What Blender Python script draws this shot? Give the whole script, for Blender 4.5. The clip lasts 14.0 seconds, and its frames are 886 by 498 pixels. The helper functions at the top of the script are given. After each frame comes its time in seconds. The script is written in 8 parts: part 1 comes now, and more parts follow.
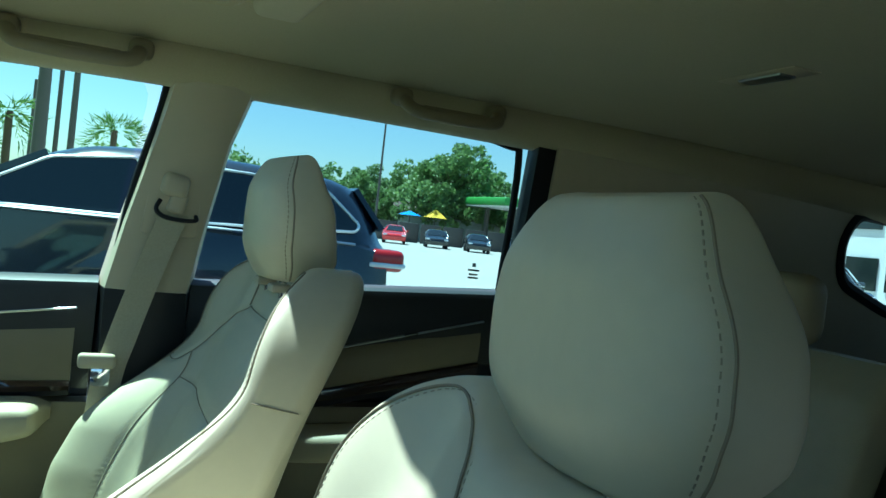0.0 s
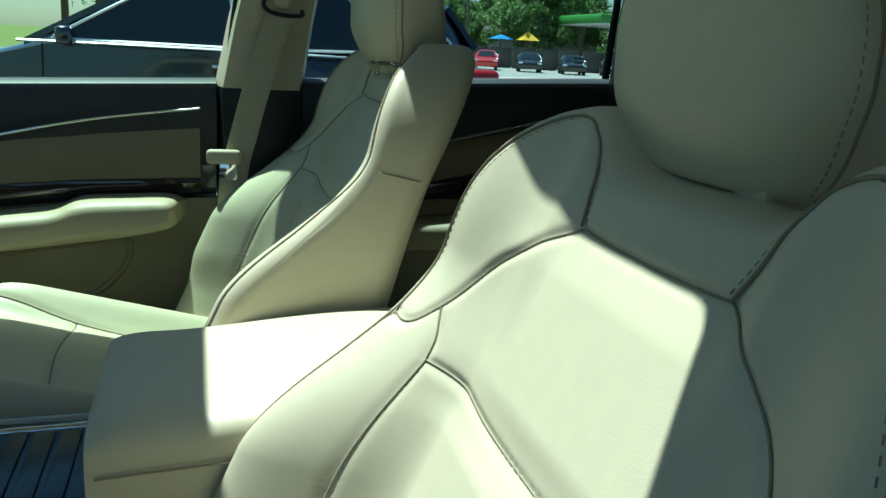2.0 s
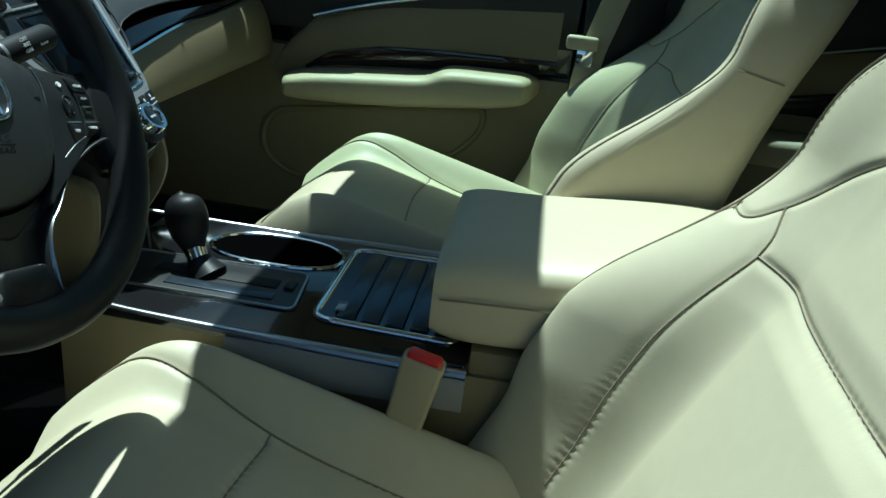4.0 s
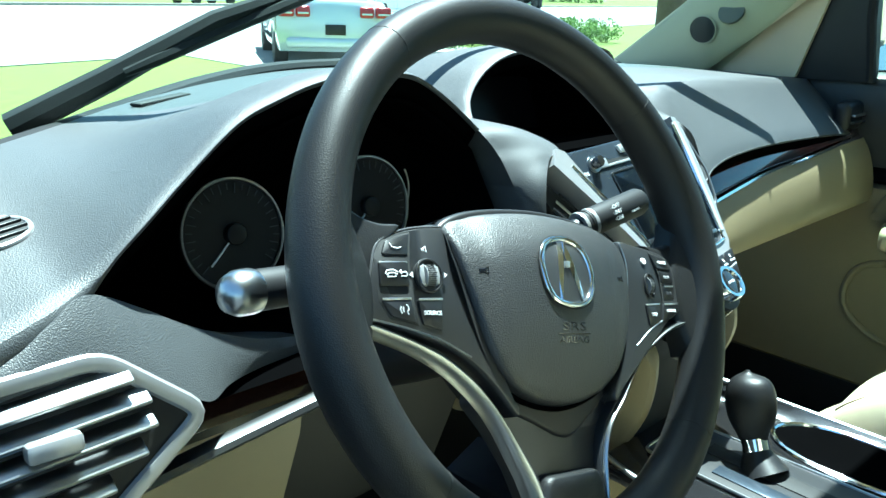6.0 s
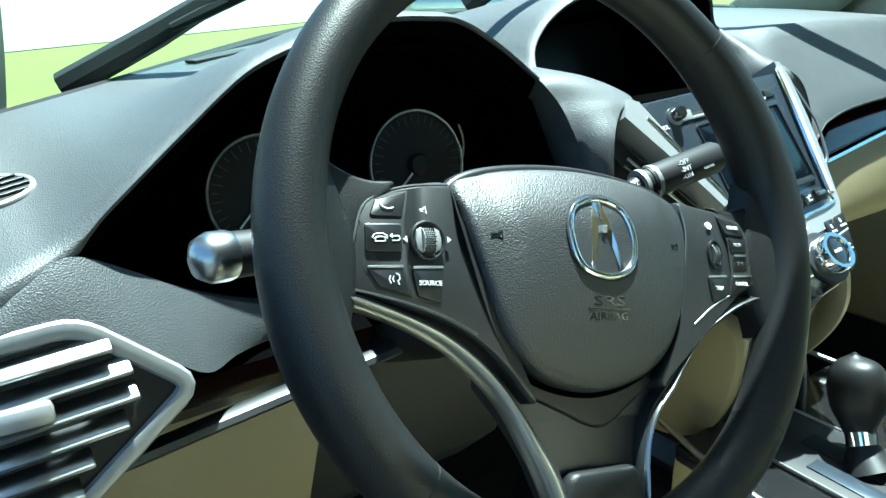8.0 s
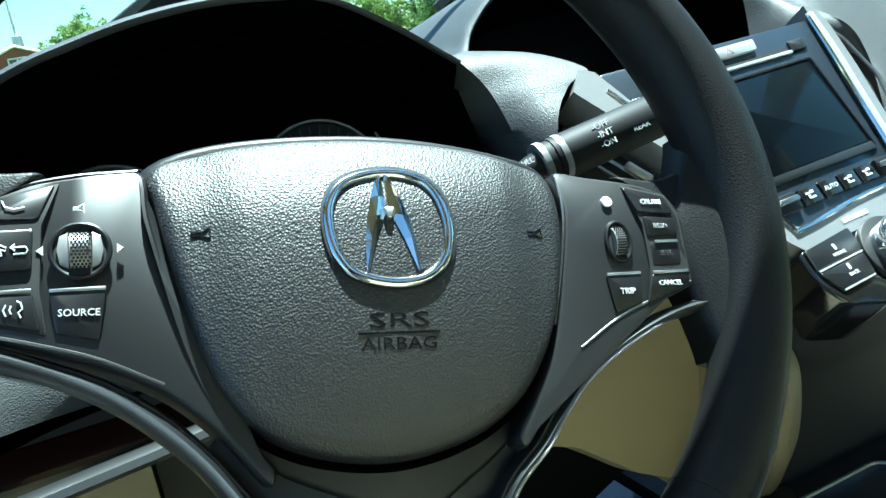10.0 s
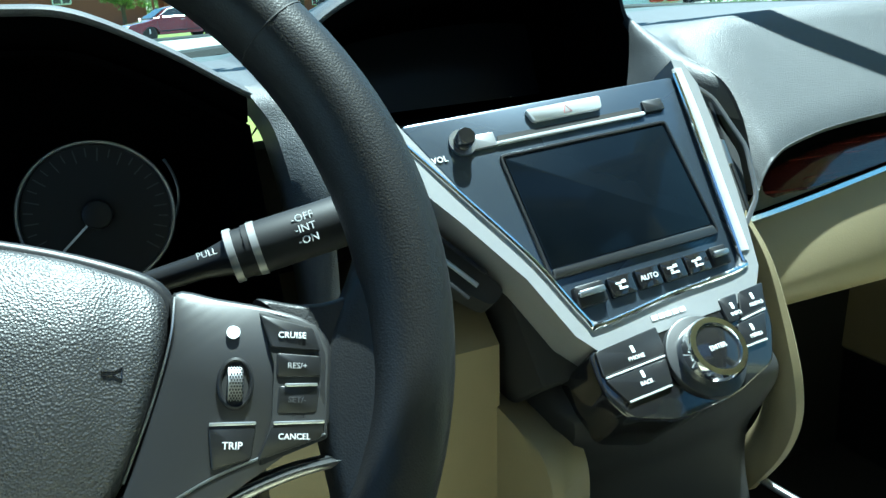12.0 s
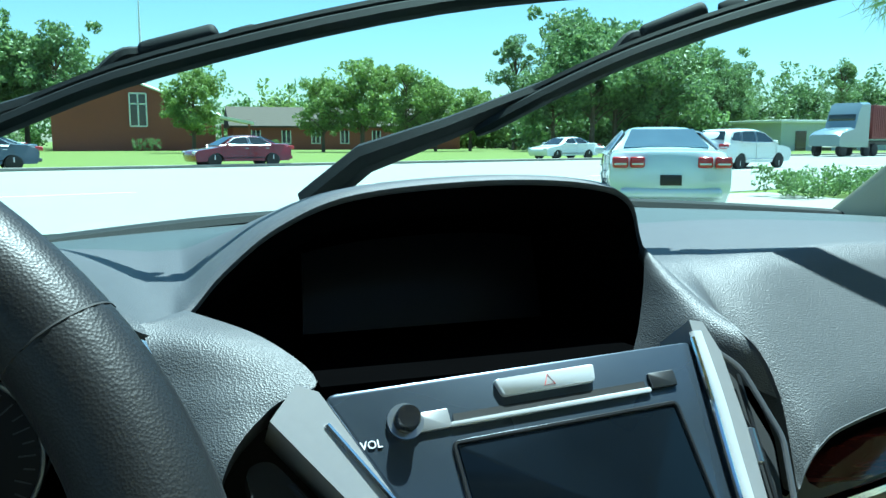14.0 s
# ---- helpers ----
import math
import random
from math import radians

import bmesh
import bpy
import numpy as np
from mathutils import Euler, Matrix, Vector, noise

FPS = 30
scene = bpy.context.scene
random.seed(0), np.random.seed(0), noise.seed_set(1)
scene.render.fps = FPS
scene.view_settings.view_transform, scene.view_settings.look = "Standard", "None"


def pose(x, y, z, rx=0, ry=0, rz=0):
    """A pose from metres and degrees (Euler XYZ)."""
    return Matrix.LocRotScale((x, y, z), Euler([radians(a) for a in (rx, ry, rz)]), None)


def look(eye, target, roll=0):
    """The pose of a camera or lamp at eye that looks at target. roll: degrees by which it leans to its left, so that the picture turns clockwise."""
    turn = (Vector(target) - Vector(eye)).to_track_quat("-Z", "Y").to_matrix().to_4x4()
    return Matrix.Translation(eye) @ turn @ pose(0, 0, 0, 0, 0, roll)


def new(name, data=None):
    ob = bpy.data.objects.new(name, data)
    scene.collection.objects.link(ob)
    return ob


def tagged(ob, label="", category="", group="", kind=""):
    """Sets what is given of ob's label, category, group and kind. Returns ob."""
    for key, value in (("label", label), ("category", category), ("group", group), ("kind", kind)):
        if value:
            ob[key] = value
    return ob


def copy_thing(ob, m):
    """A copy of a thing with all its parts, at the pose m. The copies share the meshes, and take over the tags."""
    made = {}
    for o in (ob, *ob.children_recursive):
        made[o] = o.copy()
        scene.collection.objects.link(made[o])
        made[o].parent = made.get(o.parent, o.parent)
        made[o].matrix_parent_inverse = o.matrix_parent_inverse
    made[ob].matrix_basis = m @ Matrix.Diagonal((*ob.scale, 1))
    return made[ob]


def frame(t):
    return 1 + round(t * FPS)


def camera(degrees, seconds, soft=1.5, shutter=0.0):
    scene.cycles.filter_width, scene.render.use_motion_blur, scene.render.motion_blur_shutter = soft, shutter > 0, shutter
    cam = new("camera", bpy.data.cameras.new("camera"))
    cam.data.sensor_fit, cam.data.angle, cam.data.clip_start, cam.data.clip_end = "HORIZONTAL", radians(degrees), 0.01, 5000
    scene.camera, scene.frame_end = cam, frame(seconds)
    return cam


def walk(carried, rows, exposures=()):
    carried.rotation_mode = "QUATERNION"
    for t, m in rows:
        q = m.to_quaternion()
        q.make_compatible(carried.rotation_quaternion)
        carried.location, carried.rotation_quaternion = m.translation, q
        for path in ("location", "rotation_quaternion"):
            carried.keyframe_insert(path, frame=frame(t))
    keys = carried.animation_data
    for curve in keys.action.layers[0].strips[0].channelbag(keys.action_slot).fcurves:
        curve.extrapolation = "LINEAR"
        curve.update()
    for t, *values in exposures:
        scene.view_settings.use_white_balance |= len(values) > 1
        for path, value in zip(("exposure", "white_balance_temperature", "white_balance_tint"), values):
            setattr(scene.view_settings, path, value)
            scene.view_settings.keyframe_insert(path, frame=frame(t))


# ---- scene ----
cam = camera(58.0, 14.0)
PATH = [
    (0, (-0.786, -0.44, 1.291), (1.051, -1.227, 1.249), 6.5),
    (0.5, (-0.798, -0.45, 1.307), (0.997, -1.333, 1.314), 4.9),
    (1, (-0.796, -0.453, 1.282), (1.025, -1.274, 1.19), 3.8),
    (1.5, (-0.791, -0.438, 1.244), (1.058, -1.155, 0.982), 4.0),
    (2, (-0.81, -0.412, 1.218), (1.042, -0.994, 0.736), 3.5),
    (2.5, (-0.832, -0.388, 1.189), (1.013, -0.833, 0.561), 4.2),
    (2.7, (-0.838, -0.384, 1.179), (1.002, -0.749, 0.486), 4.5),
    (4.8, (-0.866, -0.388, 1.223), (0.88, 0.302, 0.534), 5.6),
    (5, (-0.85, -0.375, 1.228), (0.833, 0.476, 0.562), 4.6),
    (5.5, (-0.791, -0.306, 1.239), (0.731, 0.853, 0.655), 3.9),
    (6, (-0.755, -0.299, 1.222), (0.577, 1.062, 0.61), 2.0),
    (6.5, (-0.741, -0.316, 1.23), (0.382, 1.198, 0.561), -0.5),
    (7, (-0.735, -0.328, 1.232), (0.36, 1.179, 0.505), -1.0),
    (7.2, (-0.731, -0.327, 1.232), (0.392, 1.154, 0.494), -0.6),
    (9.3, (-0.509, -0.251, 1.12), (0.282, 1.513, 0.607), -6.9),
    (9.5, (-0.491, -0.262, 1.115), (0.261, 1.529, 0.634), -8.6),
    (10, (-0.456, -0.28, 1.117), (0.304, 1.499, 0.612), -9.9),
    (10.5, (-0.424, -0.283, 1.12), (0.307, 1.51, 0.62), -9.1),
    (11, (-0.387, -0.29, 1.129), (0.265, 1.527, 0.606), -8.3),
    (11.5, (-0.346, -0.29, 1.144), (0.283, 1.523, 0.582), -6.7),
    (12, (-0.285, -0.281, 1.15), (0.412, 1.492, 0.54), -4.3),
    (12.5, (-0.233, -0.247, 1.166), (0.522, 1.531, 0.65), -1.4),
    (13, (-0.208, -0.234, 1.177), (0.568, 1.579, 0.84), -1.3),
    (13.5, (-0.199, -0.211, 1.181), (0.542, 1.624, 0.894), -0.8),
    (14, (-0.192, -0.184, 1.193), (0.448, 1.691, 0.925), 0.0),
]
walk(cam, [(t, look(eye, target, roll)) for t, eye, target, roll in PATH], exposures=[(0, 1.55, 4850, -13), (1.0, 1.9, 4950, -14), (1.5, 1.7, 5100, -14), (2.0, 0.92, 5300, -14), (2.5, 0.3, 5450, -13), (5.0, 1.35, 5000, -14), (6.0, 2.5, 5150, -15), (6.5, 2.55, 5250, -16), (7.2, 2.5, 5250, -16), (9.5, 2.3, 5150, -15), (10.5, 2.12, 5150, -15), (12.0, 2.2, 5100, -15), (13.0, 2.05, 5000, -16), (14.0, 1.75, 4900, -17)])

# ---- light ----
world = bpy.data.worlds.new("sky")
scene.world = world
world.use_nodes = True
wn = world.node_tree.nodes
sky = wn.new("ShaderNodeTexSky")
sky.sky_type, sky.sun_disc = "NISHITA", False
sky.dust_density, sky.air_density = 0.6, 1.0
SUN_FROM = 55.0     # degrees right of the car's nose
SUN_UP = 71.0
sky.sun_elevation, sky.sun_rotation = radians(SUN_UP), radians(SUN_FROM)
world.node_tree.links.new(sky.outputs[0], wn["Background"].inputs[0])
wn["Background"].inputs[1].default_value = 0.055
lamp = bpy.data.lights.new("sun", "SUN")
lamp.energy, lamp.angle, lamp.color = 5.0, radians(0.6), (1.0, 0.95, 0.87)
sun = new("sun", lamp)
sun.matrix_world = Matrix.Rotation(radians(-SUN_FROM), 4, "Z") @ pose(0, 0, 30, -(90 - SUN_UP), 0, 0)


# ---- materials ----
def shader(name):
    m = bpy.data.materials.new(name)
    m.use_nodes = True
    n, l = m.node_tree.nodes, m.node_tree.links
    return m, n, l, n["Principled BSDF"]


def mat(name, col, rough=0.5, metal=0.0, var=0.12, vscale=25.0, bump=0.0, bscale=300.0, cells=False,
        spec=0.5, coat=0.0, stain=0.08, sscale=3.0, sheen=0.0, rvar=0.08, emit=0.0):
    m, n, l, p = shader(name)
    co = n.new("ShaderNodeTexCoord")
    fine, big = n.new("ShaderNodeTexNoise"), n.new("ShaderNodeTexNoise")
    fine.inputs["Scale"].default_value, fine.inputs["Detail"].default_value = vscale, 4
    big.inputs["Scale"].default_value, big.inputs["Detail"].default_value = sscale, 3
    l.new(co.outputs["Object"], fine.inputs["Vector"]), l.new(co.outputs["Object"], big.inputs["Vector"])
    c = Vector(col)
    r1, mix = n.new("ShaderNodeMix"), n.new("ShaderNodeMix")
    r1.data_type = mix.data_type = "RGBA"
    r1.inputs[6].default_value, r1.inputs[7].default_value = (*(c * (1 - var)), 1), (*(c * (1 + var)), 1)
    l.new(fine.outputs["Fac"], r1.inputs[0])
    mix.blend_type = "MULTIPLY"
    mix.inputs[0].default_value = 1
    rr = n.new("ShaderNodeMapRange")
    rr.inputs["To Min"].default_value, rr.inputs["To Max"].default_value = 1 - stain, 1 + stain
    l.new(big.outputs["Fac"], rr.inputs["Value"])
    l.new(r1.outputs[2], mix.inputs[6]), l.new(rr.outputs[0], mix.inputs[7])
    l.new(mix.outputs[2], p.inputs["Base Color"])
    ro = n.new("ShaderNodeMapRange")
    ro.inputs["To Min"].default_value, ro.inputs["To Max"].default_value = max(0.02, rough - rvar), min(1, rough + rvar)
    l.new(big.outputs["Fac"], ro.inputs["Value"]), l.new(ro.outputs[0], p.inputs["Roughness"])
    p.inputs["Metallic"].default_value, p.inputs["Specular IOR Level"].default_value = metal, spec
    p.inputs["Coat Weight"].default_value, p.inputs["Coat Roughness"].default_value = coat, 0.04
    p.inputs["Sheen Weight"].default_value = sheen
    if bump:
        tex = n.new("ShaderNodeTexVoronoi" if cells else "ShaderNodeTexNoise")
        tex.inputs["Scale"].default_value = bscale
        l.new(co.outputs["Object"], tex.inputs["Vector"])
        b = n.new("ShaderNodeBump")
        b.inputs["Strength"].default_value, b.inputs["Distance"].default_value = bump, 0.4 / bscale
        l.new(tex.outputs["Distance" if cells else "Fac"], b.inputs["Height"])
        l.new(b.outputs[0], p.inputs["Normal"])
    if emit:
        p.inputs["Emission Color"].default_value, p.inputs["Emission Strength"].default_value = (*col, 1), emit
    return m


def wood(name, dark, light, rough=0.15):
    m, n, l, p = shader(name)
    co, mp, wv = n.new("ShaderNodeTexCoord"), n.new("ShaderNodeMapping"), n.new("ShaderNodeTexNoise")
    mp.inputs["Scale"].default_value = (4, 9, 120)
    wv.inputs["Scale"].default_value, wv.inputs["Detail"].default_value, wv.inputs["Distortion"].default_value = 2.0, 6, 1.2
    rmp = n.new("ShaderNodeValToRGB")
    rmp.color_ramp.elements[0].color, rmp.color_ramp.elements[1].color = (*dark, 1), (*light, 1)
    rmp.color_ramp.elements[0].position, rmp.color_ramp.elements[1].position = 0.35, 0.7
    l.new(co.outputs["Object"], mp.inputs[0]), l.new(mp.outputs[0], wv.inputs["Vector"])
    l.new(wv.outputs["Fac"], rmp.inputs[0]), l.new(rmp.outputs[0], p.inputs["Base Color"])
    p.inputs["Roughness"].default_value, p.inputs["Coat Weight"].default_value = rough, 1.0
    p.inputs["Coat Roughness"].default_value = 0.03
    return m


def pane_mat(name, tint, gloss=1.0):
    """Thin glass: see-through and tinted, with a Fresnel gloss."""
    m, n, l, p = shader(name)
    n.remove(p)
    tr, gl, fr, mx = n.new("ShaderNodeBsdfTransparent"), n.new("ShaderNodeBsdfGlossy"), n.new("ShaderNodeLayerWeight"), n.new("ShaderNodeMixShader")
    tr.inputs[0].default_value, gl.inputs["Roughness"].default_value = (*tint, 1), 0.01
    gl.inputs[0].default_value = (gloss, gloss, gloss, 1)
    fr.inputs[0].default_value = 0.25
    pw = n.new("ShaderNodeMath")
    pw.operation = "MULTIPLY"
    pw.inputs[1].default_value = 0.06
    l.new(fr.outputs["Facing"], pw.inputs[0])
    l.new(pw.outputs[0], mx.inputs[0]), l.new(tr.outputs[0], mx.inputs[1]), l.new(gl.outputs[0], mx.inputs[2])
    l.new(mx.outputs[0], n["Material Output"].inputs[0])
    return m


def leaf_mat(name, a, b):
    m, n, l, p = shader(name)
    geo, rmp = n.new("ShaderNodeNewGeometry"), n.new("ShaderNodeValToRGB")
    rmp.color_ramp.elements[0].color, rmp.color_ramp.elements[1].color = (*a, 1), (*b, 1)
    l.new(geo.outputs["Random Per Island"], rmp.inputs[0])
    l.new(rmp.outputs[0], p.inputs["Base Color"])
    p.inputs["Roughness"].default_value = 0.55
    p.inputs["Subsurface Weight"].default_value = 0.0
    tl, mx = n.new("ShaderNodeBsdfTranslucent"), n.new("ShaderNodeMixShader")
    l.new(rmp.outputs[0], tl.inputs[0])
    mx.inputs[0].default_value = 0.35
    l.new(p.outputs[0], mx.inputs[1]), l.new(tl.outputs[0], mx.inputs[2]), l.new(mx.outputs[0], n["Material Output"].inputs[0])
    return m


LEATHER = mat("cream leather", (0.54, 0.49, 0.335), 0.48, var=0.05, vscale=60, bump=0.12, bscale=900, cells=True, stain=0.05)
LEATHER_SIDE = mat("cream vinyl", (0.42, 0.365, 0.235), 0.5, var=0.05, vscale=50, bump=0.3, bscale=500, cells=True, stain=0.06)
SEAM = mat("seam thread line", (0.25, 0.21, 0.14), 0.8, var=0.1)
THREAD_DARK = mat("olive grey thread", (0.27, 0.235, 0.16), 0.8, var=0.2, vscale=400)
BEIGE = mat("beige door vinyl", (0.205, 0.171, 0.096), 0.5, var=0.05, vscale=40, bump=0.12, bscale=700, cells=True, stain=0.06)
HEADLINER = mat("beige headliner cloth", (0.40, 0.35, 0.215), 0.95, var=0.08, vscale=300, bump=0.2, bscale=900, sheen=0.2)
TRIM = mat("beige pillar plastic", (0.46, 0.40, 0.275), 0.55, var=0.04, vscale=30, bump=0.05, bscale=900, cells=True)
CARPET = mat("dark carpet", (0.02, 0.018, 0.015), 0.95, var=0.4, vscale=300, bump=0.5, bscale=700)
DASH = mat("charcoal grained dash skin", (0.050, 0.053, 0.056), 0.50, var=0.14, vscale=80, bump=0.68, bscale=1050, cells=True, stain=0.12, spec=0.45)
DOOR_TOP = mat("charcoal door skin", (0.020, 0.021, 0.022), 0.5, var=0.12, vscale=80, bump=0.2, bscale=850, cells=True, stain=0.10)
BLACK = mat("black satin plastic", (0.011, 0.011, 0.012), 0.40, var=0.15, vscale=60, bump=0.1, bscale=700, spec=0.35)
BLACK_GRAIN = mat("black grained airbag skin", (0.010, 0.010, 0.011), 0.48, var=0.2, vscale=90, bump=0.72, bscale=1100, cells=True, spec=0.85)
KEY = mat("black satin key", (0.013, 0.013, 0.014), 0.34, var=0.1, vscale=60, spec=0.45)
SPOKE_GREY = mat("charcoal satin spoke", (0.030, 0.031, 0.033), 0.34, 0.3, var=0.06, vscale=80)
STALK = mat("matt black stalk plastic", (0.009, 0.009, 0.010), 0.6, var=0.15, spec=0.3)
RIM = mat("black leather rim", (0.009, 0.009, 0.0095), 0.46, var=0.15, vscale=90, bump=0.28, bscale=1150, cells=True, spec=0.36)
POD = mat("charcoal switch panel", (0.010, 0.010, 0.011), 0.42, var=0.1, vscale=60, spec=0.75)
GLOSS = mat("piano black", (0.010, 0.010, 0.011), 0.12, var=0.1, coat=0.6, stain=0.2, rvar=0.05)
NAVY = mat("dark blue-black fascia", (0.055, 0.070, 0.092), 0.27, 0.65, var=0.1, stain=0.2)
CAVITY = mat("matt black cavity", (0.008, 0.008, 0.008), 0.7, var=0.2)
SPEAKER = mat("brown speaker mesh", (0.13, 0.115, 0.09), 0.7, var=0.3, vscale=500)
SCREEN = mat("display glass", (0.004, 0.006, 0.009), 0.10, var=0.1, stain=0.3, sscale=30, rvar=0.06, spec=0.15)
CHROME = mat("chrome", (0.78, 0.79, 0.80), 0.09, 1.0, var=0.02, rvar=0.03)
SATIN = mat("satin silver", (0.42, 0.43, 0.44), 0.30, 1.0, var=0.05, vscale=200)
GUNMETAL = mat("gunmetal painted trim", (0.13, 0.13, 0.135), 0.33, 0.6, var=0.05, vscale=200)
# pale base paints in the bright reflections on the stack's silver and chrome
PALE_SILVER = mat("pale silver for bright reflections", (0.56, 0.57, 0.58), 0.36, 0.35, var=0.04, vscale=200)
SILVER = mat("silver painted plastic", (0.30, 0.30, 0.305), 0.36, 0.35, var=0.05, vscale=200)
BRIGHT = mat("brushed bright strip", (0.80, 0.81, 0.82), 0.30, 1.0, var=0.04, vscale=200)
WOOD = wood("dark walnut trim", (0.010, 0.005, 0.004), (0.036, 0.016, 0.010))
WOOD_RED = wood("reddish walnut trim", (0.020, 0.006, 0.005), (0.10, 0.022, 0.015))
WHITE_INK = mat("white printing", (0.75, 0.76, 0.77), 0.5, var=0.02)
DIM_INK = mat("unlit dial printing", (0.06, 0.06, 0.065), 0.5, var=0.02)
GREY_INK = mat("grey printing", (0.35, 0.35, 0.36), 0.5, var=0.02)
RED_PLASTIC = mat("red buckle button", (0.62, 0.025, 0.02), 0.35, var=0.06)
WEB = mat("beige belt webbing", (0.40, 0.36, 0.25), 0.85, var=0.15, vscale=300, bump=0.5, bscale=800)
RUBBER = mat("black rubber", (0.008, 0.008, 0.009), 0.7, var=0.2, spec=0.25)
WIPER = mat("weathered black wiper paint", (0.010, 0.010, 0.011), 0.7, var=0.2, spec=0.25)
GLASS = pane_mat("window glass", (0.90, 0.97, 0.94), 0.6)
GLASS_SIDE = pane_mat("green side glass", (0.90, 0.98, 0.91))
# near-black without gloss: puts the shade of deep recesses into the colour
VOID = mat("near-black recess shade", (0.0013, 0.0013, 0.0014), 0.9, var=0.2, spec=0.0)
GLASS_DARK = pane_mat("privacy glass", (0.78, 0.86, 0.85))
# much darker tint for panes out of view, to cut light on the rear ceiling
GLASS_DEEP = pane_mat("privacy glass darkened to dim the cabin", (0.10, 0.11, 0.11))
DISPLAY = mat("dark display glass", (0.004, 0.005, 0.007), 0.30, var=0.1, spec=0.3)
MIRROR = mat("mirror glass", (0.85, 0.87, 0.9), 0.02, 1.0, var=0.0, stain=0.0, rvar=0.0)


# ---- mesh helpers ----
def rot_m(origin, m3):
    return Matrix.Translation(origin) @ m3.to_4x4()


def thing(name, label, category, at=(0, 0, 0), group="", kind=""):
    ob = new(name)
    ob.matrix_basis = Matrix.Translation(at)
    ob.empty_display_size = 0.05
    return tagged(ob, label, category, group, kind)


def part(name, bm, material, parent=None, label="", m=None, smooth=True, angle=40):
    """Links a bmesh as one mesh object under a thing (an Empty) or under a part (a mesh)."""
    if m is not None:
        bm.transform(m)
    bmesh.ops.recalc_face_normals(bm, faces=bm.faces)
    me = bpy.data.meshes.new(name)
    bm.to_mesh(me)
    bm.free()
    if smooth:
        me.shade_smooth()
        me.set_sharp_from_angle(angle=radians(angle))
    me.materials.append(material)
    ob = new(name, me)
    if parent is not None:
        ob.parent = parent
        if parent.type == "EMPTY":
            ob.matrix_parent_inverse = parent.matrix_basis.inverted()
    return tagged(ob, label)


def loft(rings, closed=True, cap=True, bm=None):
    bm = bm or bmesh.new()
    rows = [[bm.verts.new(p) for p in ring] for ring in rings]
    n = len(rows[0])
    for a, b in zip(rows, rows[1:]):
        for i in range(n if closed else n - 1):
            j = (i + 1) % n
            try:
                bm.faces.new((a[i], a[j], b[j], b[i]))
            except ValueError:
                pass
    if cap and closed:
        bm.faces.new(rows[0][::-1]), bm.faces.new(rows[-1])
    return bm


def tube(pts, r, n=10, closed=False, flat=1.0, bm=None, up=None):
    """A round or flattened (flat < 1 along its second axis) bar along pts; r is one radius or one for each point."""
    pts = [Vector(p) for p in pts]
    k = len(pts)
    rr = r if isinstance(r, (list, tuple)) else [r] * k
    rings, side = [], None
    for i, p in enumerate(pts):
        a = pts[(i - 1) % k] if closed or i else p
        b = pts[(i + 1) % k] if closed or i < k - 1 else p
        d = (b - a).normalized()
        if side is None:
            ref = Vector(up) if up else (Vector((0, 0, 1)) if abs(d.z) < 0.9 else Vector((1, 0, 0)))
            side = d.cross(ref).normalized()
        side = (side - d * side.dot(d)).normalized()
        other = side.cross(d)
        rings.append([p + rr[i] * (side * math.cos(t) + other * flat * math.sin(t)) for t in np.linspace(0, 2 * math.pi, n, endpoint=False)])
    if closed:
        rings.append(rings[0])
        bm = loft(rings, True, False, bm)
        bmesh.ops.remove_doubles(bm, verts=bm.verts, dist=1e-6)
        return bm
    return loft(rings, True, True, bm)


def spline(pts, n=8, closed=False):
    """Catmull-Rom through pts, n steps a span."""
    pts = [Vector(p) for p in pts]
    k = len(pts)
    out = []
    for i in range(k if closed else k - 1):
        p1, p2 = pts[i], pts[(i + 1) % k]
        p0 = pts[i - 1] if closed or i else p1 * 2 - p2
        p3 = pts[(i + 2) % k] if closed or i < k - 2 else p2 * 2 - p1
        for t in np.arange(n) / n:
            out.append(0.5 * (2 * p1 + (p2 - p0) * t + (2 * p0 - 5 * p1 + 4 * p2 - p3) * t * t + (3 * p1 - p0 - 3 * p2 + p3) * t ** 3))
    if not closed:
        out.append(pts[-1])
    return out


def rounded(pts, r, n=5):
    """A polygon in 2D with its corners rounded."""
    pts = [Vector(p) for p in pts]
    out = []
    for i, p in enumerate(pts):
        a, b = pts[i - 1] - p, pts[(i + 1) % len(pts)] - p
        k = min(r, a.length * 0.49, b.length * 0.49)
        s, e = p + a.normalized() * k, p + b.normalized() * k
        for t in np.linspace(0, 1, n):
            out.append(s * (1 - t) ** 2 + p * 2 * t * (1 - t) + e * t * t)
    return out


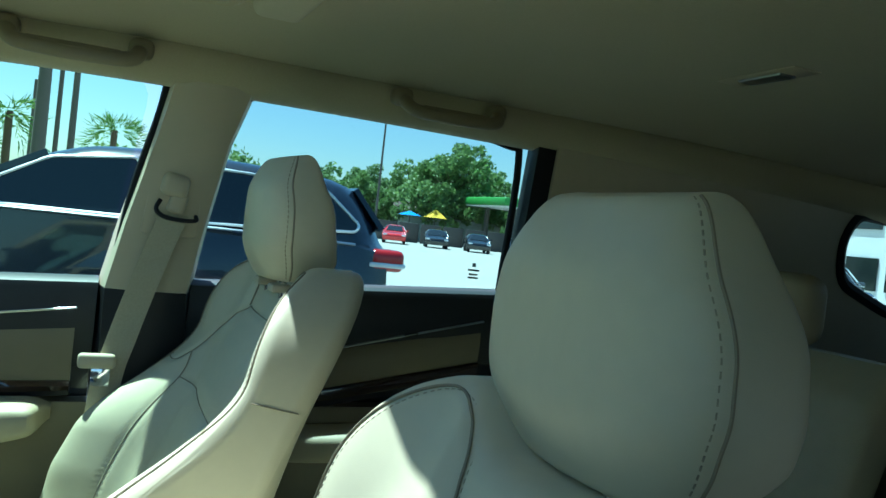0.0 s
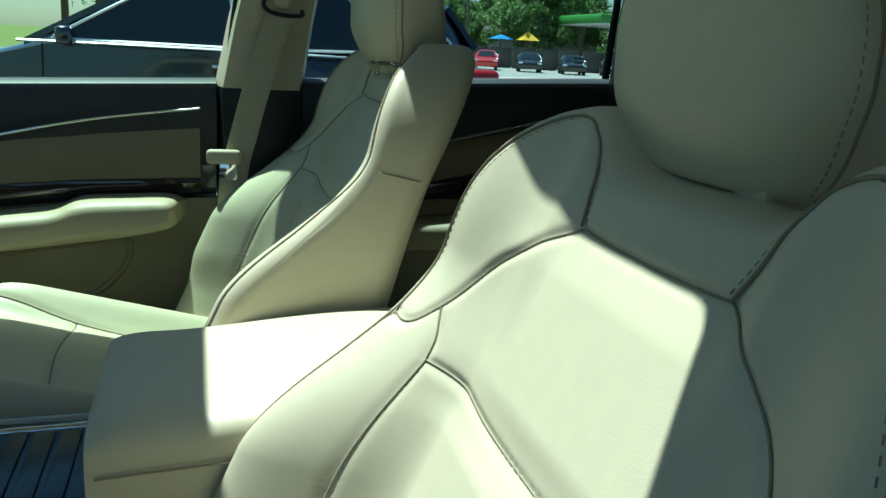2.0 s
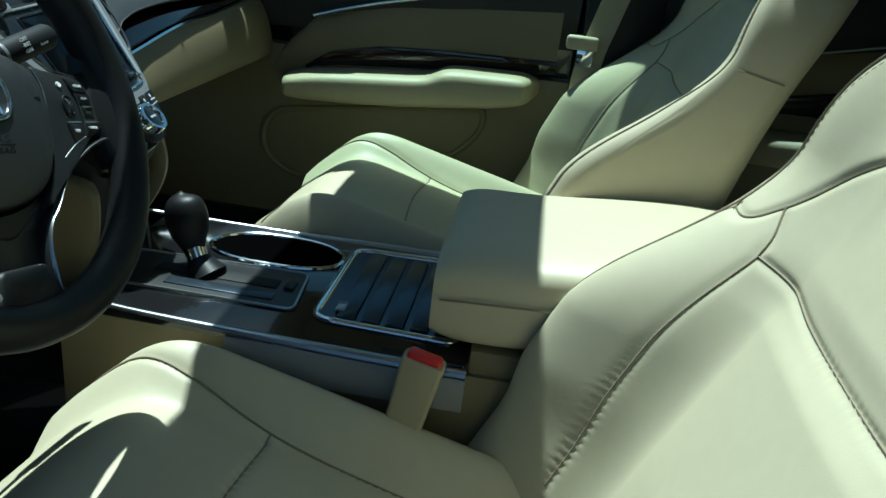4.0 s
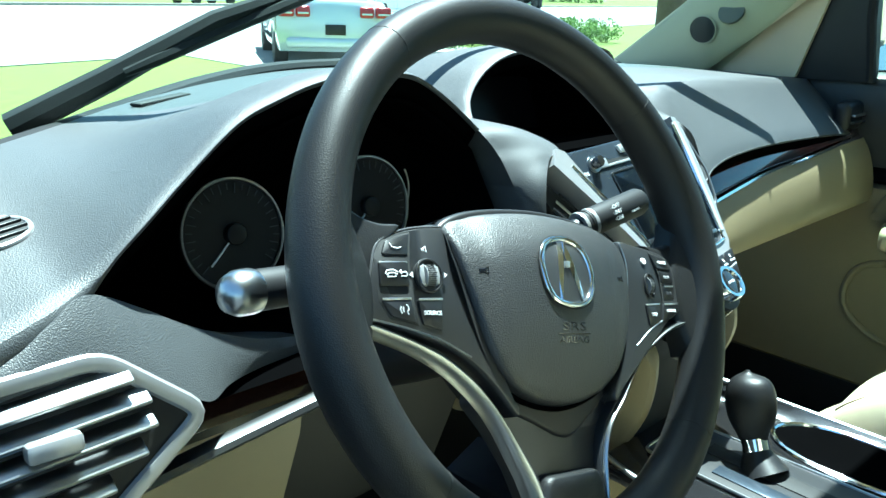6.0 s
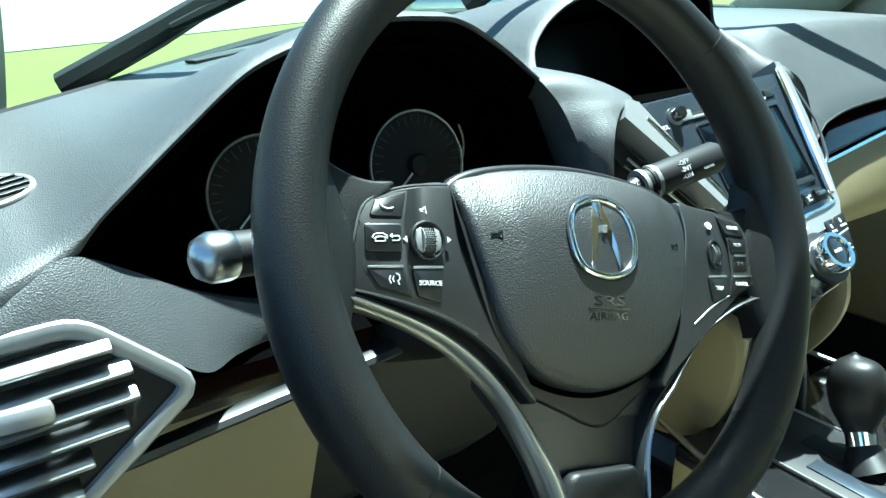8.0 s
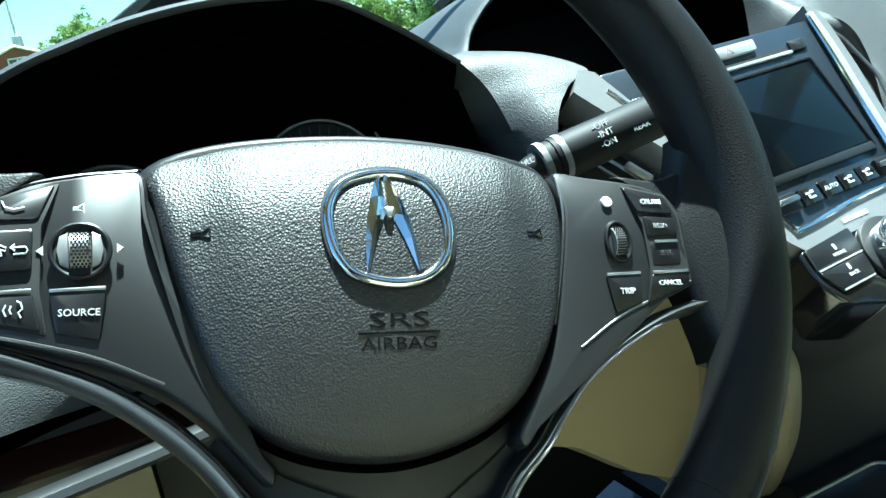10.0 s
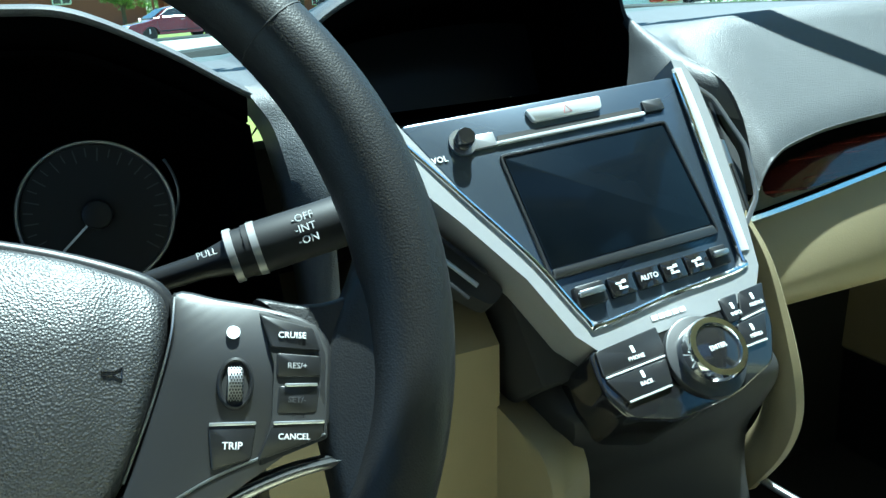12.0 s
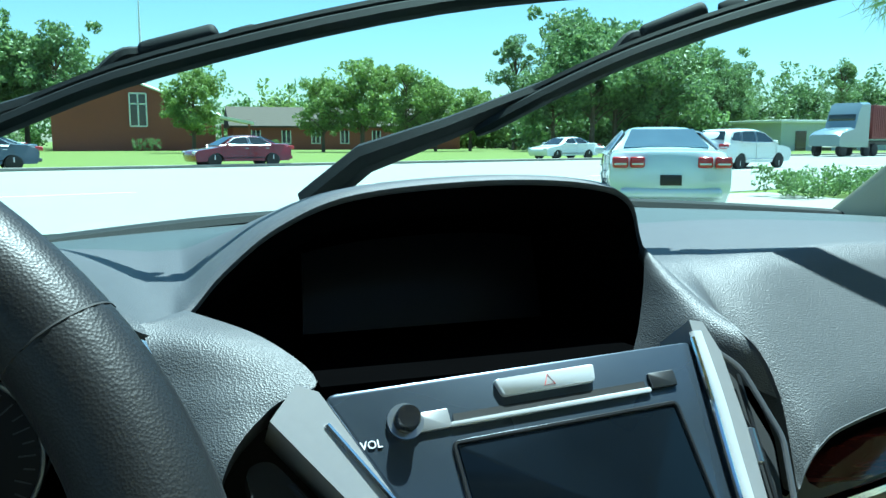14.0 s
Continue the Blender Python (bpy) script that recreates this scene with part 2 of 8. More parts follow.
def plate(outline, z0, z1, bevel=0.0, seg=2, bm=None, scale=1.0, dome=0.0):
    """A flat outline as a slab from z0 to z1 with rounded upper edges; dome lifts its middle."""
    bm = bm or bmesh.new()
    pts = [Vector((p[0], p[1])) * scale for p in outline]
    area = sum(a.x * b.y - b.x * a.y for a, b in zip(pts, pts[1:] + pts[:1]))
    if area < 0:
        pts = pts[::-1]
    mid = sum(pts, Vector((0, 0))) / len(pts)
    rings = [[(p.x, p.y, z0) for p in pts]]
    size = max((p - mid).length for p in pts)
    if bevel:
        for t in np.linspace(0, math.pi / 2, seg + 1):
            k = bevel * (1 - math.cos(t)) / size
            rings.append([(*(p + (mid - p) * k), z1 - bevel * (1 - math.sin(t))) for p in pts])
    else:
        rings.append([(p.x, p.y, z1) for p in pts])
    if dome:
        top = rings[-1]
        for f in (0.85, 0.65, 0.4, 0.15):
            rings.append([(mid.x + (q[0] - mid.x) * f, mid.y + (q[1] - mid.y) * f, q[2] + dome * (1 - f * f)) for q in top])
    return loft(rings, True, True, bm)


def rbox(c, s, bevel=0.01, seg=2, bm=None, m=None):
    bm = bm or bmesh.new()
    new_v = bmesh.ops.create_cube(bm, size=1)["verts"]
    for v in new_v:
        v.co = Vector((v.co.x * s[0], v.co.y * s[1], v.co.z * s[2]))
    edges = list({e for v in new_v for e in v.link_edges})
    made = bmesh.ops.bevel(bm, geom=edges, offset=min(bevel, 0.49 * min(s)), segments=seg, profile=0.5, affect="EDGES") if bevel else None
    vs = {v for f in made["faces"] for v in f.verts} | {v for v in new_v if v.is_valid} if made else set(new_v)
    for v in vs:
        v.co = (m @ v.co if m is not None else v.co) + Vector(c)
    return bm


def disc(c, r, depth, n=32, bevel=0.0, m=None, bm=None):
    ring = [(math.cos(t) * r, math.sin(t) * r) for t in np.linspace(0, 2 * math.pi, n, endpoint=False)]
    bm2 = plate(ring, 0, depth, bevel)
    bm2.transform(Matrix.Translation(c) @ (m.to_4x4() if m is not None else Matrix()))
    return bm2


def words(name, text, size, m, material, parent, depth=0.0003, squash=1.0, label=""):
    cu = bpy.data.curves.new(name, "FONT")
    cu.body, cu.size, cu.extrude, cu.align_x, cu.align_y = text, size, depth, "CENTER", "CENTER"
    cu.resolution_u = 2
    tmp = bpy.data.objects.new(name, cu)
    scene.collection.objects.link(tmp)
    me = bpy.data.meshes.new_from_object(tmp.evaluated_get(bpy.context.evaluated_depsgraph_get()))
    bpy.data.objects.remove(tmp)
    bpy.data.curves.remove(cu)
    bm = bmesh.new()
    bm.from_mesh(me)
    bpy.data.meshes.remove(me)
    bm.transform(Matrix.Diagonal((squash, 1, 1, 1)))
    return part(name, bm, material, parent, label, m, smooth=False)


def lerp(a, b, t):
    return a + (b - a) * t


def smooth(a, b, x):
    t = min(1.0, max(0.0, (x - a) / (b - a)))
    return t * t * (3 - 2 * t)


# ---- the car's shell ----
def sheet(fn, nu, nv, thick, bm=None):
    """A curved panel: fn(u, v) gives its inner face, thick (a vector) leads to its outer one."""
    bm = bm or bmesh.new()
    t = Vector(thick)
    a = [[bm.verts.new(fn(i / nu, j / nv)) for i in range(nu + 1)] for j in range(nv + 1)]
    b = [[bm.verts.new(Vector(fn(i / nu, j / nv)) + t) for i in range(nu + 1)] for j in range(nv + 1)]
    for g in (a, b):
        for j in range(nv):
            for i in range(nu):
                bm.faces.new((g[j][i], g[j][i + 1], g[j + 1][i + 1], g[j + 1][i]))
    for j in range(nv):
        bm.faces.new((a[j][0], a[j + 1][0], b[j + 1][0], b[j][0])), bm.faces.new((a[j][nu], a[j + 1][nu], b[j + 1][nu], b[j][nu]))
    for i in range(nu):
        bm.faces.new((a[0][i], a[0][i + 1], b[0][i + 1], b[0][i])), bm.faces.new((a[nv][i], a[nv][i + 1], b[nv][i + 1], b[nv][i]))
    return bm


HEADER_Y = 0.03
ROOF = dict(x0=-0.335, x1=0.42, y0=-0.588, y1=-0.258)   # the open sunroof


def roof_z(x, y):
    edge = abs(x) / 0.64
    return 1.575 - 0.045 * edge ** 4 + 0.02 * smooth(0.1, -0.6, y) - 0.05 * smooth(-1.4, -2.7, y)


def roof_piece(x0, x1, y0, y1, bm):
    return sheet(lambda u, v: (lerp(x0, x1, u), lerp(y0, y1, v), roof_z(lerp(x0, x1, u), lerp(y0, y1, v))), 16, 16, (0, 0, 0.05), bm)


bm = bmesh.new()
r = ROOF
for piece in ((-0.64, 0.64, -2.7, r["y0"]), (-0.64, r["x0"], r["y0"], r["y1"]), (r["x1"], 0.64, r["y0"], r["y1"]), (-0.64, 0.64, r["y1"], HEADER_Y)):
    roof_piece(*piece, bm)
tagged(part("ceiling", bm, HEADLINER), "beige cloth car headliner with an open sunroof", "ceiling", kind="structure")

# rolled edge round the sunroof
ring = rounded([(r["x0"], r["y0"]), (r["x1"], r["y0"]), (r["x1"], r["y1"]), (r["x0"], r["y1"])], 0.035, 6)
sr = thing("sunroof_frame", "black rubber and beige edge of the open sunroof", "sunroof", (0, -0.36, 1.58), kind="structure")
part("seal", tube([(p.x, p.y, roof_z(p.x, p.y) + 0.004) for p in ring], 0.012, 8, True), HEADLINER, sr)
wall = [[((p.x - 0.055) * 0.98 + 0.055, (p.y + 0.423) * 0.975 - 0.423, roof_z(p.x, p.y) + dz) for p in ring] for dz in (0.018, 0.095)]
wall += [[((p.x - 0.055) * 1.04 + 0.055, (p.y + 0.423) * 1.06 - 0.423, roof_z(p.x, p.y) + dz) for p in ring] for dz in (0.095, 0.052)]
part("track", loft(wall, True, False), RUBBER, sr, "black sunroof track")
part("shade_edge", rbox((0.045, -0.645, 1.586), (0.72, 0.075, 0.034), 0.016, 4), HEADLINER, sr, "rounded beige edge of the sunroof shade")


def side_window_frame(s):
    """Roof rail, pillars and outer panels of one side (s is +1 for the passenger's, -1 for the driver's)."""
    X = lambda x: s * x
    rail = spline([(X(0.650), 0.08, 1.500), (X(0.668), -0.10, 1.522), (X(0.675), -0.5, 1.535), (X(0.68), -1.2, 1.53), (X(0.66), -2.1, 1.50), (X(0.60), -2.7, 1.44)], 10)
    bm = tube(rail, [0.040 + 0.015 * smooth(2, 14, k) for k in range(len(rail))], 12, flat=0.9)
    tagged(part("trim_roof_rail", bm, HEADLINER), "beige cloth-covered roof rail above the side windows", "trim", kind="structure")
    a = [(0.675, 0.66, 1.03), (0.685, 0.53, 1.135), (0.675, 0.355, 1.27), (0.665, 0.145, 1.43), (0.655, 0.01, 1.52)]
    if s < 0:
        a = [(0.615, 0.66, 1.0), (0.618, 0.53, 1.08), (0.630, 0.36, 1.215), (0.665, 0.20, 1.36), (0.68, 0.03, 1.50)]
    a = spline([(X(x), y, z) for x, y, z in a], 8)
    # a slab whose broad face looks inwards, back and down
    wide = 0.064 if s > 0 else 0.050
    rings = []
    for k, p in enumerate(a):
        d = (a[min(k + 1, len(a) - 1)] - a[max(k - 1, 0)]).normalized()
        n = Vector((X(-0.80), -0.30, 0.0)) if s > 0 else Vector((0.35, -0.90, 0.0))
        n = (n - d * n.dot(d)).normalized()
        w = d.cross(n).normalized() * wide
        q = p + n * 0.01
        rings.append([q - w, q - w * 0.85 + n * 0.007, q + n * 0.011, q + w * 0.85 + n * 0.007, q + w, q + w * 0.9 - n * 0.03, q - w * 0.9 - n * 0.03])
    tagged(part("trim_windscreen_pillar", loft(rings), TRIM), "beige moulded windscreen pillar trim", "trim", kind="structure")
    # B pillar, wide below the belt
    b = [(-0.535, 0.60, 0.085), (-0.53, 0.95, 0.085), (-0.525, 1.13, 0.082), (-0.545, 1.25, 0.078), (-0.575, 1.40, 0.072), (-0.60, 1.50, 0.078), (-0.61, 1.55, 0.10)]
    rings = []
    for y, z, w in b:
        y -= 0.0 if s > 0 else 0.112
        x = 0.735 - 0.05 * smooth(1.1, 1.55, z)
        rings.append([(X(x - 0.035), y - w * 0.8, z), (X(x - 0.045), y - w * 0.4, z), (X(x - 0.045), y + w * 0.4, z), (X(x - 0.035), y + w * 0.85, z), (X(x + 0.05), y + w, z), (X(x + 0.05), y - w, z)])
    low = [q for q, k in zip(rings, b) if k[1] < 1.14]
    high = [q for q, k in zip(rings, b) if k[1] > 1.12]
    tagged(part("trim_door_pillar_lower", loft(low), BLACK), "black lower door pillar trim", "trim", kind="structure")
    tagged(part("trim_door_pillar", loft(high), TRIM), "beige plastic door pillar trim", "trim", kind="structure")
    # rear pillar with the quarter window's opening in it
    z_edge = lambda z: 0.70 - 0.06 * smooth(1.1, 1.54, z)
    hole = rounded([(-2.13, 1.39), (-2.17, 1.46), (-2.60, 1.44), (-2.60, 1.20), (-2.38, 1.205), (-2.16, 1.28)], 0.05, 5)
    mid_y, mid_z = -2.38, 1.33
    outer = []
    for p in hole:
        d = Vector((p.x - mid_y, p.y - mid_z))
        k = min((-1.285 - mid_y) / d.x if d.x > 0 else 1e9, (-2.78 - mid_y) / d.x if d.x < 0 else 1e9, (1.55 - mid_z) / d.y if d.y > 0 else 1e9, (1.08 - mid_z) / d.y if d.y < 0 else 1e9)
        outer.append((mid_y + d.x * k, mid_z + d.y * k))
    # corners of the panel
    for cy, cz in ((-1.285, 1.55), (-1.285, 1.08), (-2.78, 1.55), (-2.78, 1.08)):
        k = min(range(len(outer)), key=lambda q: (outer[q][0] - cy) ** 2 + (outer[q][1] - cz) ** 2)
        outer[k] = (cy, cz)
    rings = [[(X(z_edge(z) + 0.06), y, z) for y, z in outer], [(X(z_edge(z)), y, z) for y, z in outer],
             [(X(z_edge(p.y)), p.x, p.y) for p in hole], [(X(z_edge(p.y) + 0.06), p.x, p.y) for p in hole]]
    tagged(part("trim_rear_pillar", loft(rings, True, False), TRIM), "beige rear pillar trim round the quarter window", "trim", kind="structure")
    edge = [[(X(z_edge(z) + dx), y, z) for dx, y in ((0.004, -1.243), (0.004, -1.287), (0.05, -1.287), (0.05, -1.243))] for z in (1.08, 1.3, 1.54)]
    tagged(part("trim_door_edge", loft(edge), BLACK), "black rear edge of the door frame", "trim", kind="structure")
    tagged(part("trim_quarter_seal", tube([(X(z_edge(p.y) + 0.012), p.x, p.y) for p in hole], 0.020, 8, True), RUBBER), "black seal round the quarter window", "trim", kind="structure")


side_window_frame(1)
side_window_frame(-1)

tw = thing("tweeter", "round dark tweeter grille on the beige windscreen pillar", "speaker", (0.668, 0.483, 1.174))
tn = Vector((-0.973, -0.104, -0.206)).to_track_quat("Z", "Y").to_matrix()
part("grille", disc((0, 0, -0.012), 0.025, 0.016, 32, 0.003), BLACK, tw, m=rot_m((0.660, 0.477, 1.172), tn))
part("ring", tube([(0.0255 * math.cos(t), 0.0255 * math.sin(t), 0.002) for t in np.linspace(0, 2 * math.pi, 40, endpoint=False)], 0.0014, 8, True), TRIM, tw, "beige rim", rot_m((0.660, 0.477, 1.172), tn))

# lower body: floor, bulkhead, rear wall, sills
fl = rbox((0, -0.95, 0.36), (1.5, 3.6, 0.04), 0)
tagged(part("floor", fl, CARPET), "dark carpeted car floor", "floor", kind="structure")
tagged(part("wall_bulkhead", rbox((0, 0.84, 0.62), (1.5, 0.04, 0.56), 0), CARPET), "dark carpeted bulkhead under the dashboard", "wall", kind="structure")
tagged(part("wall_tailgate", rbox((0, -2.76, 0.75), (1.5, 0.05, 0.75), 0), BEIGE), "beige tailgate lining", "wall", kind="structure")
for s in (-1, 1):
    tagged(part("wall_rear_side", rbox((s * 0.76, -2.02, 0.78), (0.06, 1.5, 0.76), 0), BEIGE), "beige lining of the luggage bay", "wall", kind="structure")
    tagged(part("wall_sill", rbox((s * 0.78, -0.6, 0.45), (0.08, 2.8, 0.22), 0.01), BLACK), "black door sill", "wall", kind="structure")

# driver's door, out of view, swung nearly shut to block light from the left
hinge = Matrix.Translation((-0.86, 0.66, 0)) @ Matrix.Rotation(radians(-20), 4, "Z")
tagged(part("wall_door_light_block", loft([[(x, y, z) for y, z in ((0, 0.42), (-1.08, 0.42), (-1.10, 1.10), (-0.95, 1.12), (0, 1.06))] for x in (-0.09, 0.0)]), DOOR_TOP, m=hinge, smooth=False), "unseen driver's door, swung in to block light from the side", "wall", kind="structure")

# windscreen: one curved pane
def screen_pt(u, v):
    x = lerp(-1, 1, u)
    bow = 1 - x * x
    y = lerp(0.445, 0.045, v) + bow * lerp(0.065, 0.035, v)
    z = lerp(1.085, 1.49, v) + bow * lerp(0.0, 0.055, v)
    return (x * lerp(0.655, 0.630, v), y, z)


ws = part("window_windscreen", sheet(screen_pt, 24, 10, (0, 0.002, 0.004)), GLASS)
tagged(ws, "clear curved car windscreen", "windscreen", kind="structure")
ws.visible_shadow = False
low_edge = [Vector((x, 0.822 - 0.17 * (x / 0.66) ** 2 - 0.29 * smooth(0.05, -0.66, x), 1.100 - 0.028 * (x / 0.75) ** 2 + 0.014 * smooth(0.05, 0.35, x))) for x in np.linspace(-0.66, 0.66, 33)]
tagged(part("trim_windscreen_base", tube(low_edge, 0.016, 8, flat=0.6), RUBBER), "black band along the foot of the windscreen", "trim", kind="structure")
rings = []
for u in np.linspace(0, 1, 25):
    p = Vector(screen_pt(u, 1.0))
    top = roof_z(p.x, HEADER_Y)
    rings.append([p + Vector((0, -0.008, 0.012)), p + Vector((0, -0.014, -0.004)), p + Vector((0, -0.045, 0.0)), Vector((p.x, HEADER_Y - 0.06, top - 0.001)), Vector((p.x, HEADER_Y - 0.06, top + 0.03)), p + Vector((0, -0.012, 0.045))])
tagged(part("trim_header", loft(rings), HEADLINER), "beige header above the windscreen", "trim", kind="structure")


def glass_side(name, outline, s, x, lean, material=GLASS):
    pts = rounded(outline, 0.05, 5)
    bm = bmesh.new()
    a = [bm.verts.new((s * (x - lean * (p.y - 1.1)), p.x, p.y)) for p in pts]
    bm.faces.new(a)
    e = bmesh.ops.extrude_face_region(bm, geom=bm.faces[:])
    for v in e["geom"]:
        if isinstance(v, bmesh.types.BMVert):
            v.co.x += s * 0.004
    g = part(name, bm, material)
    g.visible_shadow = material is not GLASS
    return tagged(g, "clear side window of the car", "window", kind="structure")


glass_side("window_1", [(-0.44, 1.12), (0.52, 1.10), (0.10, 1.48), (-0.50, 1.50)], 1, 0.755, 0.12, GLASS_SIDE)
glass_side("window_2", [(-0.60, 1.16), (-0.66, 1.50), (-1.26, 1.495), (-1.26, 1.18)], 1, 0.755, 0.12, GLASS_DARK)
for s in (1, -1):
    glass_side("window_3", [(-2.08, 1.17), (-2.12, 1.49), (-2.64, 1.47), (-2.64, 1.17)], s, 0.755, 0.12, GLASS_DARK if s > 0 else GLASS_DEEP)
# driver's side pane, out of view, darkened to keep light out of the rear
glass_side("window_2", [(-0.68, 1.14), (-0.74, 1.52), (-1.26, 1.515), (-1.26, 1.14)], -1, 0.755, 0.12, GLASS_DEEP)
# rear windscreen opening stays glazed
bm = bmesh.new()
bm.faces.new([bm.verts.new(p) for p in ((-0.62, -2.76, 1.12), (0.62, -2.76, 1.12), (0.52, -2.66, 1.47), (-0.52, -2.66, 1.47))])
rw = part("window_4", bm, GLASS_DEEP)
tagged(rw, "unseen tailgate privacy glass, darkened to dim the rear cabin", "window", kind="structure")


# black edges of the passenger side's window openings
for name, pts in (("trim_window_seal", [(-0.46, 1.10), (-0.485, 1.30), (-0.52, 1.47), (-0.50, 1.505), (-0.30, 1.50), (0.10, 1.475)]),
                  ("trim_window_seal", [(-0.590, 1.15), (-0.605, 1.35), (-0.630, 1.45), (-0.700, 1.503), (-1.0, 1.505), (-1.19, 1.485), (-1.225, 1.45), (-1.23, 1.18)])):
    line = spline([(0.742 - 0.12 * (z - 1.1), y, z) for y, z in pts], 6)
    tagged(part(name, tube(line, 0.008, 8), RUBBER), "black rubber seal of a side window", "trim", kind="structure")
# sun visor corner beside the sunroof
vis = thing("sun_visor", "folded beige sun visor under the headliner", "sun visor", (-0.2, -0.13, 1.56))
part("pad", rbox((-0.34, -0.10, 1.553), (0.40, 0.15, 0.022), 0.010, 3), HEADLINER, vis)

# driver's belt guide on its pillar
bg = thing("belt_guide", "beige seat belt height adjuster on the door pillar", "belt guide", (-0.67, -0.66, 1.37))
part("cap", rbox((-0.676, -0.655, 1.380), (0.072, 0.05, 0.056), 0.014, 4), TRIM, bg)
part("slider", rbox((-0.684, -0.652, 1.343), (0.055, 0.04, 0.03), 0.010, 3), TRIM, bg)

# small printed sticker on the rear side glass
decal = thing("glass_sticker", "small pale printed sticker on the rear side glass", "sticker", (0.744, -1.17, 1.20))
for k, (dy, dz, wy, wz) in enumerate(((0, 0.014, 0.008, 0.008), (0, 0.003, 0.026, 0.004), (0, -0.006, 0.020, 0.004), (0, -0.013, 0.024, 0.004))):
    part("printed_bar", rbox((0.7415, -1.17 + dy, 1.215 + dz), (0.001, wy, wz), 0), GREY_INK, decal, smooth=False)


# ---- dashboard ----
LIP = [(-0.74, 0.13, 1.028), (-0.68, 0.122, 1.040), (-0.635, 0.128, 1.052), (-0.605, 0.14, 1.061), (-0.565, 0.15, 1.087), (-0.53, 0.165, 1.108),
       (-0.482, 0.18, 1.137), (-0.441, 0.19, 1.150), (-0.405, 0.198, 1.158), (-0.367, 0.203, 1.162), (-0.33, 0.206, 1.161), (-0.295, 0.209, 1.156),
       (-0.251, 0.214, 1.133), (-0.202, 0.222, 1.101), (-0.186, 0.247, 1.106), (-0.165, 0.272, 1.124), (-0.132, 0.285, 1.147), (-0.085, 0.29, 1.164),
       (0.0, 0.29, 1.171), (0.07, 0.29, 1.168), (0.104, 0.29, 1.156), (0.114, 0.283, 1.120), (0.120, 0.225, 1.094), (0.127, 0.188, 1.077),
       (0.135, 0.175, 1.050), (0.140, 0.168, 1.015), (0.145, 0.167, 0.996), (0.153, 0.170, 1.006), (0.166, 0.173, 1.018), (0.19, 0.179, 1.025), (0.25, 0.186, 1.032), (0.36, 0.186, 1.036),
       (0.55, 0.188, 1.030), (0.68, 0.195, 1.02), (0.74, 0.21, 1.01)]
lip = spline(LIP, 6)


def dash_flat(x, y):
    return 1.108 - 0.028 * (x / 0.75) ** 2 - 0.012 * smooth(0.5, 0.85, y) + 0.014 * smooth(0.05, 0.35, x)


def dash_back(x):
    """Where the dash top ends under the windscreen, swept back further on the driver's side."""
    return 0.815 - 0.17 * (x / 0.66) ** 2 - 0.29 * smooth(0.05, -0.66, x)


def pad_z(q, y):
    """Height of the dash top at y behind the place q of its lip."""
    t = min(1.0, max(0.0, (y - q.y) / (dash_back(q.x) - q.y)))
    f = dash_flat(q.x, y)
    if q.z > dash_flat(q.x, q.y):
        k = smooth(0, 1, min(1, t * 1.25))
    else:
        a = smooth(-0.35, 1, 0)
        k = (smooth(-0.35, 1, min(1, t / lerp(1.0, 0.20, smooth(-0.62, -0.1, q.x)))) - a) / (1 - a)
        if q.x > 0.15:
            k = lerp(k, min(1.0, (y - q.y) / 0.093), smooth(0.15, 0.20, q.x))
    roll = max(0.0, 1 - (y - q.y) / 0.012)
    return lerp(q.z, f, k) - 0.003 * roll * roll


bm = bmesh.new()
cols = []
for q in lip:
    k = smooth(-0.63, -0.58, q.x)       # thick rolled edge at the driver's end, a thin one along the hoods
    row = [q + Vector((0, lerp(a, c, k), lerp(b, d, k))) for a, b, c, d in ((0.05, -0.030, 0.010, -0.0075), (0.010, -0.027, 0.003, -0.0070), (-0.002, -0.020, -0.0008, -0.0052), (-0.003, -0.012, -0.0012, -0.0028))]
    for t in np.linspace(0, 1, 34) ** 1.7:
        y = lerp(q.y, dash_back(q.x), t)
        row.append(Vector((q.x, y, pad_z(q, y))))
    cols.append(row)
dash = thing("dashboard", "charcoal grained car dashboard with twin hoods and a beige lower half", "dashboard", (0, 0.5, 0.7))
part("top_pad", loft(cols, closed=False, cap=False), DASH, dash, "charcoal grained soft dash top", angle=60)

# near-black layer painting in the shade under the two hoods and the passenger's ledge
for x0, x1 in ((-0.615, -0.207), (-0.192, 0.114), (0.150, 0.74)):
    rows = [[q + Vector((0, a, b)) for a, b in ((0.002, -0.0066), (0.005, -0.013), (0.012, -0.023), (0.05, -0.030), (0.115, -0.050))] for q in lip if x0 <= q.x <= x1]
    part("hood_shade", loft(rows, False, False), VOID, dash, "near-black layer for the shade under the dash edge", angle=60)
# skin that falls from the centre hood's side to the stack
side_l = spline([(0.1135, 0.284, 1.121), (0.103, 0.268, 1.098), (0.090, 0.252, 1.074), (0.080, 0.243, 1.058)], 6)
side_r = spline([(0.1145, 0.283, 1.119), (0.121, 0.226, 1.092), (0.128, 0.189, 1.075), (0.137, 0.174, 1.045)], 6)
part("hood_side", loft([[a + (b - a) * f + Vector((-0.010, -0.010, 0.010)) * (f * (1 - f) * 2 * smooth(0, 6, i)) for f in np.linspace(0, 1, 9)] for i, (a, b) in enumerate(zip(side_l, side_r))], False, False), DASH, dash, "charcoal grained side of the centre hood", angle=60)

# cluster binnacle: walls, floor, gauges
CL = Vector((-0.385, 0.27, 1.035))
top = [q + Vector((0, 0.006, -0.024)) for q in lip if -0.604 <= q.x <= -0.203]
rings = []
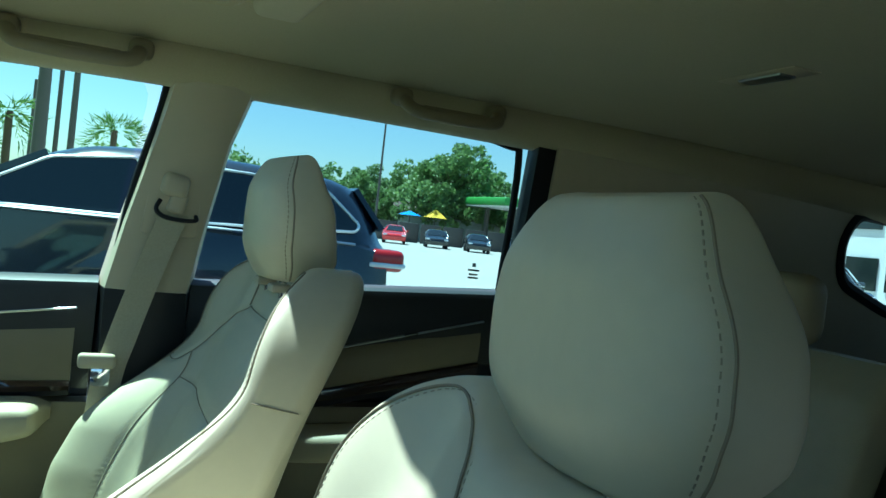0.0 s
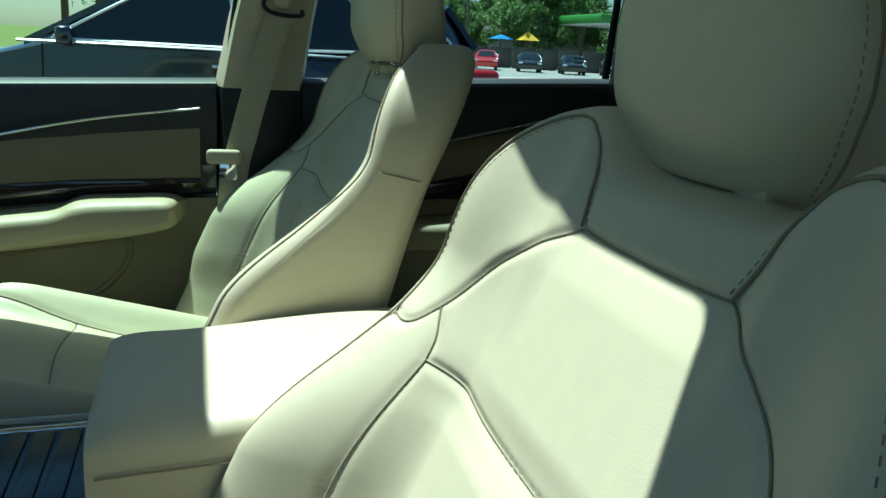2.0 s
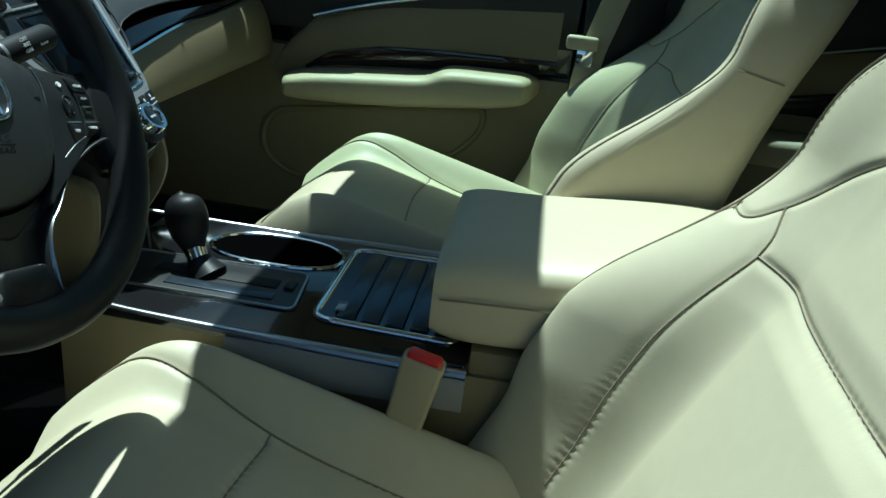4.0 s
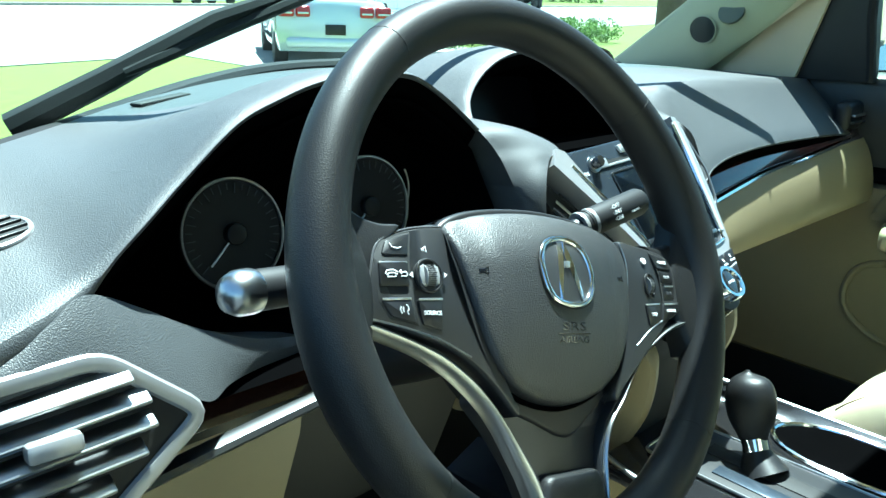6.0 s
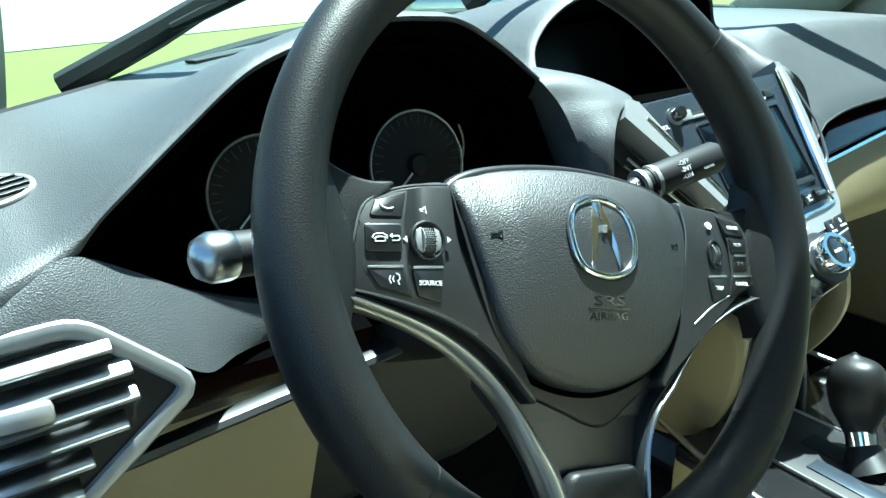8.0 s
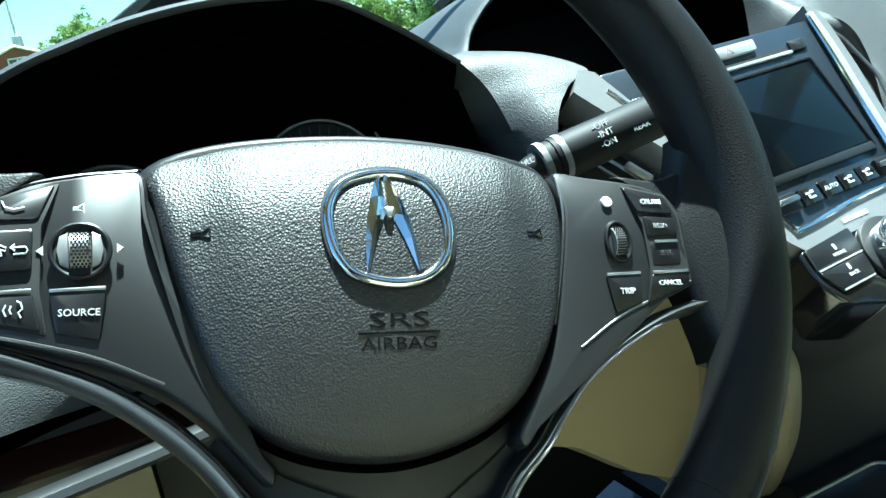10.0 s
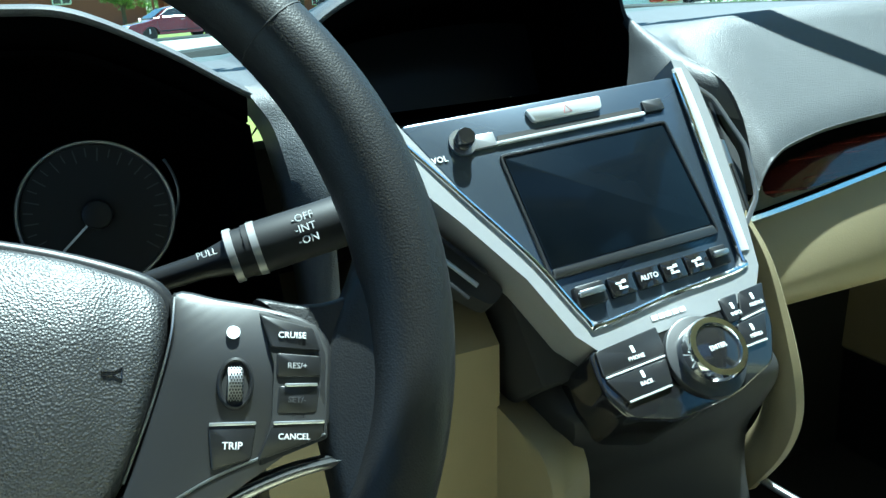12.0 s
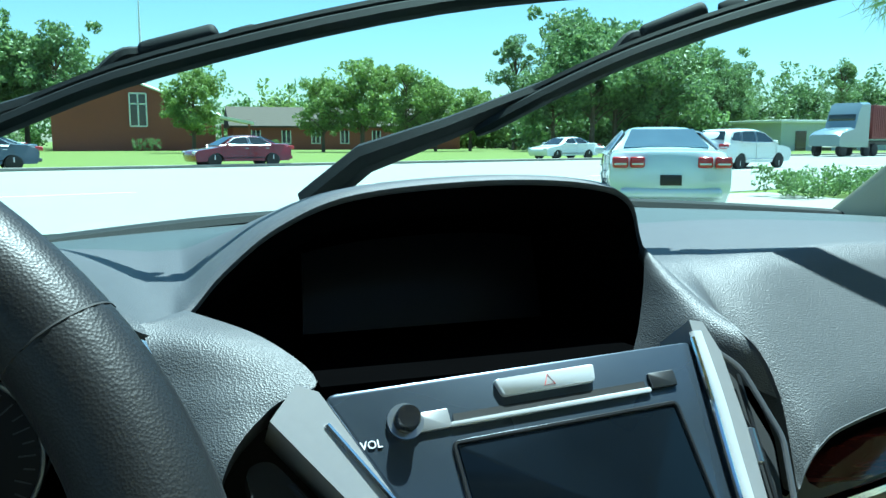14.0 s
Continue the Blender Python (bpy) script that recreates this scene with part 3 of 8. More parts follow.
for f, y in ((1.0, None), (0.97, 0.20), (0.92, 0.24), (0.88, 0.285), (0.0, 0.30)):
    ring = []
    for q in top:
        ring.append(Vector((CL.x + (q.x - CL.x) * f, q.y if y is None else max(y, q.y), CL.z + (q.z - CL.z) * f)))
    ring.append(Vector((CL.x + 0.17 * f, rings[0][-1].y - 0.06 if y is None and rings else (0.14 if y is None else y), CL.z - 0.075 * f)))
    ring.append(Vector((CL.x - 0.195 * f, 0.14 if y is None else y, CL.z - 0.075 * f)))
    rings.append(ring)
# the binnacle's inner shade is painted in with this near-black
part("binnacle", loft(rings, True, False), VOID, dash, "gauge recess with its shade painted near-black", angle=30)


def gauge(c, r, needle):
    g = thing("gauge", "round black instrument dial with a thin chrome ring", "gauge", c, "dials in the cluster")
    m = rot_m(c, Euler((radians(78), 0, 0)).to_matrix())
    part("dial", disc((0, 0, 0), r * 0.97, 0.002), CAVITY, g, m=m)
    circ = [(r * math.cos(t), r * math.sin(t), 0.003) for t in np.linspace(0, 2 * math.pi, 64, endpoint=False)]
    part("ring", tube(circ, 0.0015, 6, True), SATIN, g, "thin chrome ring", m=m)
    for a in np.linspace(-40, 220, 27):
        k = 0.80 if round(a) % 20 else 0.74
        tick = rbox((r * (0.92 + k) / 2, 0, 0.003), (r * (0.92 - k), 0.0008, 0.0006), 0)
        tick.transform(Matrix.Rotation(radians(a), 4, "Z"))
        part("tick", tick, DIM_INK, g, m=m, smooth=False)
    nd = bmesh.new()
    rbox((r * 0.36, 0, 0), (r * 0.75, 0.0014, 0.001), 0, bm=nd)
    nd.transform(Matrix.Translation((0, 0, 0.005)) @ Matrix.Rotation(radians(needle), 4, "Z"))
    part("needle", nd, WHITE_INK, g, m=m, smooth=False)
    part("cap", disc((0, 0, 0.002), r * 0.2, 0.007, 24, 0.002), BLACK, g, m=m)


gauge(Vector((-0.445, 0.262, 1.030)), 0.045, 222)
gauge(Vector((-0.306, 0.262, 1.031)), 0.046, 220)
arc = [(-0.255 - 0.004 * t * t, 0.262, 1.04 + 0.017 * t) for t in np.linspace(-1.2, 1.2, 9)]
part("gauge_arc", tube(arc, 0.001, 6), SATIN, dash, "thin silver arc beside the dial")

# face of the driver's side: grey wing round the end vent
VM = rot_m((-0.632, 0.108, 0.985), (Euler((radians(76), 0, radians(-4)))).to_matrix())
wa = spline([(-0.74, 0.125, 1.014), (-0.66, 0.121, 1.032), (-0.632, 0.126, 1.045), (-0.606, 0.137, 1.054), (-0.575, 0.143, 1.037), (-0.545, 0.149, 1.016), (-0.515, 0.156, 0.998), (-0.48, 0.163, 0.982), (-0.44, 0.172, 0.970)], 5)
wb = spline([(-0.74, 0.112, 1.005), (-0.66, 0.110, 1.018), (-0.632, 0.111, 1.019), (-0.605, 0.112, 1.016), (-0.575, 0.110, 0.998), (-0.547, 0.116, 0.975), (-0.520, 0.139, 0.969), (-0.490, 0.154, 0.965), (-0.44, 0.166, 0.961)], 5)
part("end_wing", loft([[a, lerp(a, b, 0.5) + Vector((0, -0.003, 0.001)), b, b + Vector((0, 0.05, 0)), a + Vector((0, 0.05, -0.012))] for a, b in zip(wa, wb)]), DASH, dash, "charcoal grained end of the dash")
part("end_block", rbox((-0.69, 0.178, 0.955), (0.16, 0.09, 0.11), 0.01), BLACK, dash)
vent = thing("air_vent", "large silver-framed air vent with slanting slats", "air vent", (-0.632, 0.11, 0.985), "air vents")
VO = rounded([(-0.075, 0.036), (0.020, 0.041), (0.072, -0.004), (0.0, -0.056), (-0.075, -0.07)], 0.012)
bm = plate(VO, -0.002, 0.005, 0.002)
part("backing", bm, CAVITY, vent, m=VM)
part("frame", tube([(p.x, p.y, 0.006) for p in VO], 0.0052, 8, True, 0.6), SILVER, vent, "satin silver frame", VM)
for k, y in enumerate((0.026, 0.012, -0.002, -0.016, -0.030, -0.044)):
    x1 = 0.046 - abs(y - 0.004) * 0.55 - (0.012 if y < -0.02 else 0)
    b2 = bmesh.new()
    rbox((0, 0, 0), (x1 + 0.064, 0.0032, 0.013), 0.0012, bm=b2)
    b2.transform(Matrix.Translation(((x1 - 0.064) / 2, y, 0.009)) @ Euler((radians(38), 0, radians(4))).to_matrix().to_4x4())
    part("slat", b2, SATIN, vent, m=VM)
part("slider", rbox((-0.012, 0.004, 0.017), (0.028, 0.011, 0.012), 0.003), SILVER, vent, "silver sliding tab", VM)
part("thumb_wheel", rbox((-0.078, -0.02, 0.008), (0.008, 0.03, 0.012), 0.003), BLACK, vent, m=VM)

cap = [(-0.80, 1.12), (-0.700, 1.100), (-0.692, 1.075), (-0.686, 1.03), (-0.688, 0.95), (-0.692, 0.60), (-0.80, 0.60)]
part("end_cap", loft([[(x, y, z) for x, z in cap] for y in (0.075, 0.10)]), BLACK, dash, "dark cover on the end of the dash")

# small oval demister on top
ov = thing("demister_vent", "small oval black demister grille in the dash top", "air vent", (-0.631, 0.226, 1.065), "air vents")
near_q = min(lip, key=lambda q: abs(q.x + 0.631))
slope = math.atan((pad_z(near_q, 0.246) - pad_z(near_q, 0.206)) / 0.04)
OM = rot_m((-0.631, 0.226, pad_z(near_q, 0.226) + 0.0005), Euler((slope, radians(-6), radians(12))).to_matrix())
el = [(0.027 * math.cos(t), 0.019 * math.sin(t)) for t in np.linspace(0, 2 * math.pi, 40, endpoint=False)]
part("backing", plate(el, -0.004, 0.0015), CAVITY, ov, m=OM)
part("frame", tube([(x, y, 0.0008) for x, y in el], 0.0020, 8, True), SILVER, ov, "satin oval rim", OM)
for y in (-0.011, -0.004, 0.003, 0.010):
    w = 0.025 * math.sqrt(1 - (y / 0.021) ** 2)
    part("slat", rbox((0, y, 0.002), (2 * w, 0.0022, 0.003), 0.0006), BLACK, ov, m=OM)
for x in (-0.35,):
    sl = thing("defroster_slot", "long dark defroster slot in the dash top", "air vent", (x, 0.53, 1.09), "defroster slots")
    part("slot", rbox((x - 0.02, 0.535, dash_flat(x, 0.535) + 0.0005), (0.10, 0.014, 0.004), 0.002, m=Matrix.Rotation(radians(34), 3, "Z")), CAVITY, sl)

# lower half: chrome strip, dark wood, beige knee panel, column shroud
low = thing("knee_panel", "beige knee panel under the steering column with a chrome strip", "dash panel", (-0.5, 0.15, 0.7))
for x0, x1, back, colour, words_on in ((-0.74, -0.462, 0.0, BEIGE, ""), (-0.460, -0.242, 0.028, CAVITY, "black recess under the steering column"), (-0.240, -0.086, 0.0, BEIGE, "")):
    rings = []
    for x in np.linspace(x0, x1, 7):
        if x0 < -0.3:
            rings.append([(x, 0.165 + back, 0.955), (x, 0.140 + back, 0.935), (x, 0.146 + back, 0.905), (x, 0.170 + back, 0.84), (x, 0.20 + back, 0.76), (x, 0.26 + back, 0.70), (x, 0.45, 0.70), (x, 0.45, 0.95)])
        else:
            d = 0.07 * smooth(-0.22, -0.10, x)
            rings.append([(x, 0.165, 0.955), (x, 0.140, 0.935), (x, 0.143, 0.905), (x, 0.152, 0.855 - d * 0.5), (x, 0.166, 0.832 - d), (x, 0.20, 0.822 - d), (x, 0.45, 0.822 - d), (x, 0.45, 0.95)])
    part("panel", loft(rings), colour, low, words_on)
for x in (-0.640, -0.612):
    part("switch_blank", rbox((x, 0.1555, 0.868), (0.024, 0.012, 0.030), 0.003, m=Matrix.Rotation(radians(20), 3, "X")), BLACK, low, "blank black switch cover")
part("wood_strip", loft([[(x, 0.185, 0.966), (x, 0.166, 0.962), (x, 0.142, 0.940), (x, 0.16, 0.935)] for x in np.linspace(-0.56, -0.15, 6)]), WOOD, low, "dark walnut strip")
part("chrome_strip", tube([(-0.71, 0.122, 0.925), (-0.62, 0.122, 0.930), (-0.55, 0.126, 0.934), (-0.46, 0.132, 0.938), (-0.40, 0.135, 0.942)], 0.0085, 8, flat=0.55), SATIN, low, "chrome strip")
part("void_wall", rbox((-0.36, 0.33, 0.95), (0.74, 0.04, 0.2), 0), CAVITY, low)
colm = thing("steering_column", "black plastic steering column shroud with two stalks", "steering column", (-0.36, 0.1, 0.98))
CM = rot_m((-0.36, 0.03, 1.035), Euler((radians(63), 0, 0)).to_matrix())
part("shroud", loft([[(0.052 * k * math.copysign(abs(math.cos(t)) ** 0.6, math.cos(t)), 0.046 * k * math.copysign(abs(math.sin(t)) ** 0.6, math.sin(t)) - 0.005, z) for t in np.linspace(0, 2 * math.pi, 32, endpoint=False)] for z, k in ((-0.02, 0.9), (-0.05, 1.0), (-0.12, 1.05), (-0.24, 1.0))]), BLACK, colm, m=CM)


def stalk(a, b, tip, parent):
    a, b = Vector(a), Vector(b)
    d = b - a
    part("arm", tube([a, a + d * 0.35, a + d * 0.45], [0.005, 0.006, 0.009], 12), BLACK, parent)
    for f in (0.44, 0.52):
        part("collar", tube([a + d * f, a + d * (f + 0.025)], 0.0122, 18), SILVER, parent, "silver collar")
    part("sleeve", tube([a + d * 0.465, a + d * 0.52], 0.0112, 16), STALK, parent)
    part("grip", tube([a + d * 0.50, a + d * 0.97, a + d], [0.0118, 0.0118, 0.010], 18), STALK, parent)
    if tip == "ball":
        part("knob", tube([a + d * 0.91, a + d * 0.93, a + d * 1.0, a + d * 1.05, a + d * 1.075], [0.0120, 0.0128, 0.0126, 0.0096, 0.003], 20), SATIN, parent, "polished silver end of the light stalk")
    u = d.normalized()
    f = Vector((0.0, -0.89, 0.45))
    f = (f - u * f.dot(u)).normalized()
    return rot_m(a + d * 0.72 + f * 0.0121, Matrix((u, f.cross(u), f)).transposed())


sm = stalk((-0.43, 0.075, 1.048), (-0.556, 0.060, 1.066), "ball", colm)
words("print", "AUTO", 0.0075, sm @ Matrix.Rotation(radians(180), 4, "Z") @ Matrix.Translation((0, 0.0, 0)), WHITE_INK, colm)
sm = stalk((-0.305, 0.072, 1.036), (-0.178, 0.055, 1.060), "", colm)
for k, (t, y) in enumerate((("-OFF", 0.005), ("-INT", 0.0), ("-ON", -0.005))):
    words("print", t, 0.0048, sm @ Matrix.Translation((-0.002, y, -abs(y) * 0.2)), WHITE_INK, colm)
words("print", "REAR", 0.0040, sm @ Matrix.Translation((0.018, -0.004, -0.0012)), WHITE_INK, colm)
words("print", "PULL", 0.0040, sm @ Matrix.Translation((-0.045, 0.003, -0.0035)), WHITE_INK, colm)

# passenger's side
pas = thing("glovebox_panel", "beige glovebox panel below a glossy reddish wood strip", "dash panel", (0.45, 0.2, 0.7))
def strip_z(x):
    return 0.962 + 0.034 * smooth(0.09, 0.42, x) + 0.010 * smooth(0.4, 0.73, x)


rings = []
for x in np.linspace(0.13, 0.735, 14):
    z = strip_z(x) - 0.966
    rings.append([(x, 0.215, 0.985)] + spline([(x, 0.188, 0.966 + z), (x, 0.172, 0.948 + z * 0.8), (x, 0.160, 0.925 + z * 0.4), (x, 0.157, 0.908), (x, 0.168, 0.893), (x, 0.20, 0.886)], 4) + [(x, 0.5, 0.882), (x, 0.5, 0.98)])
part("panel", loft(rings), BEIGE, pas)
wd = []
for x in np.linspace(0.155, 0.73, 24):
    z, t = strip_z(x), 0.024 * smooth(0.155, 0.24, x)
    wd.append([(x, 0.192, z), (x, 0.200, z + 0.004 + t * 0.5), (x, 0.216, z + 0.006 + t), (x, 0.24, z + 0.006 + t), (x, 0.24, z - 0.01)])
part("wood_strip", loft(wd), WOOD_RED, pas, "glossy reddish wood strip")
part("chrome_strip", tube([(x, 0.184 + 0.008 * smooth(0.4, 0.72, x), strip_z(x)) for x in np.linspace(0.142, 0.72, 24)], 0.0058, 8, flat=0.8), CHROME, pas, "chrome strip")
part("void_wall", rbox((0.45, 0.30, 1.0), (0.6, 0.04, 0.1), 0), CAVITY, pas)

# grained wing between the cluster and the stack
wl = spline([(-0.209, 0.226, 1.104), (-0.205, 0.215, 1.095), (-0.199, 0.204, 1.082), (-0.197, 0.190, 1.065), (-0.196, 0.172, 1.035), (-0.198, 0.148, 0.975)], 6)
wr = spline([(-0.187, 0.249, 1.105), (-0.152, 0.214, 1.096), (-0.130, 0.183, 1.080), (-0.153, 0.174, 1.072), (-0.176, 0.157, 1.048), (-0.184, 0.143, 0.985)], 6)
bm = loft([[a] + [lerp(a, b, f) + Vector((0, -0.003, 0.003)) * (f * (1 - f) * 4 * smooth(0, 8, i)) for f in (0.2, 0.4, 0.6, 0.8)] + [b, b + Vector((0, 0.03, -0.02)), a + Vector((0, 0.05, -0.01))] for i, (a, b) in enumerate(zip(wl, wr))])
part("inner_wing", bm, DASH, dash, "charcoal grained wing beside the stack")

# ---- centre stack ----
SM = rot_m((-0.003, 0.137, 1.021), Euler((radians(54), 0, 0)).to_matrix() @ Matrix.Rotation(radians(3), 3, "Z"))
st = thing("centre_stack", "dark glossy centre stack with touch screen and silver V trim", "centre stack", (0, 0.14, 0.9))
mm = 0.001
face = [(-122, 73), (86, 72), (70, -64), (62, -72), (-46, -76), (-56, -70)]
part("fascia", plate([p * mm for p in rounded(face, 6)], -0.06, 0.0, 0.0015), NAVY, st, "dark blue-black gloss fascia", SM)
part("void", rbox((0, -0.03, -0.07), (0.16, 0.14, 0.08), 0.004), CAVITY, st, m=SM)
part("screen", plate([p * mm for p in rounded([(-63, 38), (59, 38), (61, -37), (-61, -37)], 2)], -0.001, 0.0008, 0.0004), SCREEN, st, "dark touch screen", SM)
part("screen_edge", tube([(*(p * mm), 0.0008) for p in rounded([(-65, 40), (61, 40), (63, -43), (-63, -43)], 3)], 0.0012, 6, True), BLACK, st, m=SM)
part("screen_ledge", plate([p * mm for p in rounded([(-61, -38), (61, -38), (62, -44), (-62, -44)], 1)], 0, 0.0022, 0.0008), POD, st, "satin ledge under the screen", SM)
part("hazard_button", plate([p * mm for p in rounded([(-37, 67), (20, 67), (18, 58), (-34, 58)], 2)], 0, 0.0032, 0.001), PALE_SILVER, st, "satin silver hazard button", SM)
tri = [(0, 3.2), (3, -2.2), (-3, -2.2)]
part("hazard_mark", tube([((x - 8) * mm, (y + 62) * mm, 0.0033) for x, y in tri], 0.0003, 5, True), RED_PLASTIC, st, "red triangle", SM)
part("disc_slot", plate([p * mm for p in rounded([(-62, 54), (47, 54), (47, 49.5), (-62, 49.5)], 1)], -0.004, 0.0006), CAVITY, st, m=SM)
part("slot_lip", plate([p * mm for p in rounded([(-64, 50), (49, 50), (49, 47.6), (-64, 47.6)], 0.8)], 0, 0.002, 0.0006), PALE_SILVER, st, m=SM)
part("slot_tab", plate([p * mm for p in rounded([(-81, 57), (-64, 57), (-64, 47.6), (-81, 47.6)], 1)], 0, 0.002, 0.0006), SILVER, st, m=SM)
part("eject_button", plate([p * mm for p in rounded([(50, 57.5), (66, 57.5), (66, 49), (50, 49)], 1)], 0, 0.0018, 0.0005), POD, st, m=SM)
kb = part("volume_knob", tube([(-0.086, 0.054, 0), (-0.086, 0.054, 0.0095), (-0.086, 0.054, 0.011)], [0.0060, 0.0060, 0.0052], 28), GLOSS, st, "black volume knob", SM)
part("knob_ring", tube([(-0.086, 0.054, 0.0), (-0.086, 0.054, 0.0022)], 0.0088, 28), SATIN, st, m=SM)
words("print", "VOL", 0.0055, SM @ Matrix.Translation((-0.104, 0.046, 0.0005)), WHITE_INK, st)
# climate keys
keys = [(-44, 20, "temp"), (-21, 18, "OFF"), (-1, 17, "AUTO"), (18, 17, ""), (37, 18, ""), (54, 13, "temp")]
for x, w, t in keys:
    b2 = plate([p * mm for p in rounded([(x - w / 2, -52), (x + w / 2, -52), (x + w / 2, -65), (x - w / 2, -65)], 1.5)], -0.001, 0.003 if t != "temp" else 0.0045, 0.001)
    part("climate_key", b2, GLOSS if t != "temp" else BLACK, st, m=SM)
    if t == "temp":
        part("rocker", rbox((x * mm, -0.0575, 0.006), (w * mm * 0.9, 0.004, 0.003), 0.001), SATIN, st, "silver temperature rocker", SM)
    elif t == "AUTO":
        words("print", t, 0.0048, SM @ Matrix.Translation((x * mm, -0.0585, 0.0032)), WHITE_INK, st)
    else:
        ic = bmesh.new()
        for dx, dy, a, b in ((-2.5, 1.5, 4, 1.2), (1.5, 2, 3, 2), (0, -2, 6, 1.2), (-2, -0.3, 2, 1)):
            rbox(((x + dx) * mm, (-58.5 + dy) * mm, 0.0032), (a * mm, b * mm, 0.0004), 0, bm=ic)
        part("icon", ic, WHITE_INK, st, m=SM, smooth=False)
# V-shaped chrome and silver trim
vline = [(86, 73, 2), (82, 40, 3), (77, 0, 3), (70, -60, 3), (64, -70, 4), (10, -73, 4), (-46, -78, 4), (-54, -72, 4), (-72, -30, 4), (-96, 12, 4), (-123, 58, 3)]
part("chrome_edge", tube(spline([Vector(p) * mm for p in vline], 5), 0.0018, 8), CHROME, st, "bright chrome V-shaped edge", SM)
part("chrome_leg", tube(spline([Vector(p) * mm for p in ((89, 76, 2), (86, 40, 3), (81, 0, 3), (74, -60, 3))], 5), 0.0042, 8, flat=0.5), PALE_SILVER, st, "broad chrome edge, its sky reflection painted pale", SM)
rt = [(87, 83), (95, 81), (99, 62), (96, 20), (90, -20), (85, -45), (79, -72), (66, -90), (-52, -94), (-64, -80), (-80, -40), (-107, 4), (-148, 64), (-134, 79), (-124, 74), (-94, 10), (-71, -30), (-54, -71), (-46, -77), (64, -69), (71, -58), (78, 2), (84, 50)]
b2 = plate([Vector(p) * mm for p in rt], -0.03, 0.0035)
part("silver_trim", b2, SILVER, st, "satin silver trim", SM)
bars = bmesh.new()
for k in range(5):
    rbox(((-10 + k * 5.2) * mm, -0.0835, 0.0038), (4.2 * mm, 3.0 * mm, 0.0006), 0, bm=bars)
part("badge_bars", bars, WHITE_INK, st, m=SM, smooth=False)
# side vents of the stack
for side, pts in ((1, [(101, 70), (116, 54), (124, 12), (113, -25), (91, -44), (96, 0), (100, 30)]), (-1, [(-148, 52), (-112, 2), (-86, -38), (-98, -46), (-138, -6), (-158, 28), (-160, 50)])):
    v2 = thing("air_vent", "narrow centre air vent with thin silver tab", "air vent", SM @ Vector((pts[0][0] * mm, 0, 0)), "air vents")
    o2 = rounded([Vector(p) for p in pts], 6)
    part("backing", plate([p * mm for p in o2], -0.035, -0.016), CAVITY, v2, m=SM)
    if side > 0:
        part("frame", tube([(*(p * mm), -0.007) for p in o2], 0.0020, 8, True, 0.6), GUNMETAL, v2, m=SM)
    # thin slats along the vent, the middle one with a silver tab
    a, b = (Vector((109, 52)), Vector((99, -30))) if side > 0 else (Vector((-150, 32)), Vector((-104, -32)))
    w = Vector((7, 0)) if side > 0 else Vector((8, 6))
    for k in (-1, 0, 1):
        line = [((a + w * k) * mm).to_3d() + Vector((0, 0, -0.012)), ((b + w * k) * mm).to_3d() + Vector((0, 0, -0.012))]
        part("slat", tube(line, 0.0016, 8, flat=0.6), SATIN if k == 0 and side < 0 else BLACK, v2, m=SM)
    c = lerp(a, b, 0.5)
    tab = [((c + (b - a).normalized() * d) * mm).to_3d() + Vector((0, 0, -0.008)) for d in (-10, -9, 9, 10)]
    part("tab", tube(tab, [0.002, 0.0034, 0.0034, 0.002], 10), SATIN, v2, "silver sliding tab", SM)
# lower dial panel
LM = SM @ Matrix.Translation((0.008, -0.112, 0.006)) @ Matrix.Rotation(radians(-9), 4, "X")
part("lower_panel", plate([p * mm for p in rounded([(-68, 22), (-10, 26), (20, 31), (70, 31), (60, 2), (46, -19), (12, -29), (-34, -32), (-62, -22), (-71, -4)], 6)], -0.05, 0.0, 0.003, 3), GLOSS, st, "piano black dial panel", LM)
for o in ([(-65, 20), (-20, 23.5), (-22, 6.5), (-67.5, 5)], [(-67, 2.5), (-24, 3.8), (-28, -11.5), (-60, -12.5)], [(30, 27.5), (45, 28), (37.5, 11.5), (29, 11.5)], [(46.5, 28), (68, 29.5), (59.5, 14), (38.8, 11.8)], [(33, 8.8), (57.5, 11), (48.5, -4.6), (30, -5)]):
    part("function_key", plate([p * mm for p in rounded(o, 1.5)], -0.001, 0.0022, 0.0008), KEY, st, m=LM)
for a, b in (((-66, 3.8), (-23, 5.2)), ((-59, -13.2), (-29, -12.2)), ((38.5, 10.6), (59, 12.8)), ((31, -5.8), (48, -5.4))):
    part("key_edge", tube([(a[0] * mm, a[1] * mm, 0.0016), (b[0] * mm, b[1] * mm, 0.0016)], 0.0007, 6), PALE_SILVER, st, m=LM)
for t, x, y in (("PHONE", -42, 9.5), ("BACK", -43.5, -6), ("MENU", 42, -1), ("INFO", 37, 15.5), ("AUDIO", 54.5, 17.5)):
    words("print", t, 0.0034, LM @ Matrix.Translation((x * mm, y * mm, 0.0026)), WHITE_INK, st)
    part("icon", rbox((x * mm, (y + 5.4) * mm, 0.0024), (0.0020, 0.0042, 0.0004), 0), WHITE_INK, st, m=LM)
dm = LM @ Matrix.Translation((0.001, -0.003, 0.0))
part("dial_base", disc((0, 0, 0), 0.0262, 0.004, 40, 0.0015), POD, st, m=dm)
knob = part("dial_knob", loft([[(r0 * math.cos(t), r0 * math.sin(t), z) for t in np.linspace(0, 2 * math.pi, 48, endpoint=False)] for r0, z in ((0.0192, 0.003), (0.0192, 0.016), (0.0180, 0.0185), (0.0146, 0.0185), (0.0138, 0.0165))]), CHROME, st, "knurled silver dial", dm)
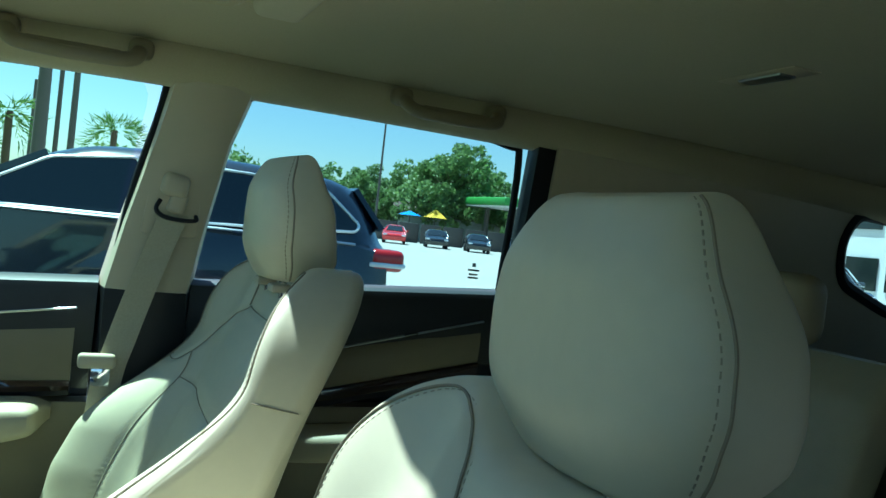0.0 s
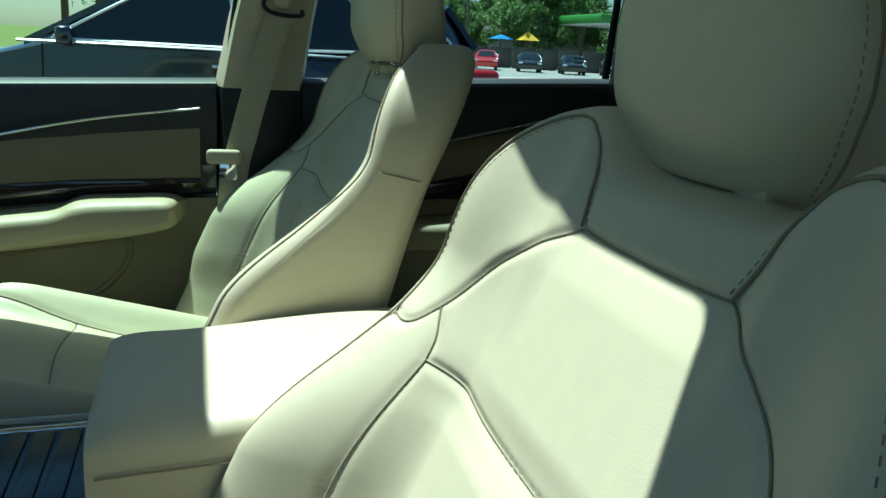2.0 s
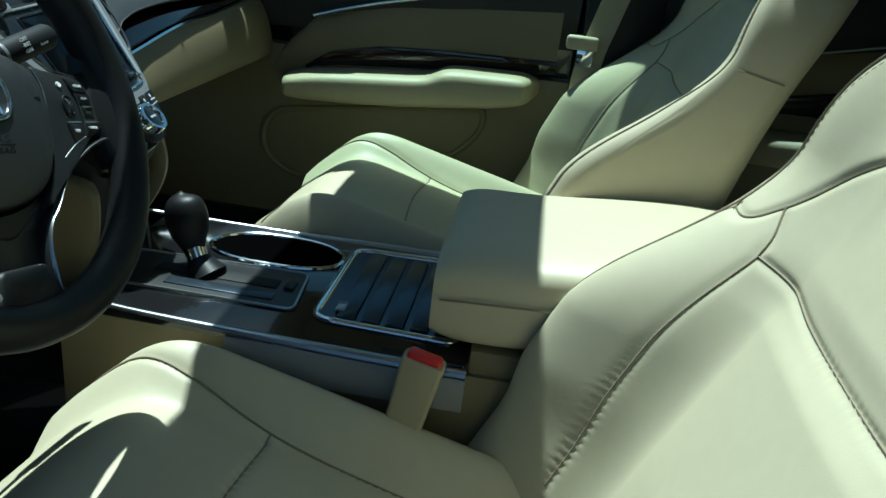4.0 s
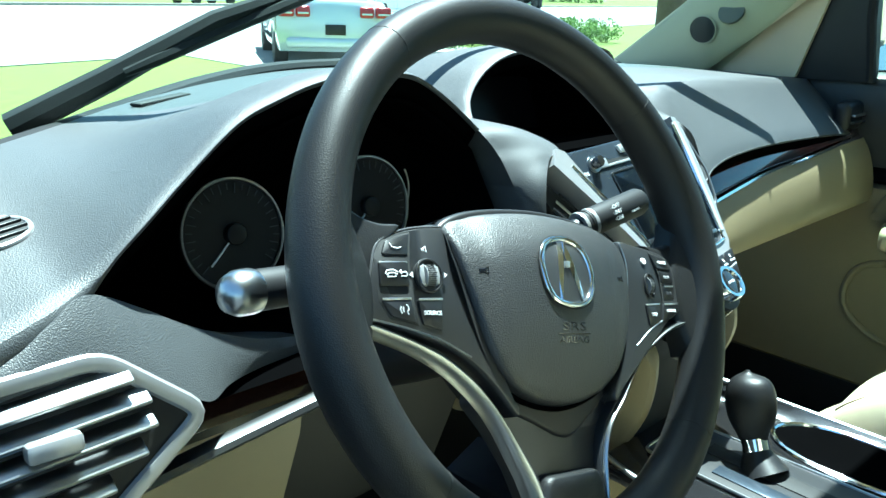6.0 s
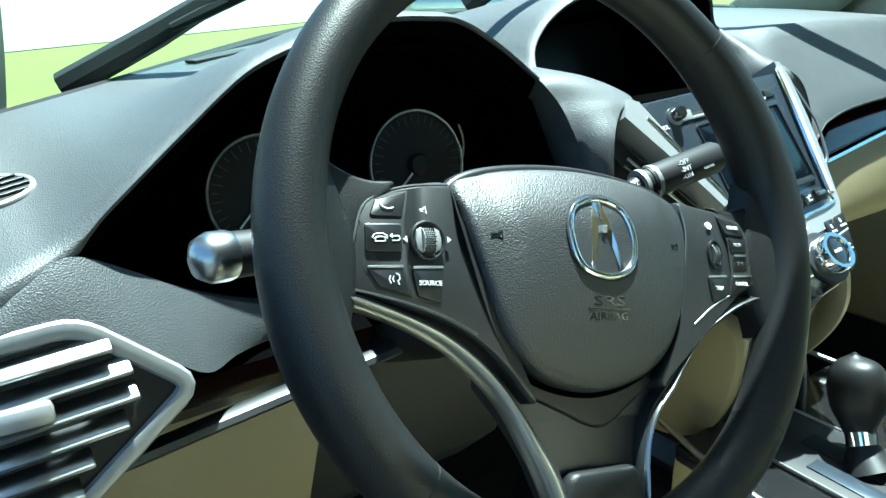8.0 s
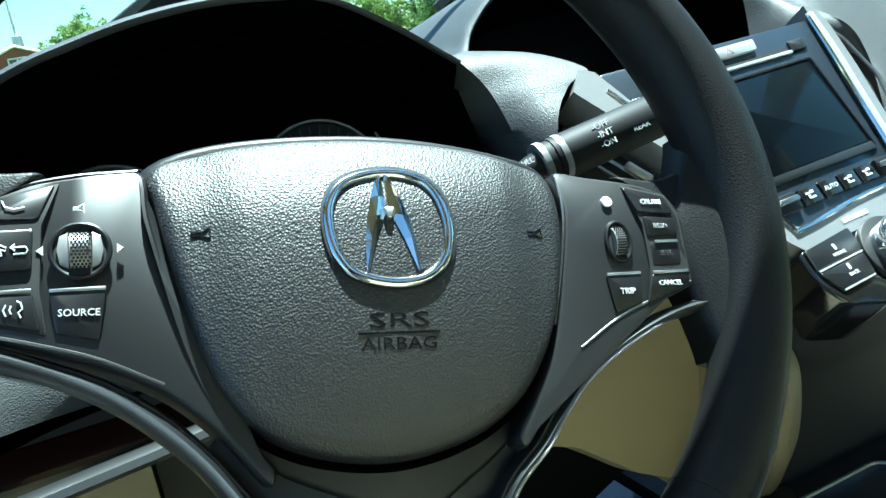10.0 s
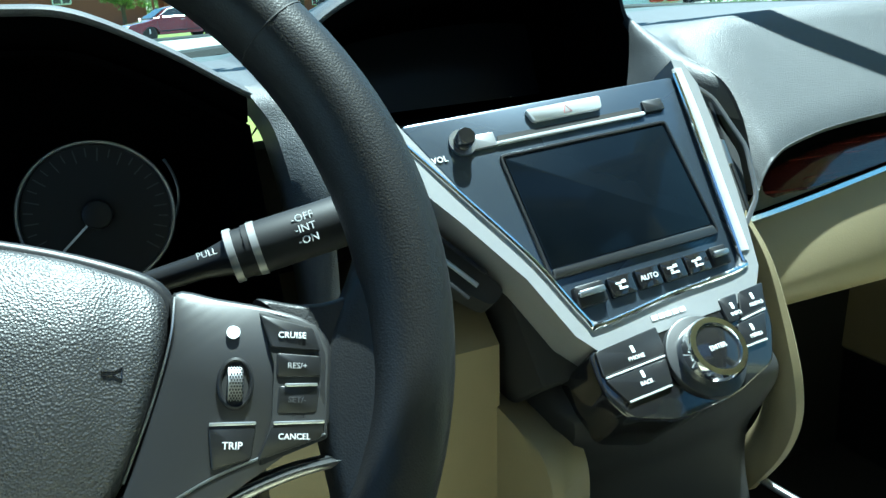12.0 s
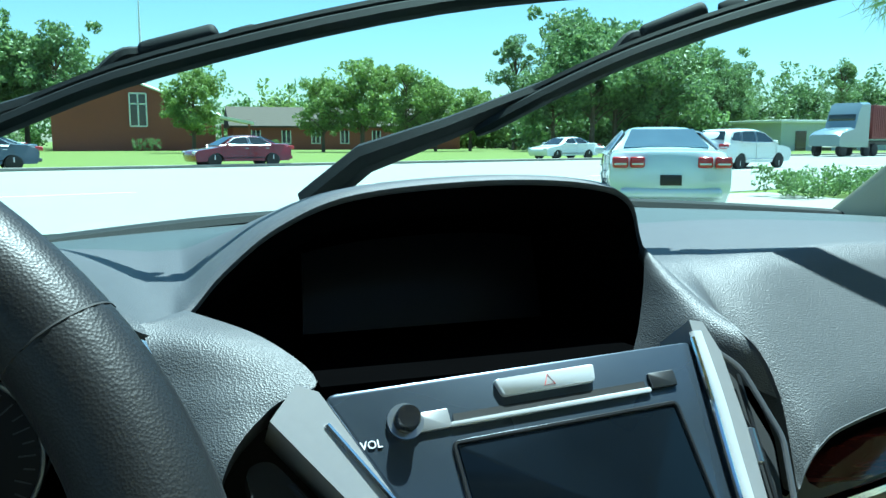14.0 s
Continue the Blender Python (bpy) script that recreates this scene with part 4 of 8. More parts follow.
part("dial_centre", disc((0, 0, 0.013), 0.0139, 0.004, 40, 0.001), GLOSS, st, m=dm)
words("print", "ENTER", 0.0040, dm @ Matrix.Translation((0, 0, 0.0173)), WHITE_INK, st)
# stack's lower body and beige flanks
sb = thing("stack_base", "black lower stack between beige flanks", "centre stack", (0, 0.1, 0.75))
front = spline([(0.150, 0.925, 0), (0.098, 0.905, 0), (0.086, 0.890, 0), (0.096, 0.865, 0), (0.112, 0.835, 0), (0.112, 0.80, 0), (0.100, 0.76, 0)], 4)
# cavity black rather than plastic black: the front's shade is in its colour
part("front", loft([[(x, p.x + d, p.y) for p in front] + [(x, 0.40, 0.76), (x, 0.40, 0.925)] for x, d in ((-0.068, 0.02), (-0.062, 0.004), (-0.05, 0.0), (0.08, 0.0), (0.098, 0.004), (0.108, 0.02))]), CAVITY, sb, "black lower stack, darkened for the shade it stands in", angle=50)
e = spline([(0.112, 0.150, 0.985), (0.116, 0.131, 0.955), (0.118, 0.118, 0.915), (0.119, 0.106, 0.87), (0.119, 0.105, 0.845), (0.119, 0.116, 0.815), (0.119, 0.142, 0.775)], 6)
part("flank", tube(e, [0.005 + 0.006 * smooth(0, 0.5, k / len(e)) for k in range(len(e))], 10, flat=1.5, up=(0, 1, 0)), BEIGE, sb, "beige edge beside the stack")

side = spline([(0.32, 0.900, 0), (0.16, 0.890, 0), (0.100, 0.886, 0), (0.078, 0.872, 0), (0.074, 0.845, 0), (0.082, 0.80, 0), (0.11, 0.755, 0), (0.17, 0.735, 0), (0.32, 0.73, 0)], 6)
part("flank_panel", loft([[(x, p.x + dy, p.y) for p in side] for x, dy in ((-0.055, 0.012), (-0.072, 0.002), (-0.080, 0.0), (-0.086, 0.003), (-0.088, 0.010))]), BEIGE, sb, "beige side panel of the stack")

# display in the upper hood
up = thing("upper_display", "dark recessed navigation display under the centre hood", "display", (0, 0.36, 1.09))
# recess walls and shelf carry the hood's shade as near-black colour
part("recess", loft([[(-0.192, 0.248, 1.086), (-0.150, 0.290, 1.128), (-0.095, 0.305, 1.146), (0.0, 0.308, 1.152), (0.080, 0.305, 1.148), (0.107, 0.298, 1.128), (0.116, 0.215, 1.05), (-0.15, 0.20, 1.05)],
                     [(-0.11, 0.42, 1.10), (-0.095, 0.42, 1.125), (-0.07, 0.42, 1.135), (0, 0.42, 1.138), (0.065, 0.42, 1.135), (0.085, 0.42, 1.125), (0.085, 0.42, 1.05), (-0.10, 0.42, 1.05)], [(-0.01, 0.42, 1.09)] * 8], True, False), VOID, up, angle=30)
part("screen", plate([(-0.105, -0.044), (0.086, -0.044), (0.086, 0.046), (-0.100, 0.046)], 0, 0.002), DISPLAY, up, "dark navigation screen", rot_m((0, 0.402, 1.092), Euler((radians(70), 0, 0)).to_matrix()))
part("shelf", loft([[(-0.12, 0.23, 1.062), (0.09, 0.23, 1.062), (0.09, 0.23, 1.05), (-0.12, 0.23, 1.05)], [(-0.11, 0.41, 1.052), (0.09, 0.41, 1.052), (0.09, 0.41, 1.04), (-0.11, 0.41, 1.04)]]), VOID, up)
# added sheet ahead of the carpeted bulkhead, black to paint the footwells' shade
tagged(part("wall_bulkhead", rbox((0, 0.60, 0.46), (1.52, 0.04, 0.72), 0.005), CAVITY), "near-black sheet added for the shade in the footwells", "wall", kind="structure")



# ---- steering wheel (built flat, face up, then leaned and turned a little) ----
WHEEL = rot_m((-0.36, 0.0, 1.05), Euler((radians(63), 0, 0)).to_matrix() @ Matrix.Rotation(radians(-12.8), 3, "Z"))
sw = thing("steering_wheel", "black leather three-spoke steering wheel with silver inserts", "steering wheel", (-0.36, 0, 1.05))


def W(pts, s=0.001):
    return [Vector(p) * s for p in pts]


C0 = Vector((-4, 4))       # rim centre
RR = 171
circ = [(C0.x + RR * math.cos(t), C0.y + RR * math.sin(t), -2) for t in np.linspace(0, 2 * math.pi, 120, endpoint=False)]
rr = [0.0158 + 0.0022 * max(0, math.cos(2 * (t - radians(20)))) ** 2 for t in np.linspace(0, 2 * math.pi, 120, endpoint=False)]
part("rim", tube(W(circ), rr, 20, True, 1.1, up=(0, 0, 1)), RIM, sw, "smooth black leather rim", WHEEL)
for a in (47, 131, 226, 316):
    t = radians(a)
    c = Vector((C0.x + RR * math.cos(t), C0.y + RR * math.sin(t), -2)) * 0.001
    o = Vector((math.cos(t), math.sin(t), 0))
    ring = [c + (o * math.cos(q) + Vector((0, 0, 1.1)) * math.sin(q)) * (0.0156 + 0.0022 * max(0, math.cos(2 * (t - radians(20)))) ** 2) for q in np.linspace(0, 2 * math.pi, 24, endpoint=False)]
    part("rim_seam", tube(ring, 0.0005, 5, True), CAVITY, sw, "stitched joint in the rim leather", WHEEL)

cover = spline([(-83, 30, 0), (-66, 37.6, 0), (-33, 42, 0), (1, 42.6, 0), (36, 38.6, 0), (58, 33, 0), (73, 27.5, 0), (77.6, 18, 0), (76, -3, 0), (66.5, -38, 0), (54, -60, 0), (36.5, -74.4, 0), (16.9, -81.6, 0), (-5, -83.9, 0), (-27, -80.3, 0), (-44.4, -73, 0), (-56.8, -61.9, 0), (-66.8, -44.3, 0), (-74.5, -16.8, 0), (-80.5, 11.8, 0)], 6, True)
AX = sum((p.x for p in cover)) / len(cover)
AY = sum((p.y for p in cover)) / len(cover)


def cover_z(x, y):
    """Height of the airbag cover's face: a broad dome that rolls back at the top, with a soft fold down each side."""
    u, v = (x - AX) / 82, (y - AY) / 66
    fold = max(0.0, abs(x - 1 - 0.06 * (y - 40)) - 50 - 0.10 * max(0.0, y))
    return 0.0115 * (1 - min(1, u * u * 0.75 + v * v * 0.85)) - 0.00016 * min(fold, 12.0) - 0.0105 * max(0.0, (y - 4) / 38) ** 2


def pod_z(x, y):
    """Height of a switch panel's face, rolling back towards its upper edge."""
    return -0.0012 - 0.0060 * max(0.0, (y + 2) / 30) ** 2 - 0.0030 * max(0.0, (abs(x) - 112) / 36) ** 2


def draped(bm, fn=pod_z):
    for v in bm.verts:
        v.co.z += fn(v.co.x * 1000, v.co.y * 1000)
    return bm


rings = [[(p.x * 0.001, p.y * 0.001, -0.035) for p in cover]]
for f, dz in ((1.0, -0.008), (0.995, -0.0045), (0.982, -0.0018), (0.962, -0.0004)) + tuple((k, 0.0) for k in np.linspace(0.93, 0.04, 22)):
    rings.append([((AX + (p.x - AX) * f) * 0.001, (AY + (p.y - AY) * f) * 0.001, cover_z(AX + (p.x - AX) * f, AY + (p.y - AY) * f) + dz) for p in cover])
part("airbag_cover", loft(rings), BLACK_GRAIN, sw, "grained black airbag cover", WHEEL, angle=60)
part("cover_gap", tube([Vector((AX + (p.x - AX) * 1.016, AY + (p.y - AY) * 1.016, 0)) * 0.001 + Vector((0, 0, cover_z(p.x, p.y) - 0.010)) for p in cover], 0.0020, 6, True), VOID, sw, m=WHEEL)
hub = spline([(-88, 28, 0), (-60, 42, 0), (0, 46, 0), (55, 38, 0), (80, 24, 0), (76, -14, 0), (64, -50, 0), (48, -78, 0), (24, -95, 0), (2, -104, 0), (-24, -93, 0), (-50, -78, 0), (-72, -48, 0), (-84, 0, 0)], 6, True)
part("hub", plate([p.to_2d() * 0.001 for p in hub], -0.045, -0.0105, 0.004, 3), BLACK, sw, "black hub behind the airbag cover", WHEEL)
low_spoke = rounded([(-60, -62), (62, -62), (50, -84), (38, -98), (30, -117), (27, -148), (-30, -148), (-42, -116), (-56, -92), (-70, -74)], 5)
part("lower_spoke", plate(W(low_spoke), -0.030, -0.0135, 0.003, 2), SPOKE_GREY, sw, "charcoal satin lower spoke", WHEEL)
cap = rounded([(-27, -124), (22, -125), (25, -140), (36, -172), (-44, -172), (-32, -140)], 6)
part("spoke_cap", plate(W(cap), -0.026, -0.004, 0.006, 3, dome=0.003), RIM, sw, "leather cap at the foot of the wheel", WHEEL)

# badge: a rounded ring with a two-legged caliper shape
RING = spline([(1.5, 21.9, 0), (-8.5, 20.4, 0), (-17, 15.8, 0), (-21.6, 7, 0), (-21.9, -3, 0), (-19.6, -12, 0), (-13.8, -18.6, 0), (0.2, -22.3, 0), (12.2, -20.3, 0), (19.7, -13.8, 0), (22.6, -3.2, 0), (21.6, 7.6, 0), (17.9, 16, 0), (11.2, 20.4, 0)], 6, True)
on = lambda p, lift: Vector((p.x * 0.001, p.y * 0.001, cover_z(p.x, p.y) + lift))
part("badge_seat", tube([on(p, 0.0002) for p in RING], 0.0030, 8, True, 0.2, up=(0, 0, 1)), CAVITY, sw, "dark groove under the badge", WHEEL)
emb = part("badge_ring", tube([on(p, 0.0008) for p in RING], 0.0020, 10, True, 0.75, up=(0, 0, 1)), CHROME, sw, "chrome badge ring", WHEEL)


def blade(outer, ridge, inner):
    """One leg of the badge: two slanting facets that meet in a ridge."""
    rows = []
    for a, r, b in zip(outer, ridge, inner):
        a, r, b = Vector((*a, 0)), Vector((*r, 0)), Vector((*b, 0))
        rows.append([on(a, 0.0), on(a, 0.0006), on(r, 0.0024), on(b, 0.0006), on(b, 0.0)])
    return loft(rows)


part("badge_leg", blade([(-2.4, 19.8), (-5.6, 11), (-8.0, 3), (-9.6, -6), (-11.8, -18.6)], [(-1.0, 19.8), (-3.0, 11), (-4.8, 3), (-7.8, -6), (-11.0, -18.8)], [(0.2, 19.8), (-0.3, 11), (-1.0, 4), (-5.6, -6), (-10.2, -19)]), CHROME, emb, m=WHEEL, smooth=False)
part("badge_leg", blade([(3.2, 19.8), (5.8, 11), (7.9, 3), (9.2, -6), (10.8, -18.2)], [(1.9, 19.8), (3.3, 11), (4.9, 3), (7.2, -6), (9.9, -18.4)], [(0.8, 19.8), (0.6, 11), (1.2, 4), (5.0, -6), (9.0, -18.6)]), CHROME, emb, m=WHEEL, smooth=False)
part("badge_bar", plate(W([(-1.6, 6.2), (2.2, 6.2), (1.0, 2.0), (-0.5, 2.0)]), cover_z(0, 4), cover_z(0, 4) + 0.0026, 0.0006), BRIGHT, emb, m=WHEEL)
wm = lambda x, y, z: WHEEL @ Matrix.Translation((x * 0.001, y * 0.001, z * 0.001)) @ Matrix.Rotation(math.atan((cover_z(x, y + 4) - cover_z(x, y - 4)) / 0.008), 4, "X") @ Matrix.Rotation(radians(-2.6), 4, "Z")


def embossed(text, size, x, y, squash):
    """Raised lettering that follows the cover's curve."""
    ob = words("embossed_word", text, size, Matrix.Rotation(radians(-2.6), 4, "Z"), GLOSS, sw, 0.00012, squash, "embossed lettering")
    for v in ob.data.vertices:
        px, py = v.co.x + x * 0.001, v.co.y + y * 0.001
        v.co = WHEEL @ Vector((px, py, v.co.z + cover_z(px * 1000, py * 1000) + 0.00004))


embossed("SRS", 0.0078, -0.4, -35.8, 1.95)
embossed("AIRBAG", 0.0062, -1.0, -44.0, 1.30)
part("embossed_line", rbox((0, 0, 0), (0.030, 0.0008, 0.0006), 0), GLOSS, sw, m=wm(-0.8, -40.0, 1000 * cover_z(-0.8, -40.0) - 0.2))
for x, y in ((-66, 1.3), (61, -3.6)):
    ic = [(x - 3.2, y + 0.6), (x + 0.6, y + 0.6), (x + 3.2, y + 2.0), (x + 3.2, y - 2.0), (x + 0.6, y - 0.8), (x - 3.2, y - 0.8)]
    part("horn_mark", tube([on(Vector(p), 0.0001) for p in ic], 0.0004, 5, True), GLOSS, sw, m=WHEEL)

# switch panels
lpod = [(-85.5, 30.5), (-108, 28.5), (-128, 23.5), (-138, 16), (-143, 0.7), (-146, -14), (-148, -24), (-133, -29), (-115, -35.5), (-97, -42.5), (-79, -53), (-63, -68), (-49, -86), (-46, -80), (-55, -69), (-64, -54), (-70.5, -37), (-76.5, -14), (-82, 10)]
rpod = [(79.5, 26), (96, 24), (118, 20), (130.5, 15), (137, 5.5), (137, -11), (135, -25), (118, -33), (96, -41.5), (77, -53), (61, -69), (47, -85), (43, -79), (54, -64), (65, -44), (74, -14), (79, 8)]


def shrunk(pts, d):
    """An outline drawn in by d, corner by corner."""
    out = []
    for i, p in enumerate(pts):
        a, b = (pts[i] - pts[i - 1]).normalized(), (pts[(i + 1) % len(pts)] - pts[i]).normalized()
        t = a + b
        n = Vector((-t.y, t.x)).normalized() if t.length > 1e-6 else Vector((0, 0))
        out.append(p + n * d)
    return out


def switch_pod(outline, parent):
    o = [Vector(p) for p in outline]
    if sum(a.x * b.y - b.x * a.y for a, b in zip(o, o[1:] + o[:1])) < 0:
        o = o[::-1]
    o = [q.to_2d() for q in spline([(p.x, p.y, 0) for p in o], 4, True)]
    rows = [[(p.x * 0.001, p.y * 0.001, z) for p in o] for z in (-0.028, -0.004)]
    for d, dz in ((0.5, -0.0016), (1.3, -0.0004), (2.4, 0.0)):
        rows.append([(p.x * 0.001, p.y * 0.001, dz + 0.0001) for p in shrunk(o, d)])
    bm = loft(rows, True, False)
    top = bm.faces.new(bm.verts[-len(o):])
    bmesh.ops.triangulate(bm, faces=[top])
    for v in bm.verts:
        if v.co.z > -0.02:
            v.co.z += pod_z(v.co.x * 1000, v.co.y * 1000)
    return part("switch_panel", bm, POD, parent, "charcoal switch panel", WHEEL, angle=30)


left_pod, right_pod = switch_pod(lpod, sw), switch_pod(rpod, sw)
edge = lambda pts, r, m: part("pod_edge", draped(tube([Vector((*p, 0)) * 0.001 for p in [q.to_2d() for q in spline([(a, b, 0) for a, b in pts], 5)]], r, 6)), m, sw, m=WHEEL)
edge([(-146, -24.5), (-133, -28), (-116, -33), (-99, -39), (-80, -49)], 0.0006, SATIN)
edge([(134, -26), (117, -31.5), (96, -39), (76, -50)], 0.0006, SATIN)
edge([(-146, -12), (-142.5, 2), (-137.5, 15), (-127.5, 22.5), (-108, 27.8), (-86, 29.8)], 0.0006, GUNMETAL)
edge([(80, 24), (79, 8), (74, -14), (66, -40)], 0.0005, SATIN)


def button(outline, top=0.9, material=None, name="button"):
    bm = plate(rounded(W(outline), 0.0012), -0.004, top * 0.001, 0.0007)
    return part(name, draped(bm), material or KEY, sw, m=WHEEL)


# dark wells behind the keys, then the keys
for o in ([(-140, 9), (-134, 19.5), (-111, 25), (-116.5, 8), (-117, -15), (-115, -30), (-134, -25.5), (-140, -15)], [(109.5, 19), (131, 14), (135.5, 4), (134.5, -20), (135, -27.5), (110, -36.5), (114.5, -20), (115, 0)]):
    button(o, 0.25, CAVITY, "key_well")
button([(-134.6, 10.8), (-130.4, 18.8), (-112.6, 23.8), (-117.6, 10.4)])
button([(-137.6, 6.0), (-119, 6.6), (-119.4, -7.4), (-138.4, -7)], 1.3)
button([(-138.2, -14.6), (-119.2, -15.3), (-117, -28.4), (-133, -23.8)])
button([(-114.4, -15.2), (-96.8, -15.2), (-99.4, -32.6), (-112.6, -29.2)])
button([(92.6, -21.8), (109.2, -21.4), (107.4, -33.6), (94.2, -37.0)])
button([(114.6, -22.2), (134, -21.2), (132.6, -27.2), (109.4, -34.6)])
button([(110, 17.6), (129.4, 12.8), (132.2, 4.2), (113.8, 5.6)])
button([(116, 3.4), (132.2, 2.2), (132.2, -5.2), (116, -5.4)])
button([(116.8, -8.4), (132, -8.6), (131, -18.2), (116, -18.4)], 0.4)
for x0, x1, y in ((-137.6, -119.2, 6.0), (-137.8, -119.4, -14.4), (-114.2, -97, -15.0), (93, 109, -21.4), (115, 133.6, -21.6), (119, 131, -8.2)):
    part("key_edge", draped(rbox(((x0 + x1) / 2000, y / 1000, 0.0009), ((x1 - x0) / 1000, 0.0012, 0.0008), 0.0003)), BRIGHT, sw, m=WHEEL)
for x, y, rx, ry, w in ((-104.6, -1.4, 9.2, 9.4, 6.4), (101.6, -7.4, 5.6, 8.4, 5.2)):
    el2 = [(x + rx * math.cos(t), y + ry * math.sin(t)) for t in np.linspace(0, 2 * math.pi, 36, endpoint=False)]
    part("wheel_well", draped(plate(W(el2), -0.004, 0.0004)), CAVITY, sw, m=WHEEL)
    part("wheel_bezel", draped(tube([(a / 1000, b / 1000, 0.0006) for a, b in el2], 0.0009, 8, True)), BLACK, sw, m=WHEEL)
    if rx > 8:
        for s in (-1, 1):
            part("wheel_cheek", draped(plate(W([(x + s * 3.6, y - 6.4), (x + s * 6.4, y - 5), (x + s * 7.4, y), (x + s * 6.4, y + 5), (x + s * 3.6, y + 6.4)]), 0, 0.0016, 0.0008)), SILVER, sw, m=WHEEL)
    base = disc((0, 0, 0), 0.0076, w * 0.001, 36, 0.0008, Matrix.Rotation(radians(90), 3, "Y"))
    base.transform(Matrix.Translation(((x - w / 2) / 1000, y / 1000, -0.0040 + pod_z(x, y))))
    thumb = part("thumb_wheel", base, SILVER, sw, "knurled silver thumb wheel", WHEEL)
    rib = bmesh.new()
    for k in range(-7, 8):
        t = k * 0.15
        for j in range(-2, 3):
            rbox(((x + j * w * 0.19 + (0.09 * w if k % 2 else 0)) / 1000, y / 1000 + 0.0076 * math.sin(t), -0.0040 + pod_z(x, y) + 0.0076 * math.cos(t)), (w * 0.00011, 0.0007, 0.0007), 0, bm=rib)
    part("knurling", rib, BLACK, thumb, m=WHEEL, smooth=False)
ink = lambda x, y: WHEEL @ Matrix.Translation((x * 0.001, y * 0.001, pod_z(x, y) + 0.0012)) @ Matrix.Rotation(math.atan((pod_z(x, y + 2) - pod_z(x, y - 2)) / 0.004), 4, "X") @ Matrix.Rotation(radians(-2), 4, "Z")
words("print", "SOURCE", 0.0034, ink(-105.3, -23), WHITE_INK, sw)
words("print", "TRIP", 0.0036, ink(101, -29), WHITE_INK, sw)
words("print", "CANCEL", 0.0030, ink(122.5, -26.6), WHITE_INK, sw)
words("print", "CRUISE", 0.0032, ink(121.6, 9.8), WHITE_INK, sw)
words("print", "RES/+", 0.0030, ink(123.5, -1.4), GREY_INK, sw)
words("print", "SET/-", 0.0030, ink(123.5, -13.6), DIM_INK, sw)
part("info_mark", draped(disc((0.1006, 0.011, -0.001), 0.0024, 0.0016, 20)), WHITE_INK, sw, m=WHEEL)
for pts, closed in (([(-128.6, 17.6), (-127.6, 15.2), (-124.6, 14.2), (-121.6, 15)], False),
                    ([(-134.6, -0.4), (-133.4, 1.4), (-129.4, 1.8), (-126.8, 0.4), (-127, -0.8), (-129, 0), (-132, 0), (-134, -1.0)], True),
                    ([(-133, -0.6), (-133.4, -2.2), (-128, -2.2), (-128.4, -0.6)], False),
                    ([(-125.4, 0.4), (-121, 0.4), (-120.4, -0.8), (-121, -2), (-124.6, -2)], False), ([(-124.2, 1.5), (-125.6, 0.4), (-124.2, -0.7)], False),
                    ([(-123.6, -17.8), (-122.4, -18.6), (-122, -20.6), (-123.2, -21.6), (-122.4, -23.4)], False),
                    ([(-125.2, -19.2), (-125.8, -20.6), (-125.2, -22)], False), ([(-126.8, -18.8), (-127.6, -20.6), (-126.8, -22.6)], False),
                    ([(-106.6, 14.6), (-105.2, 14.6), (-103.4, 16.2), (-103.4, 12.4), (-105.2, 13.6), (-106.6, 13.6)], True)):
    part("icon", draped(tube([(a / 1000, b / 1000, 0.0013 if b < 12 or b > 17 or a < -115 else 0.0003) for a, b in pts], 0.00032, 5, closed)), WHITE_INK, sw, m=WHEEL)
for x, s in ((-116.0, -1), (-93.2, 1)):
    part("arrow", draped(plate(W([(x, -2.6), (x, 0.6), (x + s * 2.2, -1.0)]), -0.001, 0.0005)), WHITE_INK, sw, m=WHEEL)

# spoke roots and their satin inserts
for o in ([(-112, 31), (-132, 29), (-150, 36), (-166, 50), (-172, 48), (-172, -46), (-160, -40), (-148, -27), (-144, -8), (-138, 14)], [(104, 26), (126, 22), (142, 25), (158, 38), (164, 36), (164, -52), (152, -46), (138, -34), (136, -10), (130, 12)]):
    part("spoke_root", plate(rounded(W(o), 0.010), -0.026, -0.0050, 0.007, 4), RIM, sw, "leather-covered spoke root", WHEEL)

for a0, a1 in ((-24, 15), (165, 203)):
    rows = []
    for a in np.linspace(a0, a1, 25):
        k = math.sin(math.pi * (a - a0) / (a1 - a0)) ** 1.1
        t, r_in = radians(a), lerp(158, 136, k)
        at = lambda r0, z: Vector((C0.x + r0 * math.cos(t), C0.y + r0 * math.sin(t), z)) * 0.001
        prof = [at(r_in, -20), at(r_in, -7)]
        for f in np.linspace(0.1, 1, 9):
            prof.append(at(lerp(r_in, 171, f), lerp(lerp(-2, -4, k), 15, f ** 1.5 * (2 - f) ** 0.6 if k < 0.5 else f ** 1.3)))
        rows.append(prof + [at(172, -15)])
    part("rim_flare", loft(rows), RIM, sw, "leather flare where the spoke joins the rim", WHEEL, angle=60)


